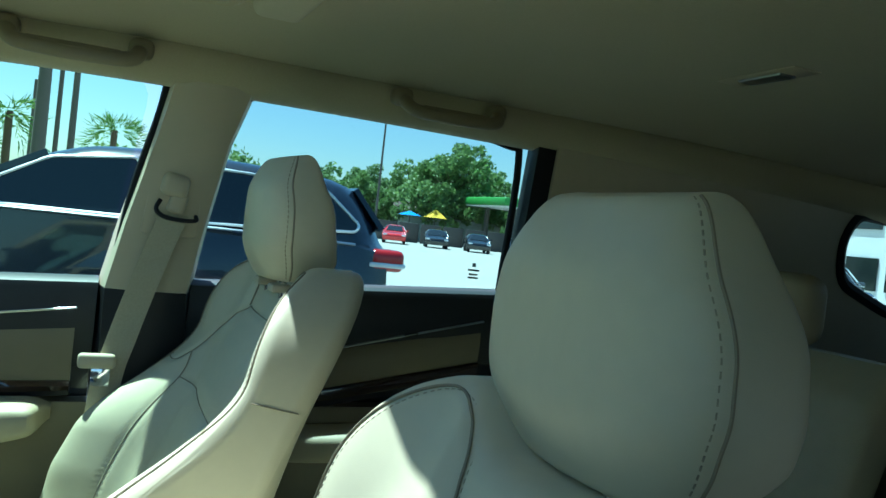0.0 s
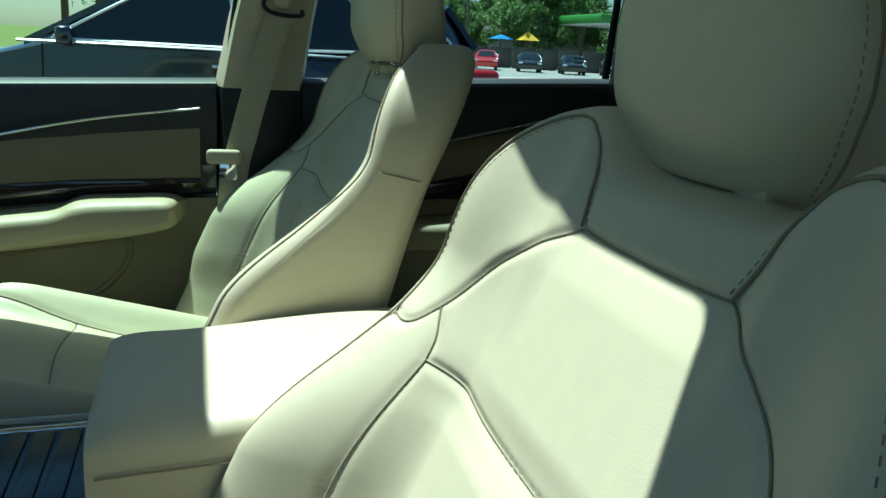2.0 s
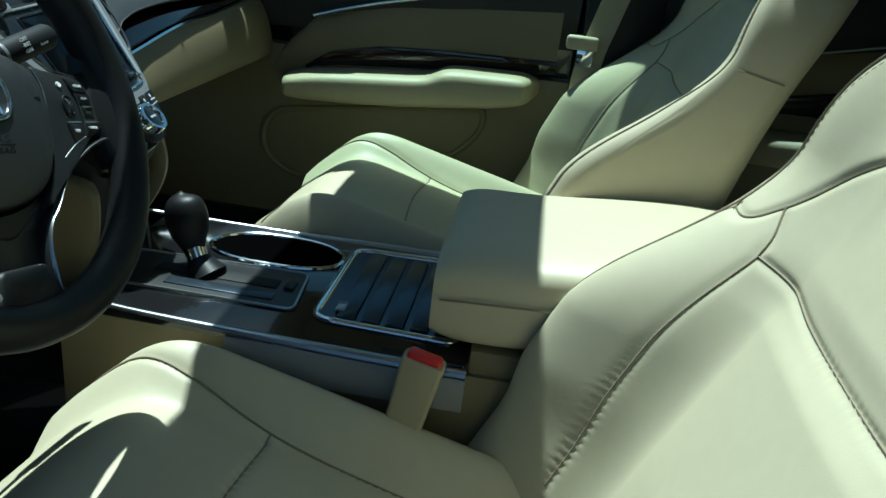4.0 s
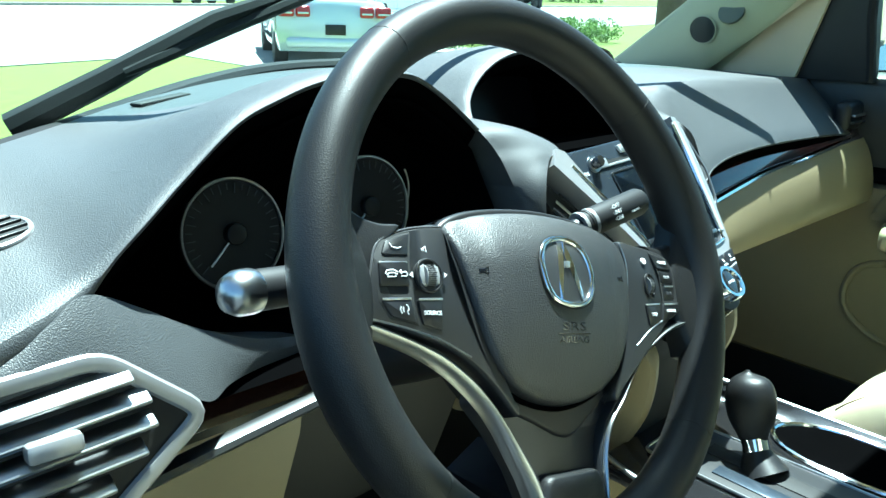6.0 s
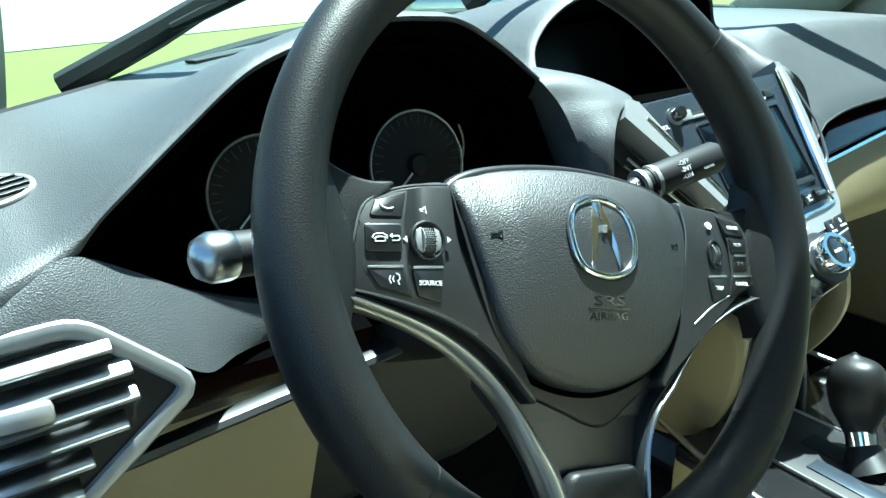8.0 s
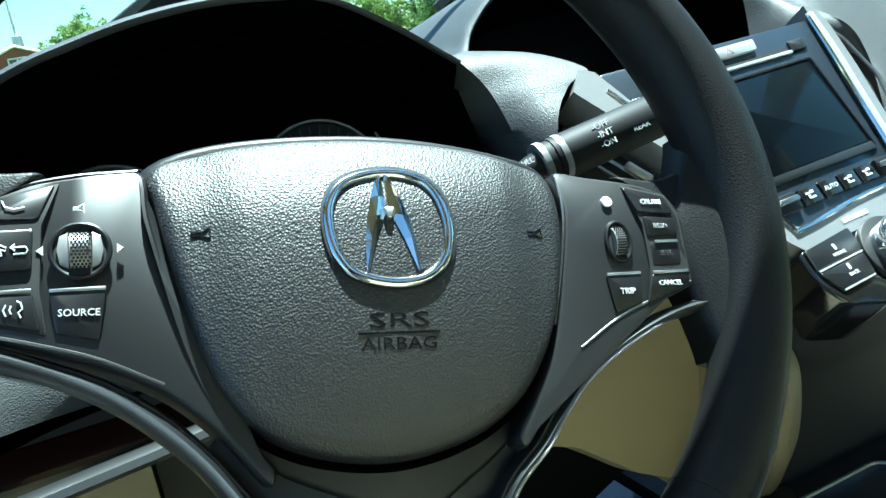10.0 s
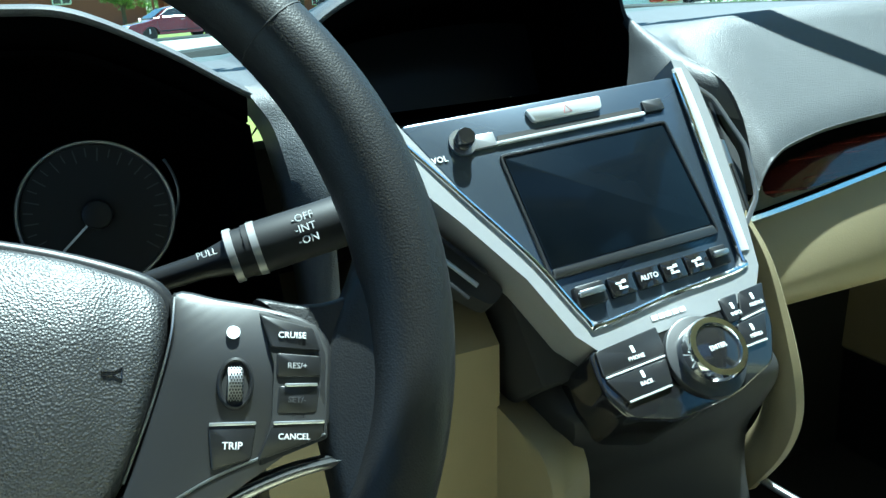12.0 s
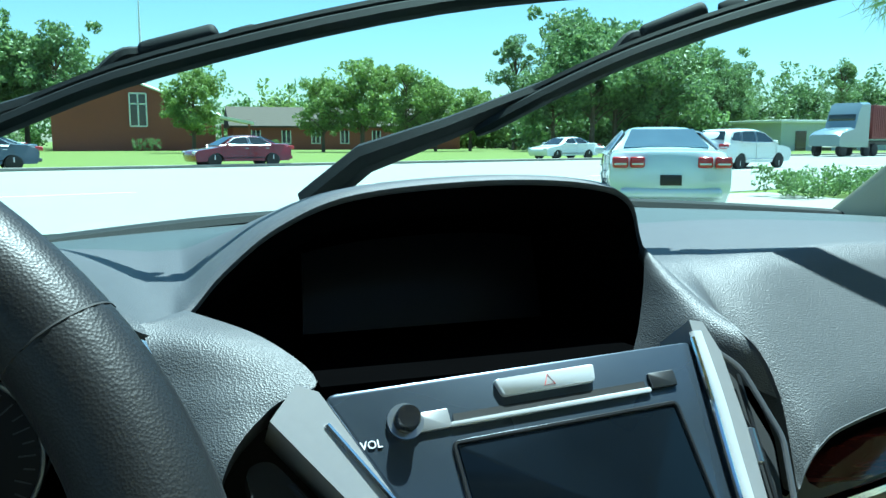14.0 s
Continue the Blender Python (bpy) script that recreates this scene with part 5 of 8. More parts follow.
def insert(upper, lower, parent):
    """A rounded metal ribbon between two curved edges, with a dark bevel along its upper one."""
    a, b = spline([(x, y, 0) for x, y in upper], 6), spline([(x, y, 0) for x, y in lower], 6)
    rows, dark = [], []
    for k, (p, q) in enumerate(zip(a, b)):
        p, q = p * 0.001, q * 0.001
        base = -0.0065 - 0.004 * (k / len(a)) ** 2
        up = lambda f, z: p + (q - p) * f + Vector((0, 0, base + z))
        rows.append([up(0.26, -0.006), up(0.26, 0.0030), up(0.45, 0.0052), up(0.70, 0.0040), up(0.92, 0.0), up(1.0, -0.006)])
        dark.append([up(0.0, -0.006), up(0.02, 0.0008), up(0.14, 0.0026), up(0.245, 0.0026), up(0.245, -0.006)])
    ob = part("spoke_insert", loft(rows), SATIN, parent, "satin silver spoke insert", WHEEL)
    part("insert_bevel", loft(dark), SPOKE_GREY, ob, "dark bevel beside the insert", WHEEL)


insert([(-150, -24.5), (-131, -30.5), (-114.7, -37.1), (-97.6, -45), (-80, -57.5), (-66, -71.8), (-54, -87.5), (-43, -104), (-32, -122), (-23, -146)],
       [(-149, -32), (-131, -38.6), (-115, -45.2), (-98, -54.8), (-83.5, -66.4), (-71, -79), (-61, -93), (-52, -110), (-44, -126), (-37, -146)], sw)
insert([(146, -32), (122, -36.3), (97, -45.5), (77, -57), (62, -70.6), (51, -83), (36, -97), (27, -117), (23, -146)],
       [(145, -37.5), (124, -42), (101.5, -51), (82, -62.6), (69, -75), (59, -87), (44, -101), (35, -119), (31, -146)], sw)


# ---- front seats ----
BACK_W = 0.267      # half width of a backrest
TOP = spline([(0, 1.148, 0), (0.05, 1.148, 0), (0.085, 1.151, 0), (0.106, 1.166, 0), (0.124, 1.183, 0), (0.146, 1.191, 0), (0.180, 1.184, 0), (0.214, 1.160, 0), (0.239, 1.124, 0), (0.254, 1.080, 0), (0.261, 1.035, 0), (0.264, 0.99, 0), (BACK_W, 0.94, 0)], 8)
TOP_X, TOP_Z = np.array([p.x for p in TOP]), np.array([p.y for p in TOP])


def sm(a, b, x):
    t = np.clip((np.asarray(x, float) - a) / (b - a), 0, 1)
    return t * t * (3 - 2 * t)


def top_z(x):
    """Upper edge of the backrest: a low middle between two rounded shoulders."""
    return np.interp(np.abs(x), TOP_X, TOP_Z)


def edge_gap(x, z):
    """Distance of a place on the backrest's face from its outline."""
    x = np.abs(np.asarray(x, float))
    slope = (top_z(np.minimum(x + 0.002, BACK_W)) - top_z(np.maximum(x - 0.002, 0))) / 0.004
    return np.clip(np.minimum((top_z(x) - z) / np.sqrt(1 + slope * slope), BACK_W - x), 0, 1)


def rolled(d, r):
    """How far a face has fallen away at a distance d from an edge rounded by r."""
    k = np.clip(1 - d / r, 0, 1)
    return r * (1 - np.sqrt(1 - k * k))


def back_front(x, z):
    """The backrest's front face at x (from its middle) and height z."""
    x, z = np.asarray(x, float), np.asarray(z, float)
    u = np.abs(x) / BACK_W
    y = -0.478 - (z - 0.66) * 0.445
    wing = 0.120 * (1 - sm(0.87, 1.06, z)) - 0.015 * sm(0.82, 0.74, z)
    y = y + (0.012 + wing) * sm(0.48, 0.93, u) + 0.010 * sm(0.34, 0.46, u) * sm(1.00, 1.14, z) + 0.020 * sm(0.94, 1.12, z) * sm(0.55, 0.85, u)
    y = y + 0.007 * np.cos(np.minimum(u / 0.7, 1) * 1.57) * sm(0.70, 0.80, z) * (1 - sm(0.93, 0.955, z)) + 0.005 * np.cos(np.minimum(u / 0.7, 1) * 1.57) * sm(0.96, 0.99, z) * (1 - sm(1.07, 1.104, z))
    round_by = 0.014 + 0.016 * (1 - sm(0.95, 1.05, z))
    return y - rolled(edge_gap(x, z), round_by) * 1.3


def back_rear(x, z):
    x, z = np.asarray(x, float), np.asarray(z, float)
    return -0.478 - (z - 0.66) * 0.445 - 0.078 - 0.035 * (1 - sm(0.75, 1.05, z)) + 0.02 * (np.abs(x) / BACK_W) ** 4 + rolled(edge_gap(x, z), 0.03) * 0.9


BACK_SEAMS = [[(-0.087, 1.1065), (-0.04, 1.104), (0.04, 1.104), (0.087, 1.1065)],
              [(-0.180, 0.972), (-0.12, 0.962), (-0.06, 0.957), (0.06, 0.957), (0.12, 0.962), (0.180, 0.972)]]
for s in (-1, 1):
    BACK_SEAMS += [[(s * 0.087, 1.1065), (s * 0.132, 1.083), (s * 0.171, 1.056), (s * 0.202, 1.012), (s * 0.218, 0.994), (s * 0.243, 0.995)],
                   [(s * 0.180, 0.972), (s * 0.186, 0.990), (s * 0.202, 1.012)],
                   [(s * 0.180, 0.972), (s * 0.181, 0.91), (s * 0.181, 0.83), (s * 0.178, 0.70)]]
PIPING = [[(s * x, z) for x, z in ((0.088, 1.108), (0.096, 1.128), (0.103, 1.150), (0.122, 1.174), (0.146, 1.183), (0.176, 1.176), (0.207, 1.153), (0.230, 1.118), (0.243, 1.078), (0.249, 1.035), (0.245, 0.995))] for s in (-1, 1)]
PIPING += [[(s * x, z) for x, z in ((0.245, 0.995), (0.249, 0.95), (0.251, 0.90), (0.251, 0.83), (0.250, 0.74))] for s in (-1, 1)]


def seam_lines(lines, n=8):
    return [spline([(a, b, 0) for a, b in line], n) for line in lines]


def grooves(lines, x, z, width, deep):
    """Depth of the valleys that seams draw into a padded face, for arrays of places."""
    pts = np.array([(p.x, p.y) for line in lines for p in line])
    out = np.empty(x.shape)
    for k in range(len(x)):
        d2 = ((x[k][:, None] - pts[None, :, 0]) ** 2 + (z[k][:, None] - pts[None, :, 1]) ** 2).min(1)
        out[k] = deep * np.exp(-d2 / width ** 2)
    return out


def grid_faces(bm, rows):
    for a, b in zip(rows, rows[1:]):
        for i in range(len(a) - 1):
            bm.faces.new((a[i], a[i + 1], b[i + 1], b[i]))


def stitches(line, size=0.0006, step=0.0062, lift=(0, 0.0007, 0.0003)):
    """A row of short threads along a line."""
    bm, lift = bmesh.new(), Vector(lift)
    run = 0.0
    for a, b in zip(line, line[1:]):
        run += (b - a).length
        if run >= step:
            run = 0.0
            d = (b - a).normalized() * step * 0.31
            tube([b - d + lift, b + d + lift], size, 4, bm=bm)
    return bm


def front_seat(sx, group, lift, ahead, hx, hy, hz, hh, wide, narrow=1.0, back=0.0):
    seat = thing("front_seat", "cream leather front car seat with piped seams and a headrest", "car seat", (sx, -0.25, 0.40), group)
    lines, pipes = seam_lines(BACK_SEAMS, 14), seam_lines(PIPING, 10)
    nx, nz = 230, 210
    u = np.linspace(-1, 1, nx)
    u = np.sign(u) * np.abs(u) ** 0.85 * BACK_W
    x = np.tile(u, (nz, 1))
    v = np.linspace(0, 1, nz) ** 0.8
    z = 0.66 + v[:, None] * (top_z(x) - 0.66)
    yf = back_front(x, z) - grooves(lines, x, z, 0.0045, 0.0036) - grooves(pipes, x, z, 0.0032, 0.0016)
    yb = np.minimum(back_rear(x, z), yf - 0.012)
    bm = bmesh.new()
    front = [[bm.verts.new((sx + x[j, i], yf[j, i], z[j, i])) for i in range(nx)] for j in range(nz)]
    cols = [i for i in range(nx) if i % 6 == 0 or min(i, nx - 1 - i) < 24]
    last = [bm.verts.new((sx + x[-1, i], yb[-1, i], z[-1, i])) for i in range(nx)]
    grid_faces(bm, front)
    lower = [[bm.verts.new((sx + x[j, i], yb[j, i], z[j, i])) if j != nz - 1 else last[i] for i in cols] for j in range(nz)]
    grid_faces(bm, lower)
    for i in range(nx - 1):
        bm.faces.new((front[-1][i], front[-1][i + 1], last[i + 1], last[i]))
    for side, k in ((0, 0), (-1, -1)):
        for a, b in zip(range(nz - 1), range(1, nz)):
            bm.faces.new((front[a][side], front[b][side], lower[b][k], lower[a][k]))
    part("backrest", bm, LEATHER, seat, angle=75)
    for line in lines:
        part("seam", tube([(sx + p.x, float(back_front(p.x, p.y)) - 0.0026, p.y) for p in line], 0.0010, 5), SEAM, seat)
    for line in pipes:
        on_face = [Vector((sx + p.x, float(back_front(p.x, p.y)) - 0.0001, p.y)) for p in line]
        part("piping", tube(on_face, 0.0013, 6), SEAM, seat)
        if line[0].y > 1.0:
            near = [Vector((sx + p.x - math.copysign(0.0055, p.x), float(back_front(abs(p.x) - 0.0055, p.y)) - 0.0002, p.y - 0.002)) for p in spline(line, 3)]
            part("stitching", stitches(near), THREAD_DARK, seat)
    for s in (-1, 1):
        # seams of the side panel
        edge = Vector((s * 0.260, 0, 1.037))
        y0, y1 = float(back_front(edge.x, edge.z)), float(back_rear(edge.x, edge.z))
        part("seam", tube([(sx + s * (0.2615 + 0.001 * math.sin(k * 3.14)), lerp(y0, y1, k), 1.036 - 0.012 * k) for k in np.linspace(0.0, 1, 10)], 0.0010, 5), SEAM, seat)
    # headrest: an upright face, tapered shoulders, a back that slopes in to a thin top
    def section(t):
        """Half width, fall of the front face and depth at a height t from -1 to 1."""
        k = math.sqrt(max(0.0, 1 - abs(t) ** 5))
        w = wide * (1 - 0.24 * smooth(0.0, 1.05, t) - 0.17 * smooth(-0.2, -1.0, t)) * (0.72 + 0.28 * k)
        fall = 0.010 * smooth(0.45, 1.0, t) + 0.012 * smooth(-0.4, -1.0, t) + 0.016 * (1 - k)
        deep = (0.070 + 0.034 * smooth(1.05, 0.0, t) + 0.010 * smooth(0.1, -0.7, t) - 0.020 * smooth(-0.6, -1.0, t)) * (0.40 + 0.60 * k)
        return w, fall, deep

    rings = []
    for t in np.sin(np.linspace(-math.pi / 2, math.pi / 2, 44)):
        w, fall, deep = section(t)
        ring = []
        for q in np.linspace(0, 2 * math.pi, 88, endpoint=False):
            c, s2 = math.cos(q), math.sin(q)
            x = w * math.copysign(abs(c) ** 0.36, c)
            b = deep / 2
            y = hy - fall - b + b * math.copysign(abs(s2) ** 0.5, s2) - (0.016 * (x / w) ** 2 if s2 > 0 else 0.016 - 0.016 * abs(s2))
            ring.append((hx + x, y, hz + hh * t + 0.20 * max(0.0, t) * (hy - 0.03 - y)))
        rings.append(ring)
    hr = part("headrest", loft(rings), LEATHER, seat, angle=75)
    for s in (-1, 1):
        pts, pts2 = [], []
        for t in np.linspace(-0.97, 0.985, 60):
            w, fall, deep = section(t)
            for lst, f in ((pts, 0.985), (pts2, 0.962)):
                cc = f ** (1 / 0.36)
                lst.append(Vector((hx + s * w * f, hy - fall - deep / 2 + deep / 2 * math.sqrt(1 - cc * cc) ** 0.5 - 0.016 * f * f, hz + hh * t)))
                lst[-1].z += 0.20 * max(0.0, t) * (hy - 0.03 - lst[-1].y)
        part("piping", tube(pts, 0.0013, 6), SEAM, hr)
        part("stitching", stitches(spline(pts2, 3), 0.0007, 0.0062, (0, 0.0001, 0)), THREAD_DARK, hr)
        part("headrest_post", tube([(hx + s * 0.055, hy - 0.055, 1.10), (hx + s * 0.055, hy - 0.045, hz - hh * 0.6)], 0.006, 10), CHROME, seat)
        part("post_sleeve", rbox((hx + s * 0.055, hy - 0.045, 1.152), (0.034, 0.03, 0.012), 0.004), TRIM, seat)
    # cushion
    clines = seam_lines([[(s * 0.145, -0.46), (s * 0.150, -0.30), (s * 0.158, -0.19), (s * 0.178, -0.09), (s * 0.192, -0.02), (s * 0.186, 0.03)] for s in (-1, 1)] + [[(-0.158, -0.18), (0, -0.172), (0.158, -0.18)]], 14)

    def cush_top(x, y):
        u = np.abs(x) / 0.245
        z = 0.743 + 0.25 * (y + 0.06) * (1 - sm(-0.10, 0.02, y)) + 0.010 * (1 - np.minimum(u / 0.62, 1) ** 2)
        z = z + 0.042 * sm(0.58, 0.86, u) * (1 - 0.45 * sm(-0.12, 0.05, y)) - 0.085 * np.maximum(0.0, (u - 0.84) / 0.16) ** 2.2
        return z - 0.080 * np.maximum(0.0, (y + 0.12) / 0.175) ** 2.6

    ny, nc = 190, 170
    yy = np.linspace(-0.52, 0.055, ny)
    hw = 0.245 - 0.050 * np.maximum(0.0, (yy + 0.10) / 0.155) ** 2.4
    cx = np.linspace(-1, 1, nc)[None, :] * hw[:, None]
    cy = np.tile(yy[:, None], (1, nc))
    cz = cush_top(cx * 0.245 / hw[:, None], cy) - grooves(clines, cx, cy, 0.0048, 0.0034)
    rings = []
    for j in range(ny):
        zb = 0.60 + 0.02 * smooth(-0.1, 0.055, yy[j])
        ring = [(sx + cx[j, i] * narrow, yy[j] - back, cz[j, i]) for i in range(nc)]
        ring += [(sx + t * (hw[j] - 0.006) * narrow, yy[j] - back - 0.02 * smooth(0, 0.055, yy[j]), zb) for t in np.linspace(1, -1, 20)]
        rings.append(ring)
    part("cushion", loft(rings), LEATHER, seat, angle=70)
    for line in clines:
        hws = [0.245 - 0.050 * max(0.0, (p.y + 0.10) / 0.155) ** 2.4 for p in line]
        part("seam", tube([(sx + p.x * narrow, p.y - back, float(cush_top(p.x * 0.245 / h, p.y)) - 0.0022) for p, h in zip(line, hws)], 0.0013, 5), SEAM, seat)
    part("side_valance", rbox((sx, -0.24, 0.55), (0.44, 0.5, 0.12), 0.02), LEATHER_SIDE, seat)
    part("rail", rbox((sx, -0.24, 0.44), (0.36, 0.6, 0.12), 0.01), BLACK, seat)
    seat.matrix_basis = Matrix.Translation((0, ahead, lift)) @ seat.matrix_basis
    return seat


front_seat(-0.385, "front seats", -0.008, 0.0, -0.338, -0.710, 1.242, 0.093, 0.131)
front_seat(0.392, "front seats", 0.035, 0.012, 0.388, -0.645, 1.249, 0.0865, 0.124, 0.90, 0.05)

# second row, seen beyond the front backrests
for x, w in ((-0.36, 0.60), (0.36, 0.60)):
    rs = thing("rear_seat", "cream leather second-row seat in shade", "car seat", (x, -1.35, 0.4), "rear seats")
    rings = []
    for z in np.linspace(0.66, 1.16, 24):
        k = smooth(1.10, 1.16, z)
        y = -1.38 - (z - 0.66) * 0.36
        rings.append([(x + w / 2 * (1 - 0.05 * k) * math.copysign(abs(math.cos(t)) ** 0.35, math.cos(t)), y - 0.05 + (0.06 - 0.04 * k) * math.copysign(abs(math.sin(t)) ** 0.5, math.sin(t)), z) for t in np.linspace(0, 2 * math.pi, 40, endpoint=False)])
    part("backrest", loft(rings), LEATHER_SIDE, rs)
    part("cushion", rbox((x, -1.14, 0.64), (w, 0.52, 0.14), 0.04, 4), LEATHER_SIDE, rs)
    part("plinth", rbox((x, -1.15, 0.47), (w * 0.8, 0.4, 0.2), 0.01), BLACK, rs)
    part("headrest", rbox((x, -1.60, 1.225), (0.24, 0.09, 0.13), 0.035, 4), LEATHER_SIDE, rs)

# ---- centre console ----
con = thing("centre_console", "dark glossy centre console with silver rails, gear gate and cup holders", "console", (0, -0.2, 0.40))
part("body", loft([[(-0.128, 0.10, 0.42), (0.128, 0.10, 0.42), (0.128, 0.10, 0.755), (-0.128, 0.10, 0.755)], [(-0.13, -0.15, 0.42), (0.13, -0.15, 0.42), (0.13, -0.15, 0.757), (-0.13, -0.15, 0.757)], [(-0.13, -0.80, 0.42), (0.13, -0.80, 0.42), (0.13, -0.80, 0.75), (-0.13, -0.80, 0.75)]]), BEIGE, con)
CM2 = Matrix.Translation((0, 0, 0.760))
CUP = [(0.068 + 0.05 * math.cos(t) * (1 if math.cos(t) > 0 else 0.85), -0.085 + 0.088 * math.copysign(abs(math.sin(t)) ** 0.8, math.sin(t))) for t in np.linspace(0, 2 * math.pi, 40, endpoint=False)]
part("top_plate", plate(rounded([(-0.134, 0.10), (0.134, 0.10), (0.138, -0.10), (0.138, -0.36), (-0.138, -0.36), (-0.138, -0.10)], 0.01), -0.004, 0.010, 0.003), GLOSS, con, "piano black top", CM2)
for s in (-1, 1):
    e = spline([(s * 0.120, 0.13, 0.778), (s * 0.136, 0.04, 0.771), (s * 0.142, -0.10, 0.768), (s * 0.146, -0.22, 0.767), (s * 0.148, -0.36, 0.766)], 6)
    part("rail", tube(e, [0.0035 + 0.004 * smooth(0.2, 0.8, k / len(e)) for k in range(len(e))], 10, flat=0.8), SATIN, con, "satin silver edge rail")
    part("wood_flank", loft([[(s * 0.146, y, 0.762), (s * 0.151, y, 0.755), (s * 0.149, y, 0.70 + 0.02), (s * 0.13, y, 0.71), (s * 0.13, y, 0.762)] for y in np.linspace(-0.10, -0.36, 6)]), SILVER, con)
# cup holders: a flat near-black patch paints in the wells' shade
part("cup_shade", plate(CUP, 0.0095, 0.0112), VOID, con, "flat near-black patch for the shaded cup holder", CM2)
part("cup_rim", tube([(x, y, 0.011) for x, y in CUP], 0.0032, 8, True), CHROME, con, "chrome rim", CM2)
# gear gate
gate = rounded([(-0.085, 0.075), (0.005, 0.075), (0.012, -0.145), (-0.085, -0.155)], 0.012)
part("gate_plate", plate(gate, 0.009, 0.0135, 0.002), POD, con, "dark gear gate", CM2)
part("gate_rim", tube([(p.x, p.y, 0.0135) for p in gate], 0.0018, 6, True), SATIN, con, m=CM2)
part("gate_slot", rbox((-0.03, -0.045, 0.0138), (0.022, 0.15, 0.002), 0.0006), CAVITY, con, m=CM2)
part("gate_window", rbox((-0.062, -0.06, 0.0140), (0.018, 0.13, 0.0022), 0.0006), NAVY, con, m=CM2)
part("gate_button", rbox((-0.03, -0.135, 0.0150), (0.02, 0.012, 0.004), 0.001), BLACK, con, m=CM2)
gs = thing("gear_selector", "black leather gear selector with a silver collar", "gear lever", (-0.02, 0.0, 0.77))
lever = [(-0.024, -0.022, 0.768), (-0.020, -0.014, 0.785), (-0.016, -0.006, 0.80)]
part("boot", tube([(-0.027, -0.03, 0.768), (-0.024, -0.022, 0.778), (-0.021, -0.016, 0.788)], [0.026, 0.020, 0.0135], 20), BLACK, gs)
part("collar", tube([(-0.022, -0.018, 0.783), (-0.019, -0.010, 0.800)], 0.0135, 20), CHROME, gs, "chrome collar")
kp = spline([(-0.019, -0.010, 0.798), (-0.016, -0.004, 0.815), (-0.012, 0.003, 0.838), (-0.009, 0.010, 0.856), (-0.008, 0.012, 0.864)], 5)
kr = [0.0145, 0.0155, 0.017, 0.0185, 0.0205, 0.0225, 0.024, 0.025, 0.0258, 0.026, 0.026, 0.0255, 0.0245, 0.023, 0.0205, 0.017, 0.0125, 0.008, 0.005, 0.003, 0.002]
part("knob", tube(kp, kr[:len(kp)], 24, flat=0.85), RIM, gs, "black leather knob")
# tray with ribbed roll-top cover
tray = rounded([(-0.092, -0.18), (0.112, -0.18), (0.118, -0.345), (-0.098, -0.345)], 0.022, 6)
part("tray_well", plate(tray, 0.009, 0.0118), NAVY, con, "ribbed dark storage cover", CM2)
part("tray_rim", tube([(p.x, p.y, 0.0125) for p in tray], 0.0048, 10, True, 0.8), CHROME, con, "chrome tray rim", CM2)
for y in (-0.215, -0.243, -0.271, -0.299, -0.327):
    part("tray_rib", rbox((0.010, y, 0.0135), (0.19, 0.021, 0.004), 0.0015), NAVY, con, m=CM2)
part("tray_catch", rbox((-0.06, -0.205, 0.0150), (0.022, 0.012, 0.004), 0.002), SATIN, con, m=CM2)

arm = thing("armrest", "padded cream leather centre armrest", "armrest", (0, -0.55, 0.76))
rings = []
for y in np.concatenate([np.linspace(-0.314, -0.356, 8), np.linspace(-0.36, -0.78, 22)]):
    k = math.sqrt(max(0, 1 - ((y + 0.361) / 0.05) ** 2)) if y > -0.361 else 1
    k = 0.72 + 0.28 * k
    zc, h = 0.836, 0.054 * k
    rings.append([(0.135 * (0.96 + 0.04 * k) * math.copysign(abs(math.cos(t)) ** 0.36, math.cos(t)), y, zc + 0.012 * smooth(-0.36, -0.62, y) * 1.5 + h * math.copysign(abs(math.sin(t)) ** 0.4, math.sin(t))) for t in np.linspace(0, 2 * math.pi, 64, endpoint=False)])
part("pad", loft(rings), LEATHER, arm, angle=60)
part("seam", tube([(-0.1375, -0.322, 0.842), (-0.1385, -0.36, 0.845), (-0.1385, -0.47, 0.850)] , 0.0012, 5), SEAM, arm)
part("seam", tube([(-0.128, -0.3145, 0.840), (0, -0.3130, 0.840), (0.128, -0.3145, 0.840)], 0.0012, 5), SEAM, arm)
part("bin", rbox((0, -0.58, 0.768), (0.25, 0.44, 0.03), 0.004), BEIGE, arm)

bk = thing("belt_buckle", "cream seat belt buckle with a red release button", "belt buckle", (-0.17, -0.315, 0.62))
lean = Euler((radians(0), radians(-10), radians(84))).to_matrix()
part("casing", loft([[lean @ Vector((x * w, y * w, z)) + Vector((-0.17, -0.318, 0.79)) for x, y in [tuple(p) for p in rounded([(-0.022, 0.012), (0.022, 0.012), (0.022, -0.012), (-0.022, -0.012)], 0.005)]] for z, w in ((-0.17, 0.80), (-0.06, 0.92), (-0.012, 1.0), (-0.002, 1.0), (0.0, 0.94))]), LEATHER_SIDE, bk)
part("button", rbox(lean @ Vector((0, 0, 0.001)) + Vector((-0.17, -0.318, 0.79)), (0.036, 0.017, 0.010), 0.004, 3, m=lean), RED_PLASTIC, bk, "red release button")

# ---- passenger's belt ----
belt = thing("seat_belt", "beige seat belt hanging from the door pillar", "seat belt", (0.66, -0.5, 0.8))
AM = rot_m((0.681, -0.553, 1.300), Euler((radians(90), 0, radians(-90))).to_matrix())
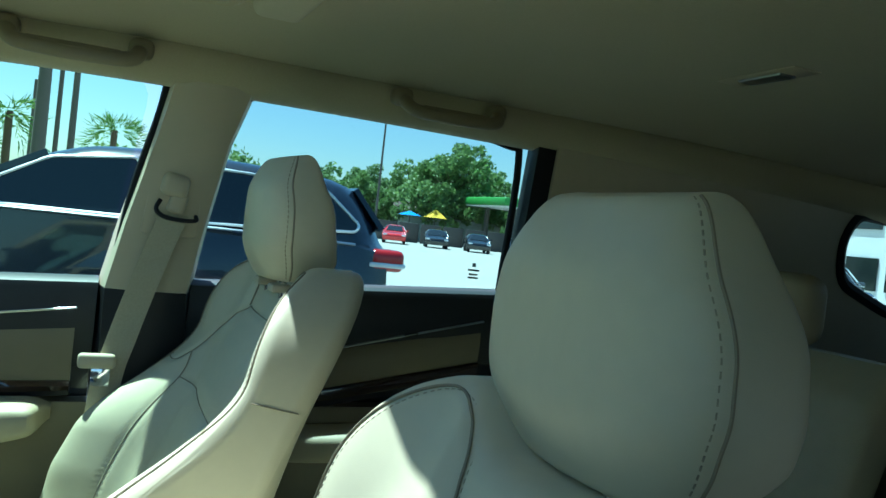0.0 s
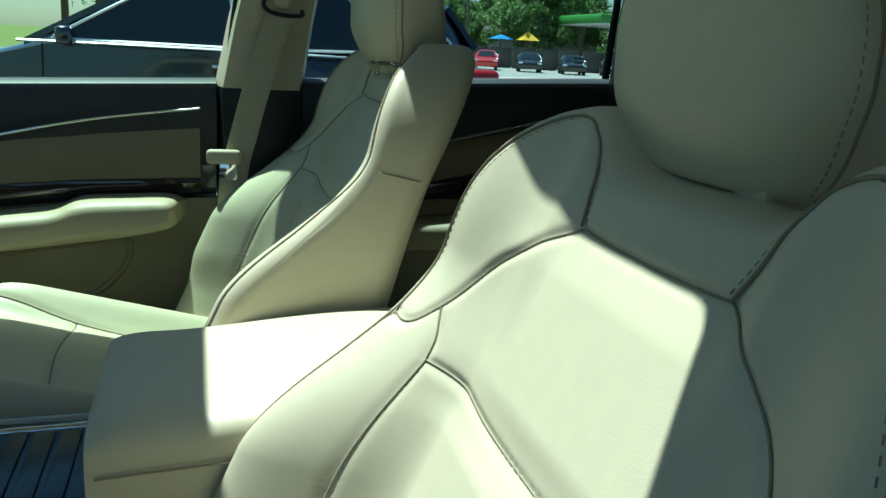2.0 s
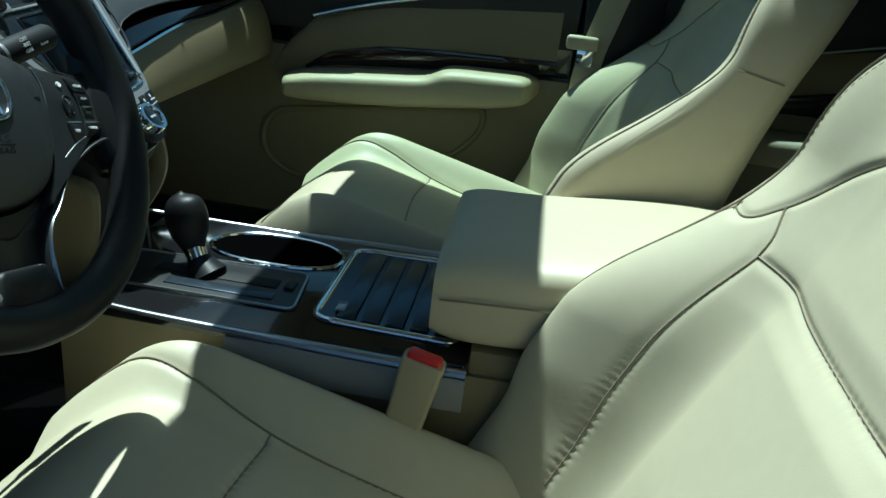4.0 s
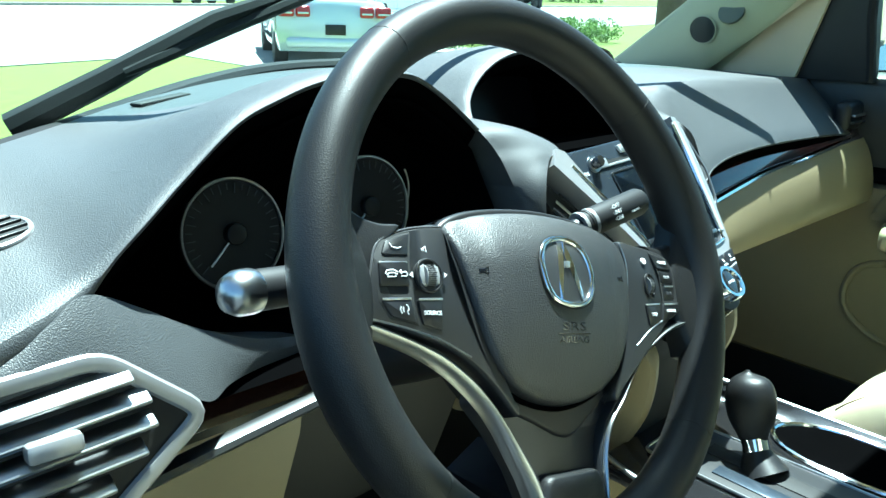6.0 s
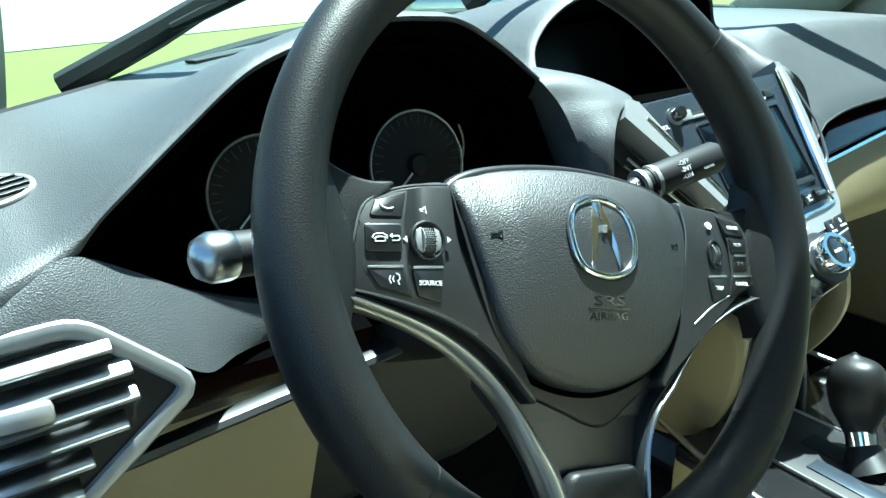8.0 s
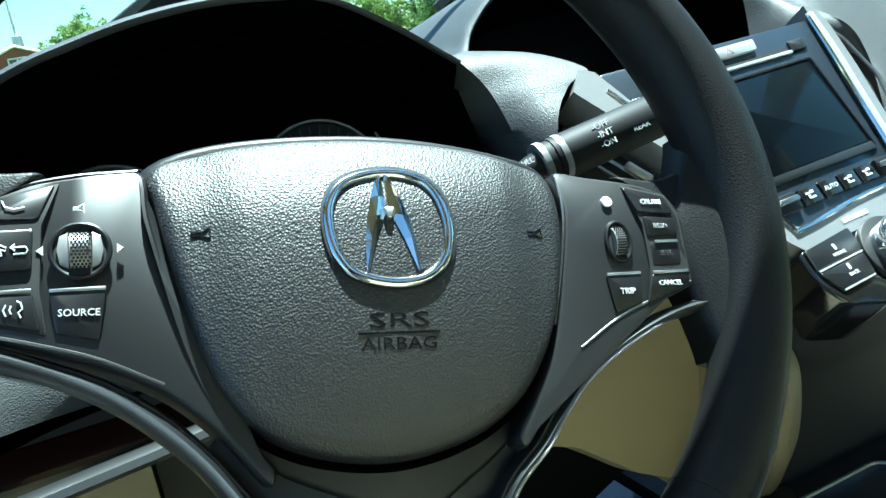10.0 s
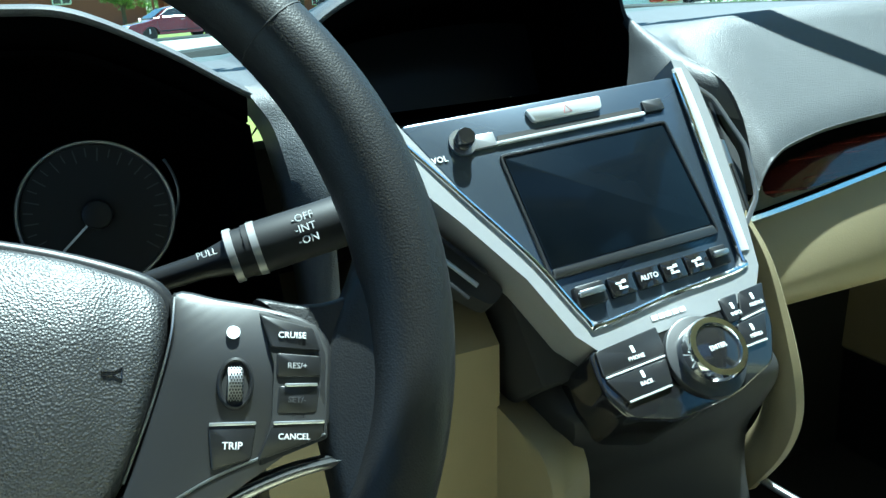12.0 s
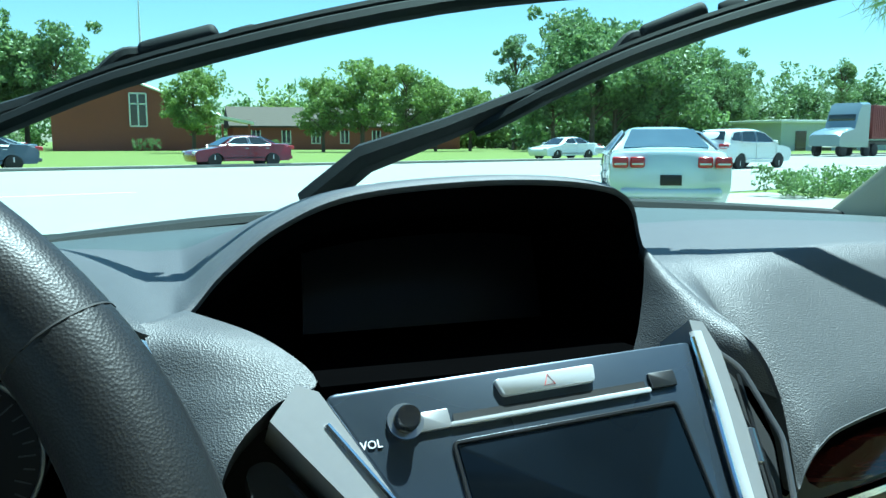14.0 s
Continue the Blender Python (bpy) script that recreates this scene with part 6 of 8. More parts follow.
part("anchor_plate", plate(rounded([(-0.036, 0.085), (0.040, 0.085), (0.044, -0.070), (-0.052, -0.070)], 0.010), 0, 0.008, 0.003), TRIM, belt, "moulded beige slide plate", AM)
part("guide_cap", rbox((0.660, -0.550, 1.318), (0.030, 0.046, 0.040), 0.012, 4, m=Matrix.Rotation(radians(12), 3, "X")), TRIM, belt)
part("guide_neck", rbox((0.660, -0.556, 1.288), (0.020, 0.030, 0.036), 0.008, 3, m=Matrix.Rotation(radians(14), 3, "X")), TRIM, belt)
part("guide_loop", tube(spline([(0.656, -0.528, 1.292), (0.651, -0.522, 1.276), (0.650, -0.535, 1.264), (0.650, -0.565, 1.260), (0.651, -0.588, 1.262), (0.656, -0.588, 1.270)], 5), 0.0038, 8), BLACK, belt)
wpts = [(0.655, -0.552, 1.268), (0.660, -0.525, 1.18), (0.664, -0.490, 1.05), (0.665, -0.470, 0.95), (0.67, -0.46, 0.70), (0.70, -0.47, 0.46)]
rings = [[(x - 0.001, y - 0.024, z), (x - 0.001, y + 0.024, z), (x + 0.001, y + 0.024, z), (x + 0.001, y - 0.024, z)] for x, y, z in spline(wpts, 6)]
part("webbing", loft(rings), WEB, belt)
part("tongue", rbox((0.652, -0.455, 1.012), (0.016, 0.060, 0.026), 0.007, 3), TRIM, belt, "cream plastic belt tongue", m=None)
part("tongue_blade", rbox((0.650, -0.462, 0.985), (0.003, 0.030, 0.030), 0.001), CHROME, belt)

# ---- passenger's front door and the rear door ----
def door(name, y0, y1, label, front):
    d = thing(name, label, "car door", (0.76, (y0 + y1) / 2, 0.5))
    up2 = lambda y: 1.118 - (y - 0.1) * 0.045      # sill height, rising rearwards
    ys = np.linspace(y0, y1, 24)
    part("upper_panel", loft([[(0.79, y, up2(y)), (0.752, y, up2(y)), (0.738, y, up2(y) - 0.008), (0.730, y, up2(y) - 0.03), (0.735, y, up2(y) - 0.10), (0.752, y, up2(y) - 0.16), (0.79, y, up2(y) - 0.16)] for y in ys]), DOOR_TOP, d, "charcoal grained upper door panel")
    chrome = [(0.071, 0.988), (0.0, 1.010), (-0.09, 1.034), (-0.24, 1.065), (-0.415, 1.089)] if front else [(-0.66, 1.0), (-0.8, 1.022), (-0.88, 1.039), (-1.046, 1.077), (-1.2, 1.112)]
    above = [(0.088, 0.884), (0.060, 0.906), (0.032, 0.922), (-0.066, 0.944), (-0.21, 0.954), (-0.415, 0.960)] if front else [(-0.66, 0.93), (-0.88, 0.960), (-1.2, 1.024)]
    below = [(0.088, 0.880), (0.04, 0.882), (-0.03, 0.888), (-0.175, 0.910), (-0.23, 0.924), (-0.415, 0.936)] if front else [(-0.66, 0.895), (-0.88, 0.925), (-1.2, 0.985)]
    at = lambda y, line: float(np.interp(-y, [-p[0] for p in line], [p[1] for p in line]))
    # beige insert, drawn out to a rounded tip at the front
    tip = [(0.150, 0.885), (0.140, 0.910), (0.117, 0.938), (0.090, 0.962), (0.071, 0.984)]
    rings = []
    for y in np.linspace(0.150 if front else -0.62, chrome[-1][0], 40):
        hi = at(y, chrome) - 0.004 if y < 0.071 else at(y, tip)
        lo = at(y, above) if y < 0.088 else lerp(0.884, 0.866, smooth(0.088, 0.14, y))
        hi = max(hi, lo + 0.003)
        rings.append([(0.79, y, hi), (0.743, y, hi), (0.736, y, lerp(hi, lo, 0.12)), (0.731, y, lerp(hi, lo, 0.5)), (0.735, y, lo), (0.79, y, lo)])
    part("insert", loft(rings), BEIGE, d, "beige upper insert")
    line = spline([(a, b, 0) for a, b in chrome], 5)
    part("chrome_strip", tube([(0.727, p.x, p.y) for p in line], [0.0075 - 0.0025 * smooth(0, len(line), k) if front else 0.0035 for k in range(len(line))], 10, flat=0.6), CHROME if front else SATIN, d, "chrome strip")
    rec = np.linspace(above[0][0], above[-1][0], 30)
    part("pull_recess", loft([[(0.79, y, at(y, above) + 0.001), (0.740, y, at(y, above) + 0.001), (0.744, y, at(y, below) - 0.004), (0.79, y, at(y, below) - 0.004)] for y in rec]), BLACK, d, "black recess behind the armrest")
    part("wood_strip", loft([[(0.748, y, at(y, above)), (0.732, y, at(y, above) - 0.001), (0.729, y, lerp(at(y, above), at(y, below), 0.35)), (0.733, y, lerp(at(y, above), at(y, below), 0.72)), (0.748, y, lerp(at(y, above), at(y, below), 0.75))] for y in rec[2:]]), WOOD, d, "dark walnut strip")
    rest = [(0.125, 0.866, 0.848), (0.10, 0.876, 0.832), (0.03, 0.890, 0.832), (-0.10, 0.903, 0.840), (-0.17, 0.911, 0.848), (-0.215, 0.928, 0.853), (-0.30, 0.932, 0.864), (-0.36, 0.932, 0.878), (-0.39, 0.918, 0.895)] if front else [(-0.62, 0.88, 0.82), (-0.9, 0.89, 0.83), (-1.2, 0.90, 0.84)]
    rings = []
    curve, low_c = spline([(a, b, 0) for a, b, c in rest], 5), spline([(a, c, 0) for a, b, c in rest], 5)
    for k, (p, q) in enumerate(zip(curve, low_c)):
        e = smooth(0, 5, k) * smooth(0, 5, len(curve) - 1 - k) * 0.7 + 0.3
        cx, hw = 0.747 - 0.047 * e, 0.056 * e
        mid, hh2 = (p.y + q.y) / 2, (p.y - q.y) / 2
        rings.append([(cx + hw * math.copysign(abs(math.cos(a)) ** 0.55, math.cos(a)), p.x, mid + hh2 * math.copysign(abs(math.sin(a)) ** 0.6, math.sin(a))) for a in np.linspace(0, 2 * math.pi, 32, endpoint=False)])
    part("armrest", loft(rings), LEATHER_SIDE, d, "padded beige armrest")
    if front:
        part("seam", tube([(0.7015, p.x, p.y + 0.0002) for p in curve[6:-6]], 0.0009, 5), SEAM, d)
    rings = []
    for y in ys:
        rings.append([(0.79, y, 0.92), (0.744, y, 0.92), (0.740, y, 0.84), (0.738, y, 0.80), (0.742, y, 0.66), (0.735, y, 0.56), (0.79, y, 0.50)])
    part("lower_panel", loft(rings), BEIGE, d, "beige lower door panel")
    if front:
        pocket = rounded([(-0.16, 0.786), (0.10, 0.822), (0.29, 0.850), (0.286, 0.80), (0.24, 0.745), (0.12, 0.69), (-0.10, 0.64), (-0.18, 0.70)], 0.05)
        pk = [(-p.x, p.y) for p in pocket]
        part("pocket_edge", tube([(0.738, y, z) for y, z in pk], 0.006, 8, True), BEIGE, d)
        hn = spline([(0.722, 0.108, 1.040), (0.716, 0.08, 1.047), (0.714, 0.04, 1.050), (0.716, 0.012, 1.052), (0.724, -0.002, 1.054)], 4)
        part("handle_cup", plate(rounded([(-0.065, 0.024), (0.06, 0.028), (0.068, -0.006), (-0.05, -0.03)], 0.014), 0, 0.003), CAVITY, d, m=rot_m((0.733, 0.052, 1.045), Matrix(((0, 0, -1), (-1, 0, 0), (0, 1, 0)))))
        part("handle", tube(hn, [0.004, 0.005, 0.006, 0.0075, 0.0085, 0.009, 0.009, 0.009, 0.0085, 0.008, 0.0085, 0.009, 0.009, 0.009, 0.0085, 0.007, 0.005][:len(hn)], 12, flat=0.5, up=(1, 0, 0)), CHROME, d, "chrome inner door handle")
    part("outer_skin", loft([[(0.80, y, up2(y) - 0.005), (0.86, y, up2(y) - 0.03), (0.90, y, 0.85), (0.88, y, 0.45), (0.80, y, 0.45)] for y in ys]), mat_paint, d)
    return d


mat_paint = mat("dark car paint", (0.02, 0.022, 0.026), 0.25, 0.3, var=0.05, coat=1.0)
door("front_door", 0.70, -0.445, "closed passenger door, charcoal above beige, with walnut and chrome strips", True)
rear_door = door("rear_door", -0.60, -1.30, "closed rear door, charcoal above beige, in shade", False)
copy_thing(rear_door, Matrix.Diagonal((-1, 1, 1, 1)))
# sail panel, tweeter and door mirror on the passenger's side
tw = thing("tweeter", "round beige tweeter grille in the windscreen pillar", "speaker", (0.69, 0.50, 1.2))
part("grille", disc((0, 0, 0), 0.024, 0.006, 32, 0.002), SPEAKER, tw, m=rot_m((0.662, 0.425, 1.205), Matrix(((0.25, 0.35, -0.90), (-0.88, 0.47, -0.06), (0.40, 0.81, 0.43))).normalized()))
sv = thing("air_vent", "black side vent at the end of the dash", "air vent", (0.68, 0.2, 1.04), "air vents")
part("bezel", rbox((0.69, 0.205, 1.045), (0.07, 0.03, 0.05), 0.012, 3), BLACK, sv)
part("slat", rbox((0.69, 0.187, 1.048), (0.05, 0.006, 0.004), 0.001), SATIN, sv)
part("slat", rbox((0.69, 0.187, 1.036), (0.05, 0.006, 0.004), 0.001), BLACK, sv)
dm2 = thing("door_mirror", "car door mirror reflecting the sky and lot", "mirror", (0.92, 0.2, 1.1))
MN = Matrix(((0.77, 0.0, -0.63), (-0.63, 0.0, -0.77), (0.0, 1.0, 0.0)))
MG = rot_m((0.905, 0.205, 1.178), MN)
part("housing", plate(rounded([(-0.088, -0.078), (0.085, -0.078), (0.092, 0.070), (-0.086, 0.078)], 0.034), -0.075, 0.004, 0.012, 3), mat_paint, dm2, m=MG @ Matrix.Diagonal((1, 1, 1, 1)))
part("mirror_glass", plate(rounded([(-0.076, -0.066), (0.074, -0.066), (0.080, 0.060), (-0.074, 0.066)], 0.028), 0.002, 0.0055), MIRROR, dm2, m=MG)
part("stem", rbox((0.82, 0.275, 1.115), (0.12, 0.05, 0.045), 0.012), BLACK, dm2)
pb = thing("pillar_base", "beige foot of the windscreen pillar beside the side window", "trim", (0.72, 0.45, 1.1))
part("panel", loft([[(x, 0.315, 1.098), (x, 0.66, 1.085), (x - 0.006, 0.50, 1.19), (x - 0.018, 0.30, 1.30), (x - 0.016, 0.262, 1.265)] for x in (0.712, 0.721)]), TRIM, pb)
sa = thing("sail_panel", "black sail panel at the front of the side window", "trim", (0.74, 0.25, 1.1))
part("panel", loft([[(x, 0.19, 1.10), (x, 0.60, 1.085), (x - 0.006, 0.45, 1.17), (x - 0.016, 0.30, 1.27), (x - 0.016, 0.205, 1.265)] for x in (0.722, 0.757)]), BLACK, sa)
part("edge", tube([(0.724, 0.19, 1.10), (0.712, 0.203, 1.20), (0.706, 0.206, 1.265)], 0.008, 8), RUBBER, sa)

# grab handles and ceiling fittings
for y in (-0.375, -1.02):
    gh = thing("grab_handle", "beige folding grab handle on the roof rail", "grab handle", (0.60, y, 1.535), "grab handles")
    h = spline([(0.618, y + 0.094, 1.532), (0.590, y + 0.092, 1.516), (0.578, y + 0.074, 1.504), (0.576, y, 1.501), (0.578, y - 0.074, 1.504), (0.590, y - 0.092, 1.516), (0.618, y - 0.094, 1.532)], 6)
    part("grip", tube(h, 0.0135, 12, flat=0.85), BEIGE, gh)
    part("grip_face", loft([[(0.566 + 0.004 * abs(f), y + 0.066 * f, 1.501 - 0.0075 + dz) for dz in (0.0, 0.015)] + [(0.574, y + 0.066 * f, 1.516), (0.574, y + 0.066 * f, 1.494)] for f in np.linspace(-1, 1, 9)]), BEIGE, gh)
    for s in (-1, 1):
        part("foot", rbox((0.614, y + s * 0.097, 1.530), (0.038, 0.040, 0.034), 0.013, 3), BEIGE, gh)
rl = thing("reading_light", "small rear reading lamp in the headliner", "lamp", (0.20, -1.385, 1.60))
part("bezel", rbox((0.20, -1.385, 1.598), (0.17, 0.06, 0.012), 0.005), TRIM, rl)
part("lens", rbox((0.20, -1.385, 1.592), (0.09, 0.035, 0.008), 0.003), SATIN, rl)

# ---- wipers, lifted off the rest position ----
def off_glass(u, v, off):
    """A place outside the windscreen, off metres from the glass."""
    return Vector(screen_pt(u, v)) + Vector((0, 0.6, 0.8)) * off


def wiper(arm_uv, clip_uv, tip_uv, blade_uv):
    """An arm that steps up over its blade to a long clip, all lying along the glass."""
    base = off_glass(*arm_uv[0], 0.03)
    w = thing("windscreen_wiper", "black windscreen wiper standing across the glass", "wiper", base, "wipers")
    pts = spline([off_glass(u, v, 0.020) for u, v in blade_uv], 5)
    bl = part("blade", tube(pts, [0.006] + [0.0095] * (len(pts) - 2) + [0.006], 8, flat=0.7), RUBBER, w)
    part("spine", tube([p + Vector((0, 0.003, 0.0085)) for p in pts[1:-1]], 0.0035, 6), WIPER, bl)
    arm = [off_glass(u, v, 0.030) for u, v in arm_uv]
    clip = [off_glass(u, v, 0.046) for u, v in clip_uv]
    part("arm", tube(arm, [0.017, 0.016, 0.012, 0.008], 8, flat=0.8), WIPER, w)
    part("arm_neck", tube(spline([arm[-1], lerp(arm[-1], clip[0], 0.6) + Vector((0, 0, 0.006)), clip[0]], 4), 0.0055, 8), WIPER, w)
    u = (clip[1] - clip[0]).normalized()
    out = Vector((0, 0.5, 0.86))
    out = (out - u * out.dot(u)).normalized()
    m3 = Matrix((u, out.cross(u), out)).transposed()
    length = (clip[1] - clip[0]).length
    part("clip", rbox(lerp(clip[0], clip[1], 0.5), (length, 0.016, 0.013), 0.005, 3, m=m3), WIPER, w)
    part("clip_foot", rbox(lerp(clip[0], clip[1], 0.45) - out * 0.011, (length * 0.8, 0.010, 0.012), 0.003, 2, m=m3), WIPER, w)
    part("clip_cap", rbox(off_glass(*tip_uv, 0.036), (0.020, 0.010, 0.014), 0.003, 2, m=m3), WIPER, w)


wiper([(0.095, -0.045), (0.155, 0.055), (0.225, 0.180), (0.315, 0.265)], [(0.340, 0.285), (0.380, 0.315)], (0.392, 0.326), [(0.162, 0.090), (0.265, 0.218), (0.35, 0.308), (0.49, 0.400), (0.64, 0.455)])
wiper([(0.440, 0.070), (0.470, 0.152), (0.520, 0.205), (0.610, 0.315)], [(0.632, 0.338), (0.668, 0.384)], (0.678, 0.402), [(0.535, 0.215), (0.58, 0.290), (0.63, 0.358), (0.71, 0.440), (0.86, 0.575)])


# ---- outside ----
GRASS = mat("mown grass", (0.108, 0.138, 0.015), 0.9, var=0.35, vscale=5, bump=0.5, bscale=30, stain=0.2, sscale=0.25)
CONCRETE = mat("pale concrete lot", (0.29, 0.275, 0.245), 0.9, var=0.14, vscale=3, bump=0.2, bscale=40, stain=0.12, sscale=0.2)
ASPHALT = mat("dark asphalt bay", (0.055, 0.055, 0.056), 0.9, var=0.25, vscale=12, bump=0.4, bscale=60, stain=0.15, sscale=0.5)
ROAD = mat("pale worn road", (0.25, 0.245, 0.23), 0.9, var=0.12, vscale=2, bump=0.2, bscale=40, stain=0.10, sscale=0.15)
BRICK = mat("red brick wall", (0.22, 0.075, 0.05), 0.9, var=0.3, vscale=8, stain=0.15, sscale=0.5)
SHINGLE = mat("brown roof shingles", (0.075, 0.058, 0.046), 0.9, var=0.25, vscale=5, stain=0.15)
WHITE_PAINT = mat("white painted wood", (0.75, 0.75, 0.72), 0.6, var=0.05)
STEEL = mat("pale corrugated steel", (0.42, 0.46, 0.44), 0.5, var=0.05)
DARK_GLASS = mat("dark window pane", (0.012, 0.016, 0.019), 0.05, var=0.05, coat=0.4, spec=0.6)
# pale blue metallic base paints the sky's reflection on sedan rear windows
SKY_GLASS = mat("rear glass with sky reflection in its colour", (0.16, 0.22, 0.27), 0.08, 0.7, var=0.04)
POLE = mat("weathered pole", (0.10, 0.09, 0.08), 0.8, var=0.2)
BARK = mat("brown bark", (0.10, 0.075, 0.05), 0.95, var=0.3, vscale=8, bump=0.6, bscale=15)
LEAF_A = leaf_mat("green leaves", (0.078, 0.143, 0.039), (0.234, 0.325, 0.098))
LEAF_B = leaf_mat("bright leaves", (0.117, 0.182, 0.039), (0.299, 0.377, 0.098))
LEAF_C = leaf_mat("dark leaves", (0.085, 0.145, 0.050), (0.25, 0.33, 0.12))
PALM = leaf_mat("palm fronds", (0.05, 0.12, 0.02), (0.16, 0.25, 0.05))

tagged(part("ground", rbox((0, 0, -0.06), (2400, 2400, 0.1), 0), GRASS), "wide mown grass ground", "ground", kind="structure")
ROT = math.atan2(0.30, 0.955)
RM = Matrix.Translation((0, 11.6, 0)) @ Matrix.Rotation(ROT, 4, "Z")
tagged(part("road", rbox((0, 12.0, -0.003), (700, 24.0, 0.02), 0), ROAD, m=RM), "pale sunlit road with several lanes", "road", kind="structure")
kerb = thing("kerb", "pale concrete kerb along the far side of the road", "kerb", (0, 36, 0), kind="structure")
part("stones", rbox((0, 24.2, 0.06), (700, 0.3, 0.16), 0.02), CONCRETE, kerb, m=RM)
lane = bmesh.new()
for k in range(-30, 40):
    rbox((k * 9.0, 8.0, 0.010), (3.0, 0.12, 0.006), 0, bm=lane)
part("lane_marks", lane, WHITE_PAINT, bpy.data.objects["road"], m=RM, smooth=False)
tagged(part("pavement", rbox((60, -60, -0.004), (124, 127.0, 0.02), 0), CONCRETE), "pale concrete car lot", "pavement", kind="structure")
tagged(part("pavement_drive", rbox((9.5, 12.2, -0.003), (7, 5.6, 0.018), 0), CONCRETE), "pale concrete drive out of the lot", "pavement", kind="structure")
tagged(part("pavement_left", rbox((-30, -60, -0.004), (56.5, 127.0, 0.02), 0), ASPHALT), "dark asphalt car lot", "pavement", kind="structure")

# added dark ground, out of view, to cut light bounced into the cabin
tagged(part("pavement_bounce_cut", rbox((-0.6, -4.0, 0.004), (11.0, 14.0, 0.02), 0), ASPHALT), "unseen dark asphalt added round the car to cut bounced light", "pavement", kind="structure")


# -- trees --
def leaves(centres, radii, per, size, flat=1.0, seed=1):
    """Many small leaf cards scattered through clumps, as one mesh."""
    g = np.random.default_rng(seed)
    c, r = np.repeat(np.array(centres, float), per, 0), np.repeat(np.array(radii, float), per)
    n = len(c)
    d = g.normal(size=(n, 3))
    d /= np.linalg.norm(d, axis=1)[:, None]
    p = c + d * (r * g.uniform(0.35, 1.0, n) ** 0.6)[:, None] * [1, 1, flat]
    a = g.normal(size=(n, 3))
    a /= np.linalg.norm(a, axis=1)[:, None]
    b = np.cross(a, g.normal(size=(n, 3)))
    b /= np.linalg.norm(b, axis=1)[:, None]
    s = size * g.uniform(0.6, 1.3, n)[:, None]
    v = np.stack([p - a * s, p + b * s * 0.45, p + a * s, p - b * s * 0.45], 1).reshape(-1, 3)
    me = bpy.data.meshes.new("crown")
    me.from_pydata(v.tolist(), [], np.arange(4 * n).reshape(-1, 4).tolist())
    return me


def under(name, me, material, parent, label=""):
    me.materials.append(material)
    ob = new(name, me)
    ob.parent = parent
    return tagged(ob, label)


def tree(name, label, h, spread, material, seed, pine=False, group="trees"):
    g = random.Random(seed)
    t = thing(name, label, "tree", (0, 0, 0), group)
    bm = tube([(0, 0, -0.2), (0.05, 0, h * 0.3), (0.1, 0.08, h * 0.6), (0.05, 0.1, h * 0.85)], [h * 0.028, h * 0.021, h * 0.013, h * 0.004], 8)
    cs, rs = [], []
    for k in range(20 if not pine else 14):
        f = g.uniform(0.32, 0.95) if not pine else g.uniform(0.55, 1.0)
        a = g.uniform(0, 6.28)
        w = spread * (1.1 - abs(f - 0.58) * 1.5) * g.uniform(0.5, 1.0)
        e = Vector((math.cos(a) * w, math.sin(a) * w, h * f))
        s = Vector((0.05, 0.05, h * max(0.2, f - 0.18)))
        tube([s, lerp(s, e, 0.5) + Vector((0, 0, h * 0.02)), e], [h * 0.009, h * 0.006, h * 0.002], 5, bm=bm)
        for q in range(6 if not pine else 4):
            o = Vector((g.gauss(0, 1), g.gauss(0, 1), g.gauss(0, 0.7))) * spread * 0.28
            cs.append(e + o), rs.append(spread * g.uniform(0.16, 0.34))
    part("trunk", bm, BARK, t)
    under("crown", leaves(cs, rs, 95 if not pine else 110, spread * 0.062, 0.8, seed), material, t)
    return t


def put(t, x, y, s=1.0, turn=0.0, z=0.0):
    return copy_thing(t, pose(x, y, z, 0, 0, turn) @ Matrix.Diagonal((s, s, s, 1)))


oak = tree("tree", "broad green shade tree with an uneven leafy crown", 10, 4.4, LEAF_A, 3)
oak.matrix_basis = pose(77.3, -34.1, 0)
young = tree("tree", "young light green tree with thin open branches", 8, 2.6, LEAF_B, 5)
young.matrix_basis = pose(2.3, 84.8, 0)
dark = tree("tree", "tall dark green tree at the edge of a wood", 13, 4.6, LEAF_C, 8)
dark.matrix_basis = pose(46.3, 82.7, 0)
pine = tree("pine_tree", "tall thin pine with tufted crown", 17, 3.4, LEAF_C, 11, True)
pine.matrix_basis = pose(62, 118, 0)
g = random.Random(4)
for x, y, s in ((15.7, 86.4, 0.95), (19.8, 85.5, 1.2), (25.1, 86.2, 1.15), (29, 88, 0.95), (34, 90, 0.9)):
    put(young, x, y, s, g.uniform(0, 360))
for x, y, s in ((42, 84, 0.75), (50, 84, 0.9), (55, 82, 1.0), (60, 90, 1.0), (79.6, 102.4, 0.85), (66, 96, 0.8), (-30, 132, 1.25), (-24.5, 128, 1.35), (-20, 134, 1.2), (-15, 130, 1.3), (-36, 130, 1.3), (62, 112, 1.55), (68, 108, 1.35), (74, 116, 1.5), (82, 112, 1.15), (89, 116, 1.05), (112, 122, 0.85), (122, 118, 0.9), (130, 112, 1.0), (101, 124, 0.8)):
    put(dark, x, y, s, g.uniform(0, 360))
for x, y, s in ((52, 100, 1.0), (70, 112, 0.9), (46, 104, 0.9), (90, 112, 0.8), (104, 104, 0.8)):
    put(pine, x, y, s, g.uniform(0, 360))
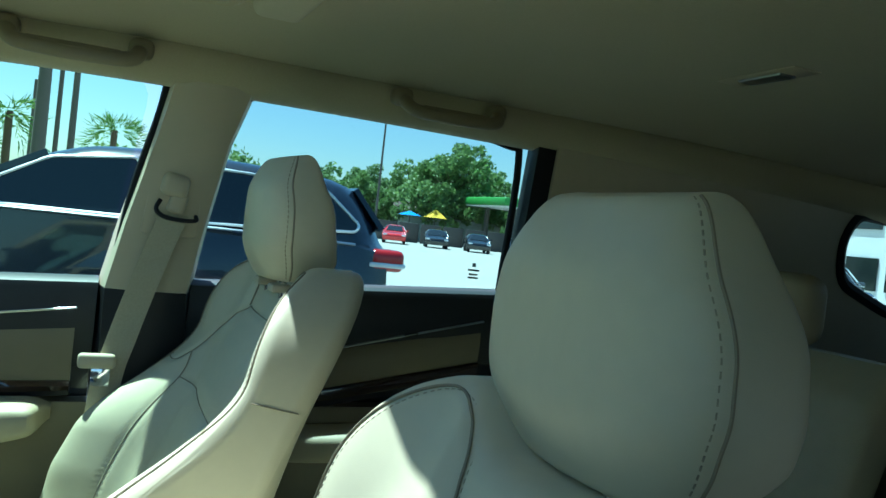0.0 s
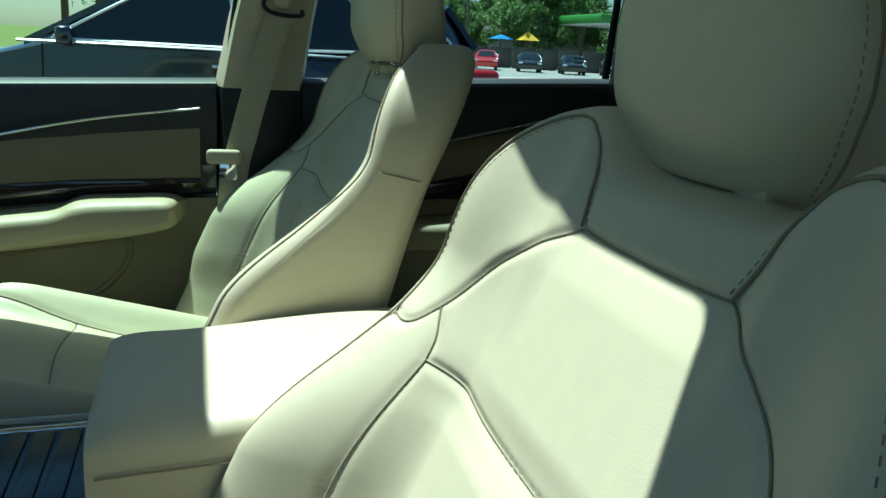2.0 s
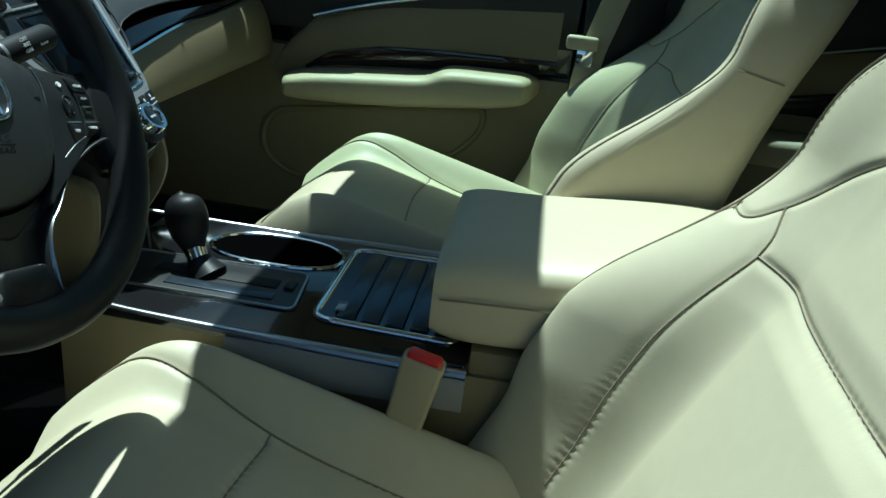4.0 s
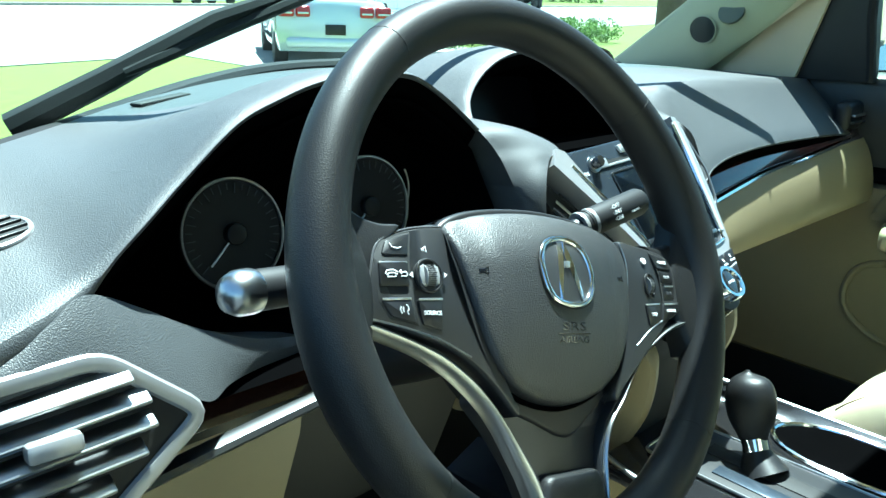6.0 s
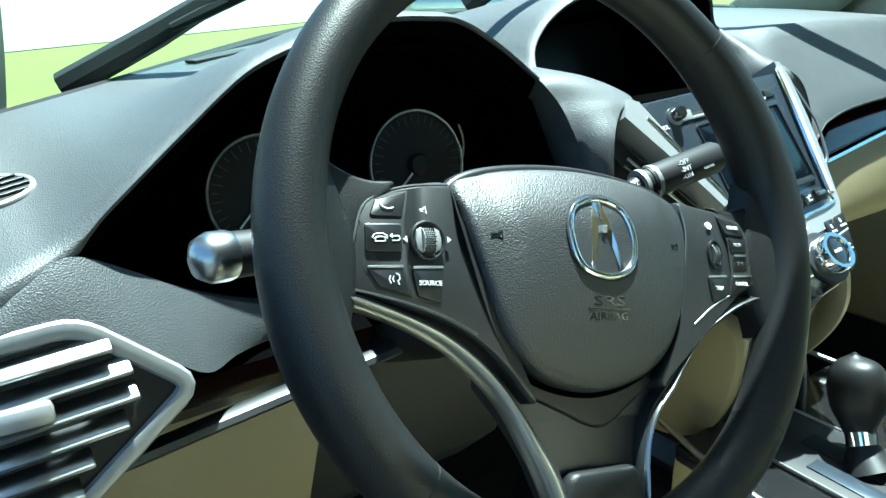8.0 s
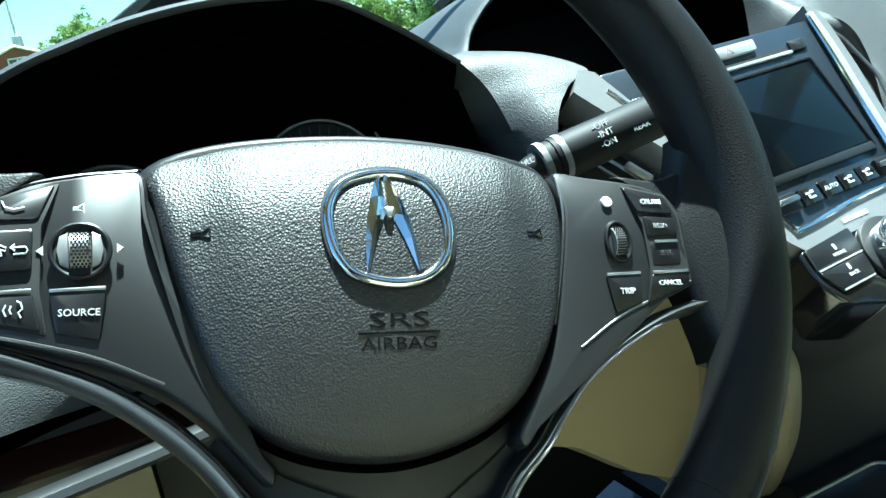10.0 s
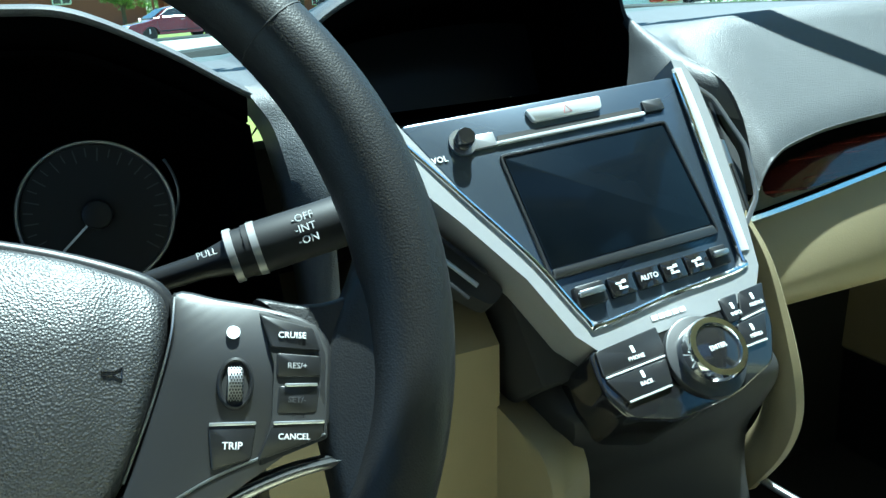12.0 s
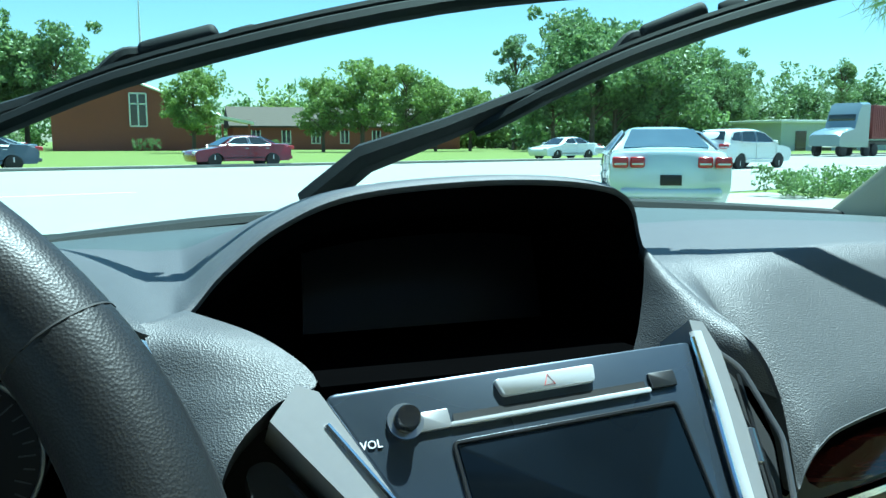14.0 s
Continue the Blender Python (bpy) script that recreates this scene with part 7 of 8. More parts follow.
for x, y, s in ((84, -27, 0.62), (90, -22, 0.6), (96, -17, 0.6), (82, -40, 0.8), (78, -47, 0.75), (101, -8, 0.6), (87, -34, 0.85), (92, -30, 0.75), (80, -53, 0.8), (98, -24, 0.7), (104, -12, 0.65)):
    put(oak, x, y, s, g.uniform(0, 360))


def wood_belt(name, a, b, n, h, deep, seed, material=LEAF_C):
    """A far wood: one mass of clumps of leaves with an uneven top."""
    gg = random.Random(seed)
    a, b = Vector(a), Vector(b)
    side = Vector((-(b - a).y, (b - a).x)).normalized()
    cs, rs = [], []
    for k in range(n):
        f = gg.random()
        p = lerp(a, b, f) + side * gg.uniform(-deep, deep)
        top = h * (0.6 + 0.22 * math.sin(f * 37) + 0.18 * math.sin(f * 91 + 1) + gg.uniform(-0.1, 0.1))
        z = gg.uniform(0.5, max(1.0, top))
        cs.append((p.x, p.y, z)), rs.append(gg.uniform(0.9, 1.9))
    me = leaves(cs, rs, 34, 0.40, 0.9, seed)
    me.materials.append(material)
    return tagged(new(name, me), "far wood of mixed green trees", "wood", kind="stuff")


wood_belt("far_wood", (-60, 150), (60, 160), 1000, 16, 8, 21, LEAF_A)
wood_belt("far_wood", (14, 126), (62, 122), 800, 11, 4, 22, LEAF_B)
wood_belt("far_wood", (44, 98), (70, 92), 420, 8, 4, 25, LEAF_A)
wood_belt("far_wood", (60, 130), (150, 112), 1100, 15, 8, 23)
wood_belt("far_wood", (106, 0), (102, -76), 1000, 8.5, 6, 24, LEAF_A)

# palms and a frond that hangs into view
def palm(x, y, h):
    t = thing("palm_tree", "cabbage palm with a round tuft of fronds", "tree", (x, y, 0), "palms")
    part("trunk", tube([(x, y, -0.2), (x + 0.1, y, h * 0.5), (x, y, h)], [0.2, 0.17, 0.16], 10), BARK, t)
    fr = bmesh.new()
    gg = random.Random(int(x * 10))
    for k in range(34):
        a, up3 = gg.uniform(0, 6.28), gg.uniform(-0.5, 1.0)
        d = Vector((math.cos(a), math.sin(a), up3)).normalized()
        for q in range(12):
            s2 = Vector((x, y, h)) + d * (0.5 + 0.1 * q) - Vector((0, 0, 0.02 * q * q * 0.4))
            n2 = (d + Vector((gg.uniform(-0.6, 0.6), gg.uniform(-0.6, 0.6), gg.uniform(-0.5, 0.3)))).normalized() * 0.6
            w2 = d.cross(n2).normalized() * 0.03
            fr.faces.new([fr.verts.new(s2 - w2), fr.verts.new(s2 + w2), fr.verts.new(s2 + n2)])
    part("fronds", fr, PALM, t, smooth=False)


palm(44.2, -0.6, 4.6)
palm(39.0, 3.7, 4.4)
palm(41.0, 5.4, 4.0)
pn = thing("pine_branch", "dark pine branch hanging in front of the windscreen", "branch", (6.1, 5.3, 2.6))
fr = bmesh.new()
gg = random.Random(5)
for k in range(420):
    c = Vector((6.05 + gg.gauss(0, 0.16), 5.35 + gg.gauss(0, 0.2), 2.48 + gg.gauss(0, 0.09)))
    d = Vector((gg.gauss(-0.4, 0.6), gg.gauss(0, 0.6), gg.gauss(-0.6, 0.4))).normalized() * 0.22
    w2 = d.cross(Vector((0.3, 1, 0.2))).normalized() * 0.004
    fr.faces.new([fr.verts.new(c - w2), fr.verts.new(c + w2), fr.verts.new(c + d)])
part("needles", fr, LEAF_C, pn, smooth=False)
part("twig", tube([(6.9, 5.2, 3.1), (6.5, 5.3, 2.75), (6.1, 5.35, 2.5)], [0.025, 0.018, 0.008], 6), BARK, pn)
part("trunk", tube([(8.2, 5.0, -0.1), (8.1, 5.0, 4.0), (8.1, 5.05, 9.0)], [0.22, 0.18, 0.12], 10), BARK, pn)
part("bough", tube([(8.1, 5.0, 3.6), (7.5, 5.1, 3.4), (6.9, 5.2, 3.1)], [0.06, 0.045, 0.025], 6), BARK, pn)


# -- vehicles (nose to +y, on the ground) --
TYRE = mat("black tyre", (0.02, 0.02, 0.02), 0.85, var=0.2)
ALLOY = mat("alloy wheel", (0.5, 0.5, 0.52), 0.3, 0.9, var=0.05)
LAMP_RED = mat("red tail lamp", (0.30, 0.010, 0.012), 0.2, var=0.1, coat=0.3)
LAMP_CLEAR = mat("clear head lamp", (0.7, 0.72, 0.74), 0.12, 0.3, var=0.05, coat=0.8)


def paint(name, col, metal=0.2):
    return mat(name, col, 0.22, metal, var=0.03, coat=1.0, stain=0.06, sscale=1.0)


SEDAN = dict(w=0.90, belt=0.98, top=1.45, wheels=(1.42, -1.40), wr=0.33,
             line=[(2.33, 0.26), (2.42, 0.50), (2.36, 0.70), (2.05, 0.80), (1.20, 0.95), (0.45, 1.36), (-0.15, 1.45), (-0.85, 1.41), (-1.62, 1.10), (-2.25, 1.07), (-2.38, 0.98), (-2.42, 0.50), (-2.34, 0.28)],
             panes=([(0.98, 1.02), (0.40, 1.33), (-0.18, 1.39), (-0.22, 1.02)], [(-0.30, 1.02), (-0.26, 1.39), (-0.85, 1.35), (-1.30, 1.08), (-1.25, 1.02)]),
             front=((1.18, 0.98), (0.50, 1.36)), rear=((-1.58, 1.12), (-0.93, 1.40)))
SUV = dict(w=0.96, belt=1.10, top=1.73, wheels=(1.48, -1.42), wr=0.37,
           line=[(2.42, 0.32), (2.50, 0.62), (2.38, 0.86), (1.95, 1.00), (1.38, 1.08), (0.42, 1.60), (-0.25, 1.72), (-1.35, 1.71), (-2.12, 1.62), (-2.44, 1.20), (-2.52, 0.92), (-2.52, 0.52), (-2.42, 0.34)],
           panes=([(1.12, 1.13), (0.42, 1.54), (-0.22, 1.62), (-0.28, 1.13)], [(-0.36, 1.13), (-0.30, 1.62), (-1.22, 1.60), (-1.38, 1.16)], [(-1.46, 1.17), (-1.32, 1.59), (-1.80, 1.55), (-2.12, 1.26), (-2.08, 1.20)]),
           front=((1.34, 1.10), (0.47, 1.59)), rear=((-2.40, 1.25), (-2.14, 1.60)))


def vehicle(name, label, spec, colour, category="car", group="", roof_rails=False, tinted=True):
    v = thing(name, label, category, (0, 0, 0), group)
    line = [Vector(p) for p in spec["line"]]
    under_side = []
    for wy in sorted(spec["wheels"]):
        for a in np.linspace(180, 0, 9):
            under_side.append(Vector((wy - math.cos(radians(a)) * (spec["wr"] + 0.06) * -1, 0.27 + math.sin(radians(a)) * (spec["wr"] + 0.05))))
    top = [q.to_2d() for q in spline([(p.x, p.y, 0) for p in line], 4)]
    sil = top + under_side
    mid = Vector((0, 0.75))
    w, belt, roof = spec["w"], spec["belt"], spec["top"]

    def side_x(z, s):
        return s * w * (1 - (0.20 if spec is SUV else 0.38) * smooth(belt - 0.05, roof + 0.1, z) - 0.06 * smooth(0.55, 0.25, z))

    rings = []
    for s in (-1.0, -0.97, -0.90, -0.75, -0.4, 0, 0.4, 0.75, 0.90, 0.97, 1.0):
        k = 1 - 0.10 * abs(s) ** 9 - 0.02 * abs(s) ** 3
        rings.append([(side_x(p.y, s), mid.x + (p.x - mid.x) * (1 - 0.045 * abs(s) ** 3) * (1 if p.y < belt else k), mid.y + (p.y - mid.y) * k if p.y > mid.y else p.y) for p in sil])
    body = part("body", loft(rings), colour, v, angle=35)
    for s in (-1, 1):
        for pane in spec["panes"]:
            o = rounded(pane, 0.05, 3)
            bm2 = loft([[(side_x(p.y, s) * 0.995 + s * dx, p.x, p.y) for p in o] for dx in (-0.03, 0.006)])
            wn2 = part("window", bm2, DARK_GLASS, v, smooth=False)
            part("window_trim", tube([(side_x(p.y, s) + s * 0.005, p.x, p.y) for p in o], 0.014, 6, True), BRIGHT, wn2)
        part("belt_strip", tube([(side_x(belt, s) + s * 0.012, y, belt + 0.012 - 0.02 * abs(y) ** 3 / 9) for y in np.linspace(spec["panes"][0][0][0] + 0.22, spec["panes"][-1][-1][0], 12)], 0.02, 6, flat=0.6), BRIGHT, v)
        for wy in spec["wheels"]:
            r0 = spec["wr"]
            wm2 = rot_m((s * (w - 0.12), wy, r0), Euler((0, radians(90 * s), 0)).to_matrix())
            tyre = part("tyre", loft([[(r1 * math.cos(t), r1 * math.sin(t), z) for t in np.linspace(0, 2 * math.pi, 28, endpoint=False)] for r1, z in ((r0 * 0.6, -0.11), (r0 * 0.95, -0.11), (r0, -0.08), (r0, 0.08), (r0 * 0.95, 0.11), (r0 * 0.68, 0.115))]), TYRE, v, m=wm2)
            hub2 = disc((0, 0, 0.07), r0 * 0.67, 0.03, 28)
            for k in range(5):
                rbox((math.cos(k * 1.2566) * r0 * 0.36, math.sin(k * 1.2566) * r0 * 0.36, 0.108), (r0 * 0.6, 0.06, 0.02), 0.008, bm=hub2, m=None) if k == 0 else None
            part("rim", hub2, ALLOY, tyre, m=wm2)
        part("mirror", rbox((s * (w + 0.06), spec["panes"][0][0][0] - 0.12, belt + 0.06), (0.20, 0.12, 0.14), 0.04, 3), colour, v)
        for py in (spec["panes"][0][3][0] + 0.12, spec["panes"][1][-1][0] + 0.15):
            part("door_handle", rbox((side_x(belt - 0.12, s) + s * 0.012, py, belt - 0.12), (0.02, 0.17, 0.03), 0.008), CHROME, v)
        for gy in (spec["panes"][0][3][0] - 0.04, spec["panes"][0][0][0] + 0.05):
            part("door_gap", tube([(side_x(z, s) + s * 0.001, gy + 0.03 * smooth(belt, 0.3, z), z) for z in np.linspace(belt + 0.02, 0.36, 8)], 0.006, 4), CAVITY, v)
        yb = spec["line"][-2][0]
        if spec is SUV:
            tl2 = part("tail_lamp", rbox((s * (w - 0.16), yb + 0.11, belt - 0.13), (0.34, 0.34, 0.20), 0.06, 3), LAMP_RED, v, "red tail lamp")
            part("reverse_lens", rbox((s * (w - 0.13), yb + 0.11, belt - 0.17), (0.30, 0.35, 0.05), 0.02), LAMP_CLEAR, tl2)
        else:
            for dx, wide, deep in ((0.14, 0.24, 0.30), (0.40, 0.22, 0.22)):
                tl2 = part("tail_lamp", rbox((s * (w - dx), yb + 0.09, 0.89), (wide, deep, 0.17), 0.035, 3), LAMP_RED, v, "red tail lamp")
                part("reverse_lens", rbox((s * (w - dx), yb + 0.088, 0.865), (wide * 0.8, deep, 0.04), 0.012), LAMP_CLEAR, tl2)
        part("head_lamp", rbox((s * (w - 0.20), spec["line"][2][0] - 0.16, spec["line"][2][1] - 0.03), (0.32, 0.34, 0.13), 0.04, 3), LAMP_CLEAR, v)
        part("side_trim", tube([(side_x(0.42, s) + s * 0.006, y, 0.42) for y in (1.0, 0, -1.0)], 0.02, 6), CHROME if spec is SUV else RUBBER, v)
        if roof_rails:
            part("roof_rail", tube([(s * w * 0.74, 0.2, roof), (s * w * 0.76, -0.3, roof + 0.045), (s * w * 0.76, -1.5, roof + 0.03), (s * w * 0.74, -1.9, roof - 0.05)], 0.018, 6), SATIN, v)
    for key in ("front", "rear"):
        (ya, za), (yb2, zb2) = spec[key]
        n = Vector((0, zb2 - za, ya - yb2)) * (1 if key == "front" else -1)
        n = Vector((0, abs(zb2 - za) * (1 if key == "front" else -1), abs(ya - yb2))).normalized() * 0.012
        ka, kb = (0.80, 0.68) if spec is SUV else (0.74, 0.56)
        q = [Vector((-w * ka, ya, za)), Vector((w * ka, ya, za)), Vector((w * kb, yb2, zb2)), Vector((-w * kb, yb2, zb2))]
        part("windscreen" if key == "front" else "rear_window", loft([[p - n * 3 for p in q], [p + n for p in q]]), SKY_GLASS if key == "rear" and spec is SEDAN else DARK_GLASS, v, smooth=False)
    yb = spec["line"][-2][0]
    part("plate", rbox((0, yb - 0.005, 0.62), (0.32, 0.03, 0.16), 0.005), WHITE_PAINT if spec is SUV else BLACK, v)
    part("bumper", rbox((0, yb + 0.05, 0.42), (w * 1.7, 0.16, 0.16), 0.06, 3), colour if spec is SEDAN else BLACK, v)
    return v


# outer skin of the car that the camera stands in
shell = thing("parked_car", "dark car body round the cabin", "car", (0, -0.6, 0))
bm2 = bmesh.new()
for x0, x1, y0, y1 in ((-0.64, 0.64, -2.7, -0.66), (-0.64, -0.38, -0.66, -0.20), (0.50, 0.64, -0.66, -0.20), (-0.64, 0.64, -0.20, 0.0)):
    sheet(lambda u, v: (lerp(x0, x1, u), lerp(y0, y1, v), roof_z(lerp(x0, x1, u), lerp(y0, y1, v)) + 0.056), 12, 12, (0, 0, 0.008), bm2)
part("roof", bm2, mat_paint, shell)
part("bonnet", sheet(lambda u, v: (lerp(-0.78, 0.78, u), lerp(0.86, 1.85, v) - 0.22 * (2 * u - 1) ** 2 * v, 0.925 - 0.14 * v ** 1.6 - 0.05 * (2 * u - 1) ** 4), 16, 12, (0, 0, -0.01)), mat_paint, shell)
part("nose", loft([[(-0.80, y, 0.30), (0.80, y, 0.30), (0.80, y, z), (-0.80, y, z)] for y, z in ((1.55, 0.80), (1.78, 0.79), (1.90, 0.70))]), mat_paint, shell)
for s in (-1, 1):
    part("wing", sheet(lambda u, v: (s * (0.84 + 0.05 * math.sin(v * 3.0)), lerp(0.72, 1.75, u), lerp(0.90 - 0.10 * u, 0.36, v)), 10, 8, (s * 0.01, 0, 0)), mat_paint, shell)
    part("quarter_panel", sheet(lambda u, v: (s * (0.80 + 0.06 * math.sin(v * 3.0)), lerp(-1.30, -2.78, u), lerp(1.10, 0.36, v)), 10, 8, (s * 0.01, 0, 0)), mat_paint, shell)
    for wy in (1.12, -1.70):
        wm2 = rot_m((s * 0.80, wy, 0.36), Euler((0, radians(90 * s), 0)).to_matrix())
        tyre = part("tyre", loft([[(r1 * math.cos(t), r1 * math.sin(t), z) for t in np.linspace(0, 2 * math.pi, 28, endpoint=False)] for r1, z in ((0.22, -0.10), (0.34, -0.10), (0.36, -0.07), (0.36, 0.07), (0.34, 0.10), (0.25, 0.105))]), TYRE, shell, m=wm2)
        part("rim", disc((0, 0, 0.07), 0.245, 0.03, 28, 0.005), ALLOY, tyre, m=wm2)
part("tail", rbox((0, -2.80, 0.72), (1.62, 0.03, 0.78), 0.01), mat_paint, shell)

NAVY_PAINT = paint("dark navy car paint", (0.010, 0.014, 0.026))
SILVER_PAINT = paint("pale silver car paint", (0.60, 0.65, 0.70), 0.15)
WHITE_CAR = paint("white car paint", (0.75, 0.76, 0.75), 0.0)
RED_CAR = paint("dark red car paint", (0.16, 0.012, 0.012))
GREY_CAR = paint("grey car paint", (0.10, 0.11, 0.12), 0.4)
BLACK_CAR = paint("black car paint", (0.012, 0.013, 0.015))
BRIGHT_RED = paint("bright red car paint", (0.55, 0.02, 0.02))

vehicle("parked_suv", "dark navy parked SUV with chrome window lines", SUV, NAVY_PAINT, "car", roof_rails=False).matrix_basis = pose(7.06, -0.45, 0, 0, 0, 0)
silver = vehicle("sedan", "pale silver parked sedan seen from behind", SEDAN, SILVER_PAINT)
silver.matrix_basis = pose(8.15, 12.35, -0.02, 0, 0, -28)
vehicle("sedan", "dark red sedan on the far lane of the road", SEDAN, RED_CAR).matrix_basis = pose(2.9, 38.7, 0, 0, 0, 107)
vehicle("sedan", "grey sedan on the road", SEDAN, GREY_CAR).matrix_basis = pose(-7.6, 36.0, 0, 0, 0, 107)
white_sedan = vehicle("sedan", "white sedan on the road", SEDAN, WHITE_CAR)
white_sedan.matrix_basis = pose(24.0, 46.5, 0, 0, 0, 107)
vehicle("suv", "white SUV on the near lane of the road", SUV, WHITE_CAR).matrix_basis = pose(23.9, 29.4, 0, 0, 0, -73)
black = vehicle("sedan", "black sedan in a row in the lot", SEDAN, BLACK_CAR, group="row of cars in the lot")
black.matrix_basis = pose(57.0, -24.5, 0, 0, 0, 70)
for x, y in ((56.0, -27.6), (55.0, -30.7), (54.0, -33.8), (53.0, -36.9), (52.0, -40.0)):
    copy_thing(black, pose(x, y, 0, 0, 0, 70))
vehicle("sedan", "bright red sedan in a row in the lot", SEDAN, BRIGHT_RED, group="row of cars in the lot").matrix_basis = pose(58.0, -21.4, 0, 0, 0, 70)
copy_thing(white_sedan, pose(-17.0, 96.0, 0.0, 0, 0, 95))
vehicle("suv", "grey SUV behind in the lot", SUV, GREY_CAR, group="cars behind").matrix_basis = pose(16.0, -19.0, 0, 0, 0, 60)

# lorry with a red container
lo = thing("lorry", "blue-grey lorry pulling a dark red container", "lorry", (0, 0, 0))
CONTAINER = mat("dark red container steel", (0.17, 0.035, 0.03), 0.6, var=0.1)
LORRY = paint("blue-grey lorry paint", (0.22, 0.27, 0.32))
part("cab", loft([[(-1.2, y, z0), (1.2, y, z0), (1.2, y, z1), (0.95, y, z1 + 0.15), (-0.95, y, z1 + 0.15), (-1.2, y, z1)] for y, z0, z1 in ((-0.6, 0.7, 4.0), (0.7, 0.7, 3.95), (1.1, 0.7, 3.3), (1.55, 0.7, 2.1), (3.4, 0.75, 1.75), (3.7, 0.8, 1.5))]), LORRY, lo)
part("windscreen", rbox((0, 1.22, 2.85), (2.1, 0.30, 0.75), 0.05), DARK_GLASS, lo)
ct = part("container", rbox((0, -7.2, 2.65), (2.44, 12.2, 2.6), 0.04), CONTAINER, lo, "dark red ribbed container")
ribs = bmesh.new()
for k in range(40):
    rbox((0, -13.1 + k * 0.30, 2.65), (2.52, 0.12, 2.3), 0.02, bm=ribs)
part("corrugation", ribs, CONTAINER, ct)
part("chassis", rbox((0, -5.0, 1.05), (1.0, 16.0, 0.35), 0.02), BLACK, lo)
for y in (2.9, -0.6, -1.8, -11.0, -12.2):
    for s in (-1, 1):
        part("wheel", disc((0, 0, 0), 0.5, 0.3, 24, 0.04), TYRE, lo, m=rot_m((s * 0.85, y, 0.5), Euler((0, radians(90 * s), 0)).to_matrix()))
part("exhaust", tube([(1.25, -0.3, 0.9), (1.25, -0.3, 3.8)], 0.08, 10), CHROME, lo)
lo.matrix_basis = pose(50.4, 49.4, 0, 0, 0, 107)

# church, with a lower wing
ch = thing("church", "red brick church with a gabled front and low shingled wing", "church", (-3, 106, 0))


def brick_box(x0, x1, y0, y1, h, name="wall"):
    return part(name, rbox(((x0 + x1) / 2, (y0 + y1) / 2, h / 2), (x1 - x0, y1 - y0, h), 0), BRICK, ch, smooth=False)


def gable(x0, x1, y0, y1, h, rise, along_x=True, over=0.5):
    if along_x:
        ym = (y0 + y1) / 2
        prof = [(y0 - over, h - 0.1), (ym, h + rise), (y1 + over, h - 0.1), (y1 + over, h - 0.35), (y0 - over, h - 0.35)]
        return loft([[(x, y, z) for y, z in prof] for x in (x0 - over, x1 + over)])
    xm = (x0 + x1) / 2
    prof = [(x0 - over, h - 0.1), (xm, h + rise), (x1 + over, h - 0.1), (x1 + over, h - 0.35), (x0 - over, h - 0.35)]
    return loft([[(x, y, z) for x, z in prof] for y in (y0 - over, y1 + over)])


brick_box(-13, 5.5, 104, 124, 4.6)
part("gable_wall", loft([[(-13, y, 4.5), (5.5, y, 4.5), (-3.4, y, 7.9)] for y in (104.05, 104.5)]), BRICK, ch, smooth=False)
part("roof", gable(-13, 5.5, 104.6, 124, 4.7, 3.6, False), SHINGLE, ch, smooth=False)
part("fascia", tube([(-13.8, 103.9, 4.35), (-3.4, 103.9, 8.2), (6.2, 103.9, 4.35)], 0.18, 4), WHITE_PAINT, ch)
cw = part("window", rbox((-3.4, 103.95, 4.9), (1.9, 0.2, 3.9), 0), DARK_GLASS, ch, smooth=False)
for x in (-4.35, -3.4, -2.45):
    part("window_bar", rbox((x, 103.85, 4.9), (0.16, 0.2, 3.9), 0), WHITE_PAINT, cw, smooth=False)
for z in (2.95, 5.6, 6.85):
    part("window_bar", rbox((-3.4, 103.85, z), (1.9, 0.2, 0.16), 0), WHITE_PAINT, cw, smooth=False)
part("porch_roof", loft([[(4.5, 101.5, 4.2), (10, 101.5, 3.2), (10, 106, 3.2), (4.5, 106, 4.2)], [(4.5, 101.5, 4.5), (10, 101.5, 3.5), (10, 106, 3.5), (4.5, 106, 4.5)]]), WHITE_PAINT, ch, smooth=False)
for x in (6.2, 9.4):
    part("porch_post", rbox((x, 102, 1.6), (0.25, 0.25, 3.3), 0), BRICK, ch, smooth=False)
brick_box(8, 40, 110, 120, 3.2)
part("roof", gable(8, 40, 110, 120, 3.3, 2.6), SHINGLE, ch, smooth=False)
for x in (11, 15, 19, 23, 27.5, 32, 36.5):
    w2 = part("window", rbox((x, 109.95, 1.7), (1.1, 0.16, 1.7), 0), DARK_GLASS, ch, smooth=False)
    for dx in (-0.58, 0, 0.58):
        part("window_bar", rbox((x + dx, 109.85, 1.7), (0.12, 0.12, 1.8), 0), WHITE_PAINT, w2, smooth=False)
    part("window_bar", rbox((x, 109.85, 0.85), (1.3, 0.12, 0.12), 0), WHITE_PAINT, w2, smooth=False)
sp = thing("steeple", "thin white mast above the church roof", "mast", (-3.0, 112, 7.5))
part("mast", tube([(-3.0, 112, 7.5), (-3.0, 112, 22)], [0.22, 0.04], 8), WHITE_PAINT, sp)
part("louvre_box", rbox((-3.0, 112, 8.6), (1.2, 1.2, 2.4), 0.05), WHITE_PAINT, sp)


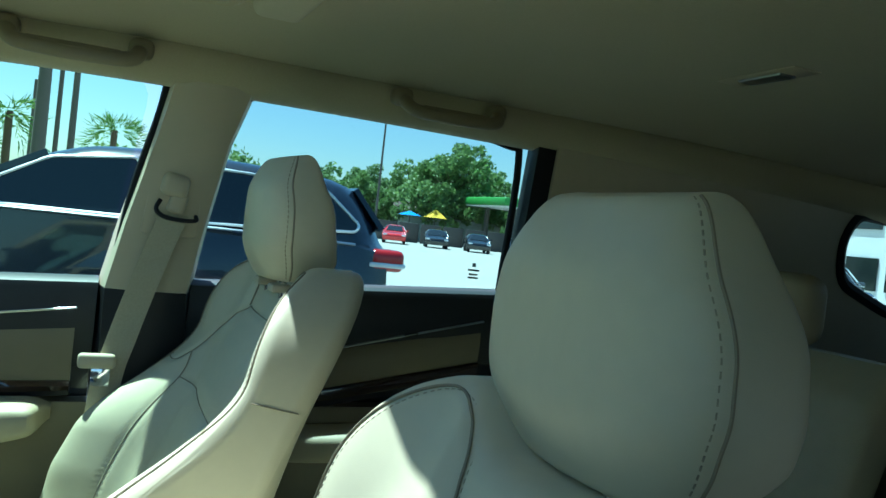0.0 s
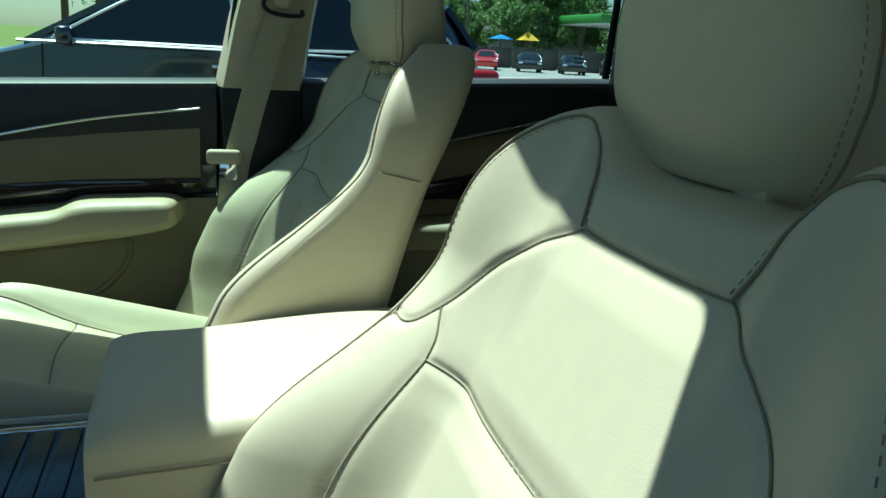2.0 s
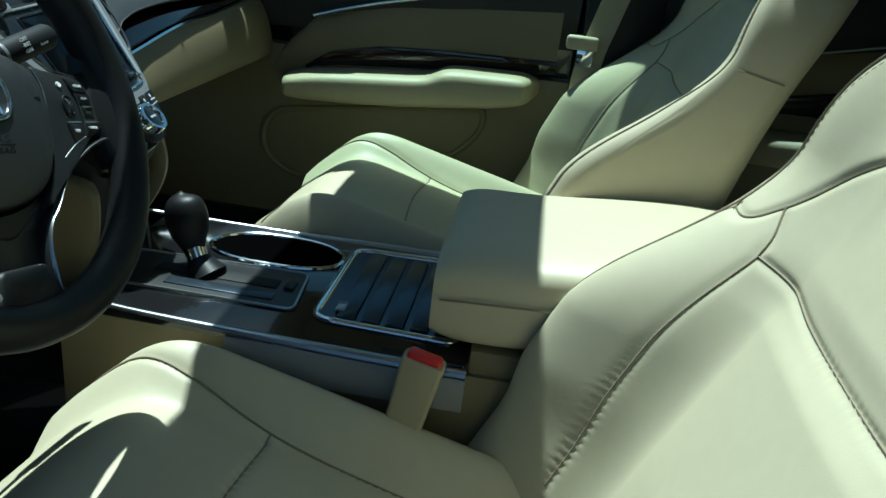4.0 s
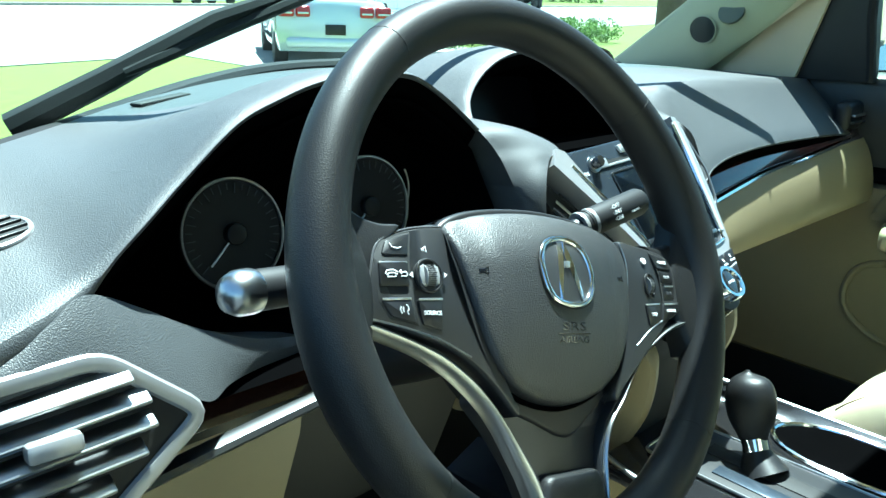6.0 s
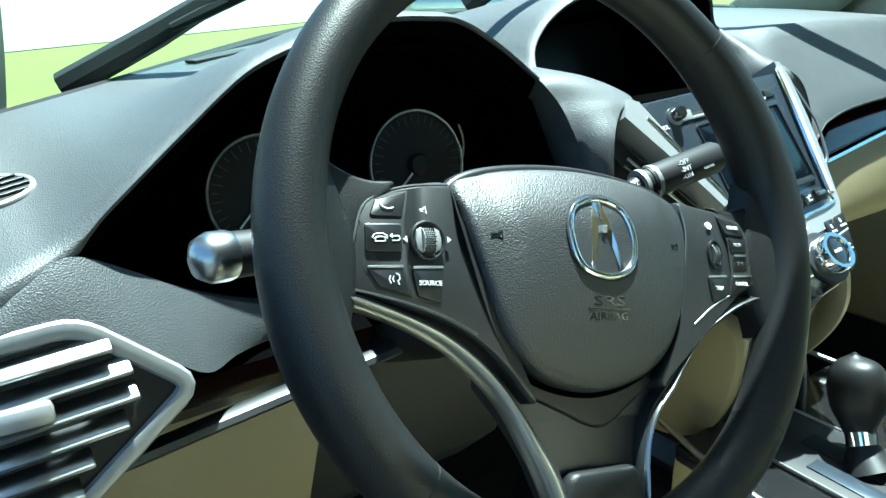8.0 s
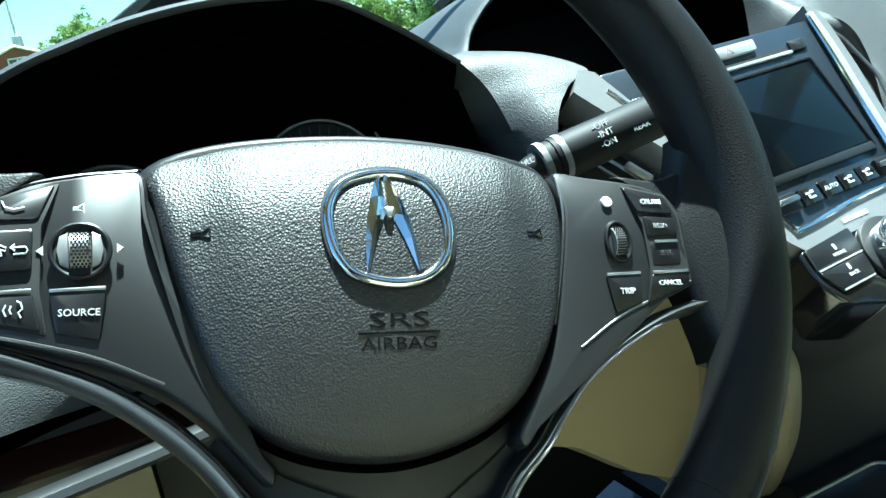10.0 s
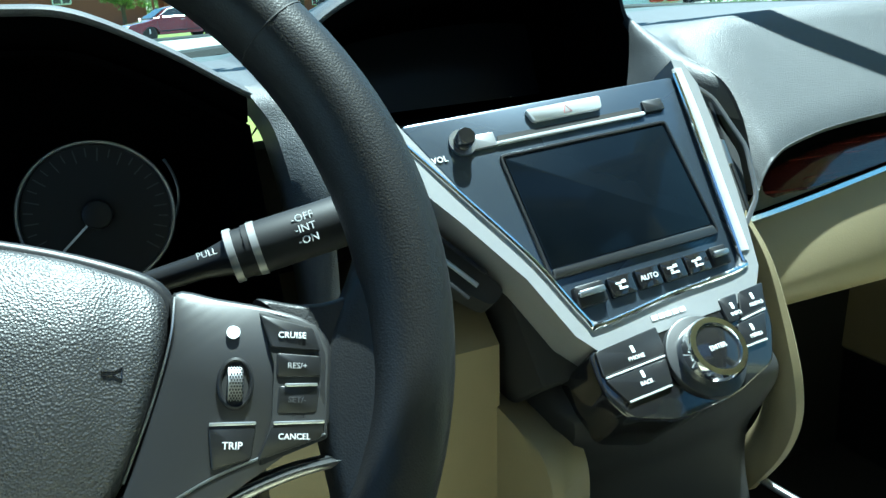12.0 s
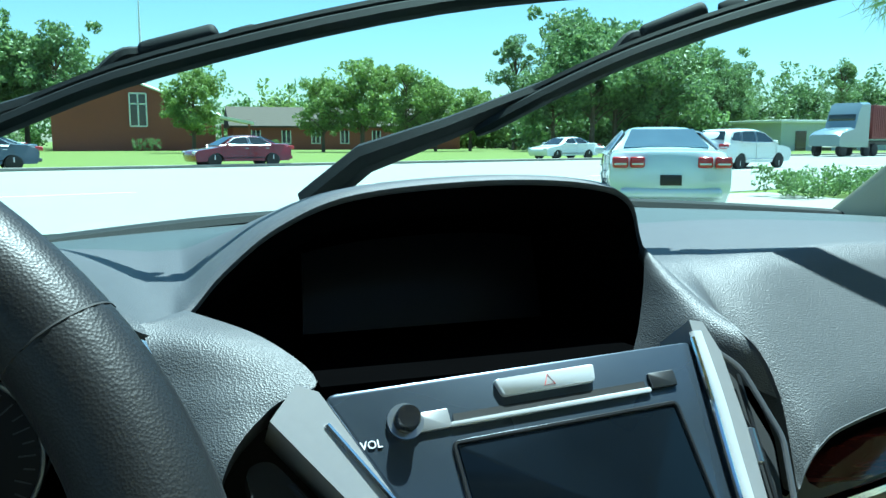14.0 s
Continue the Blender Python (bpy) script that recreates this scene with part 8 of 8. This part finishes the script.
def bush(x, y, w, h, d=1.2, label="clipped green hedge beside a lawn"):
    b = thing("hedge", label, "hedge", (x, y, 0), "hedges")
    gg2 = random.Random(int(x * 7 + y))
    cs = [(x + gg2.uniform(-w / 2, w / 2), y + gg2.uniform(-d / 2, d / 2), gg2.uniform(0.1, h)) for k in range(int(30 * w))]
    me = leaves(cs, [0.18] * len(cs), 46, 0.05, 1.0, abs(int(x)))
    me.transform(Matrix.Translation((-x, -y, 0)))
    under("foliage", me, LEAF_A, b)


bush(-2.6, 102, 3.2, 1.4)
bush(11.5, 108, 5, 1.3)
bush(30, 108.5, 6, 0.7)
bush(15.6, 13.6, 7.5, 0.55, 1.4, "low clipped green hedge by the drive")
bush(23.5, 10.5, 9.0, 1.1, 1.6)
wh = thing("warehouse", "long pale steel warehouse across the road", "warehouse", (78, 88, 0))
part("wall", rbox((82, 86, 1.7), (24, 14, 3.4), 0), STEEL, wh, m=None, smooth=False)
part("roof", rbox((82, 86, 3.55), (24.8, 14.8, 0.35), 0.05), WHITE_PAINT, wh, smooth=False)
for x in (73, 77, 81):
    part("loading_door", rbox((x, 78.97, 1.2), (1.6, 0.1, 2.4), 0), DARK_GLASS, wh, smooth=False)

# rear lot: canopy, fence, huts, poles, showroom
GREEN = mat("green canopy paint", (0.08, 0.26, 0.04), 0.5, var=0.05)
ORANGE = mat("orange sign paint", (0.65, 0.10, 0.02), 0.5, var=0.05)
fs = thing("forecourt_canopy", "green-edged forecourt canopy with an orange sign", "canopy", (68, -37, 0))
part("roof", rbox((69, -40.5, 4.75), (9, 13, 0.75), 0.15), GREEN, fs)
part("soffit", rbox((69, -40.5, 4.30), (8.6, 12.6, 0.1), 0), WHITE_PAINT, fs)
for x, y in ((66, -36), (66, -44.5), (72, -36), (72, -44.5)):
    part("post", rbox((x, y, 2.1), (0.4, 0.4, 4.2), 0.02), POLE, fs)
for k in range(7):
    part("sign_bar", rbox((64.8, -37.6 - k * 0.42, 5.55), (0.15, 0.30, 0.8 + 0.2 * (k % 3 == 1)), 0.02), ORANGE, fs)
part("kiosk", rbox((73, -46, 1.8), (6, 8, 3.6), 0.05), BRICK, fs)
fe = thing("fence", "dark boarded fence along the back of the lot", "fence", (66, -30, 0))
for k in range(16):
    a = Vector((70.5 - k * 0.62, -20.5 - k * 2.0))
    part("panel", rbox((a.x, a.y, 0.9), (0.08, 2.02, 1.8), 0.01), POLE, fe, m=None)
YEL = mat("yellow canvas", (0.70, 0.45, 0.02), 0.8, var=0.08)
BLU = mat("blue canvas", (0.03, 0.20, 0.55), 0.8, var=0.08)
for x, y, m2, nm in ((73.2, -30.9, YEL, "yellow pitched sunshade"), (74.1, -28.5, BLU, "blue flat sunshade")):
    u = thing("sunshade", nm + " on a pole beyond the fence", "sunshade", (x, y, 0))
    part("canvas", loft([[(x - 0.9, y - 0.9, 2.6), (x + 0.9, y - 0.9, 2.6), (x + 0.9, y + 0.9, 2.6), (x - 0.9, y + 0.9, 2.6)], [(x - 0.1, y - 0.1, 3.4 if m2 is YEL else 3.0), (x + 0.1, y - 0.1, 3.4 if m2 is YEL else 3.0), (x + 0.1, y + 0.1, 3.4 if m2 is YEL else 3.0), (x - 0.1, y + 0.1, 3.4 if m2 is YEL else 3.0)]]), m2, u, smooth=False)
    part("post", tube([(x, y, 0), (x, y, 2.7)], 0.06, 8), POLE, u)
hs = thing("house", "low house behind the fence with a grey roof", "house", (84, -36, 0))
part("wall", rbox((84, -36, 1.4), (7, 12, 2.8), 0), STEEL, hs, smooth=False)
part("roof", loft([[(80, y, 2.8), (84, y, 4.4), (88, y, 2.8)] for y in (-42.5, -29.5)]), SHINGLE, hs, smooth=False)


def lamp_post(x, y, h, heads, label, r0=0.09):
    p = thing("street_lamp", label, "lamp post", (x, y, 0), "lamp posts")
    part("pole", tube([(x, y, 0), (x, y, h)], [r0, r0 * 0.6], 10), POLE, p)
    for k in range(heads):
        s = -1 if k % 2 else 1
        part("arm", tube([(x, y, h - 0.4), (x + 0.2 * s, y + 0.5 * s, h - 0.15)], 0.03, 6), POLE, p)
        part("lamp_head", rbox((x + 0.25 * s, y + 0.62 * s, h + 0.05), (0.4, 0.5, 0.4), 0.05), POLE, p)


lamp_post(46.7, -16.0, 9.0, 2, "tall dark lot lamp post with two floodlights")
lamp_post(37.2, 1.1, 12, 1, "tall grey pole with a camera arm", 0.16)
lamp_post(34.1, 2.1, 14, 0, "thick grey utility pole", 0.28)
lamp_post(39.2, 1.8, 14, 0, "tall thin grey utility pole", 0.12)
lamp_post(48, 3.5, 7, 0, "short weathered wooden utility pole", 0.16)
sh = thing("showroom", "white showroom with rows of windows behind the lot", "building", (27, -36, 0))
part("wall", rbox((30, -40, 3.2), (22, 10, 6.4), 0), WHITE_PAINT, sh, m=None, smooth=False)
for k in range(9):
    for z in (1.6, 4.6):
        part("window", rbox((20.5 + k * 2.3, -34.97, z), (1.8, 0.1, 1.6), 0), DARK_GLASS, sh, smooth=False)
part("parapet", rbox((30, -34.9, 6.4), (22.4, 0.4, 0.5), 0.02), STEEL, sh, smooth=False)
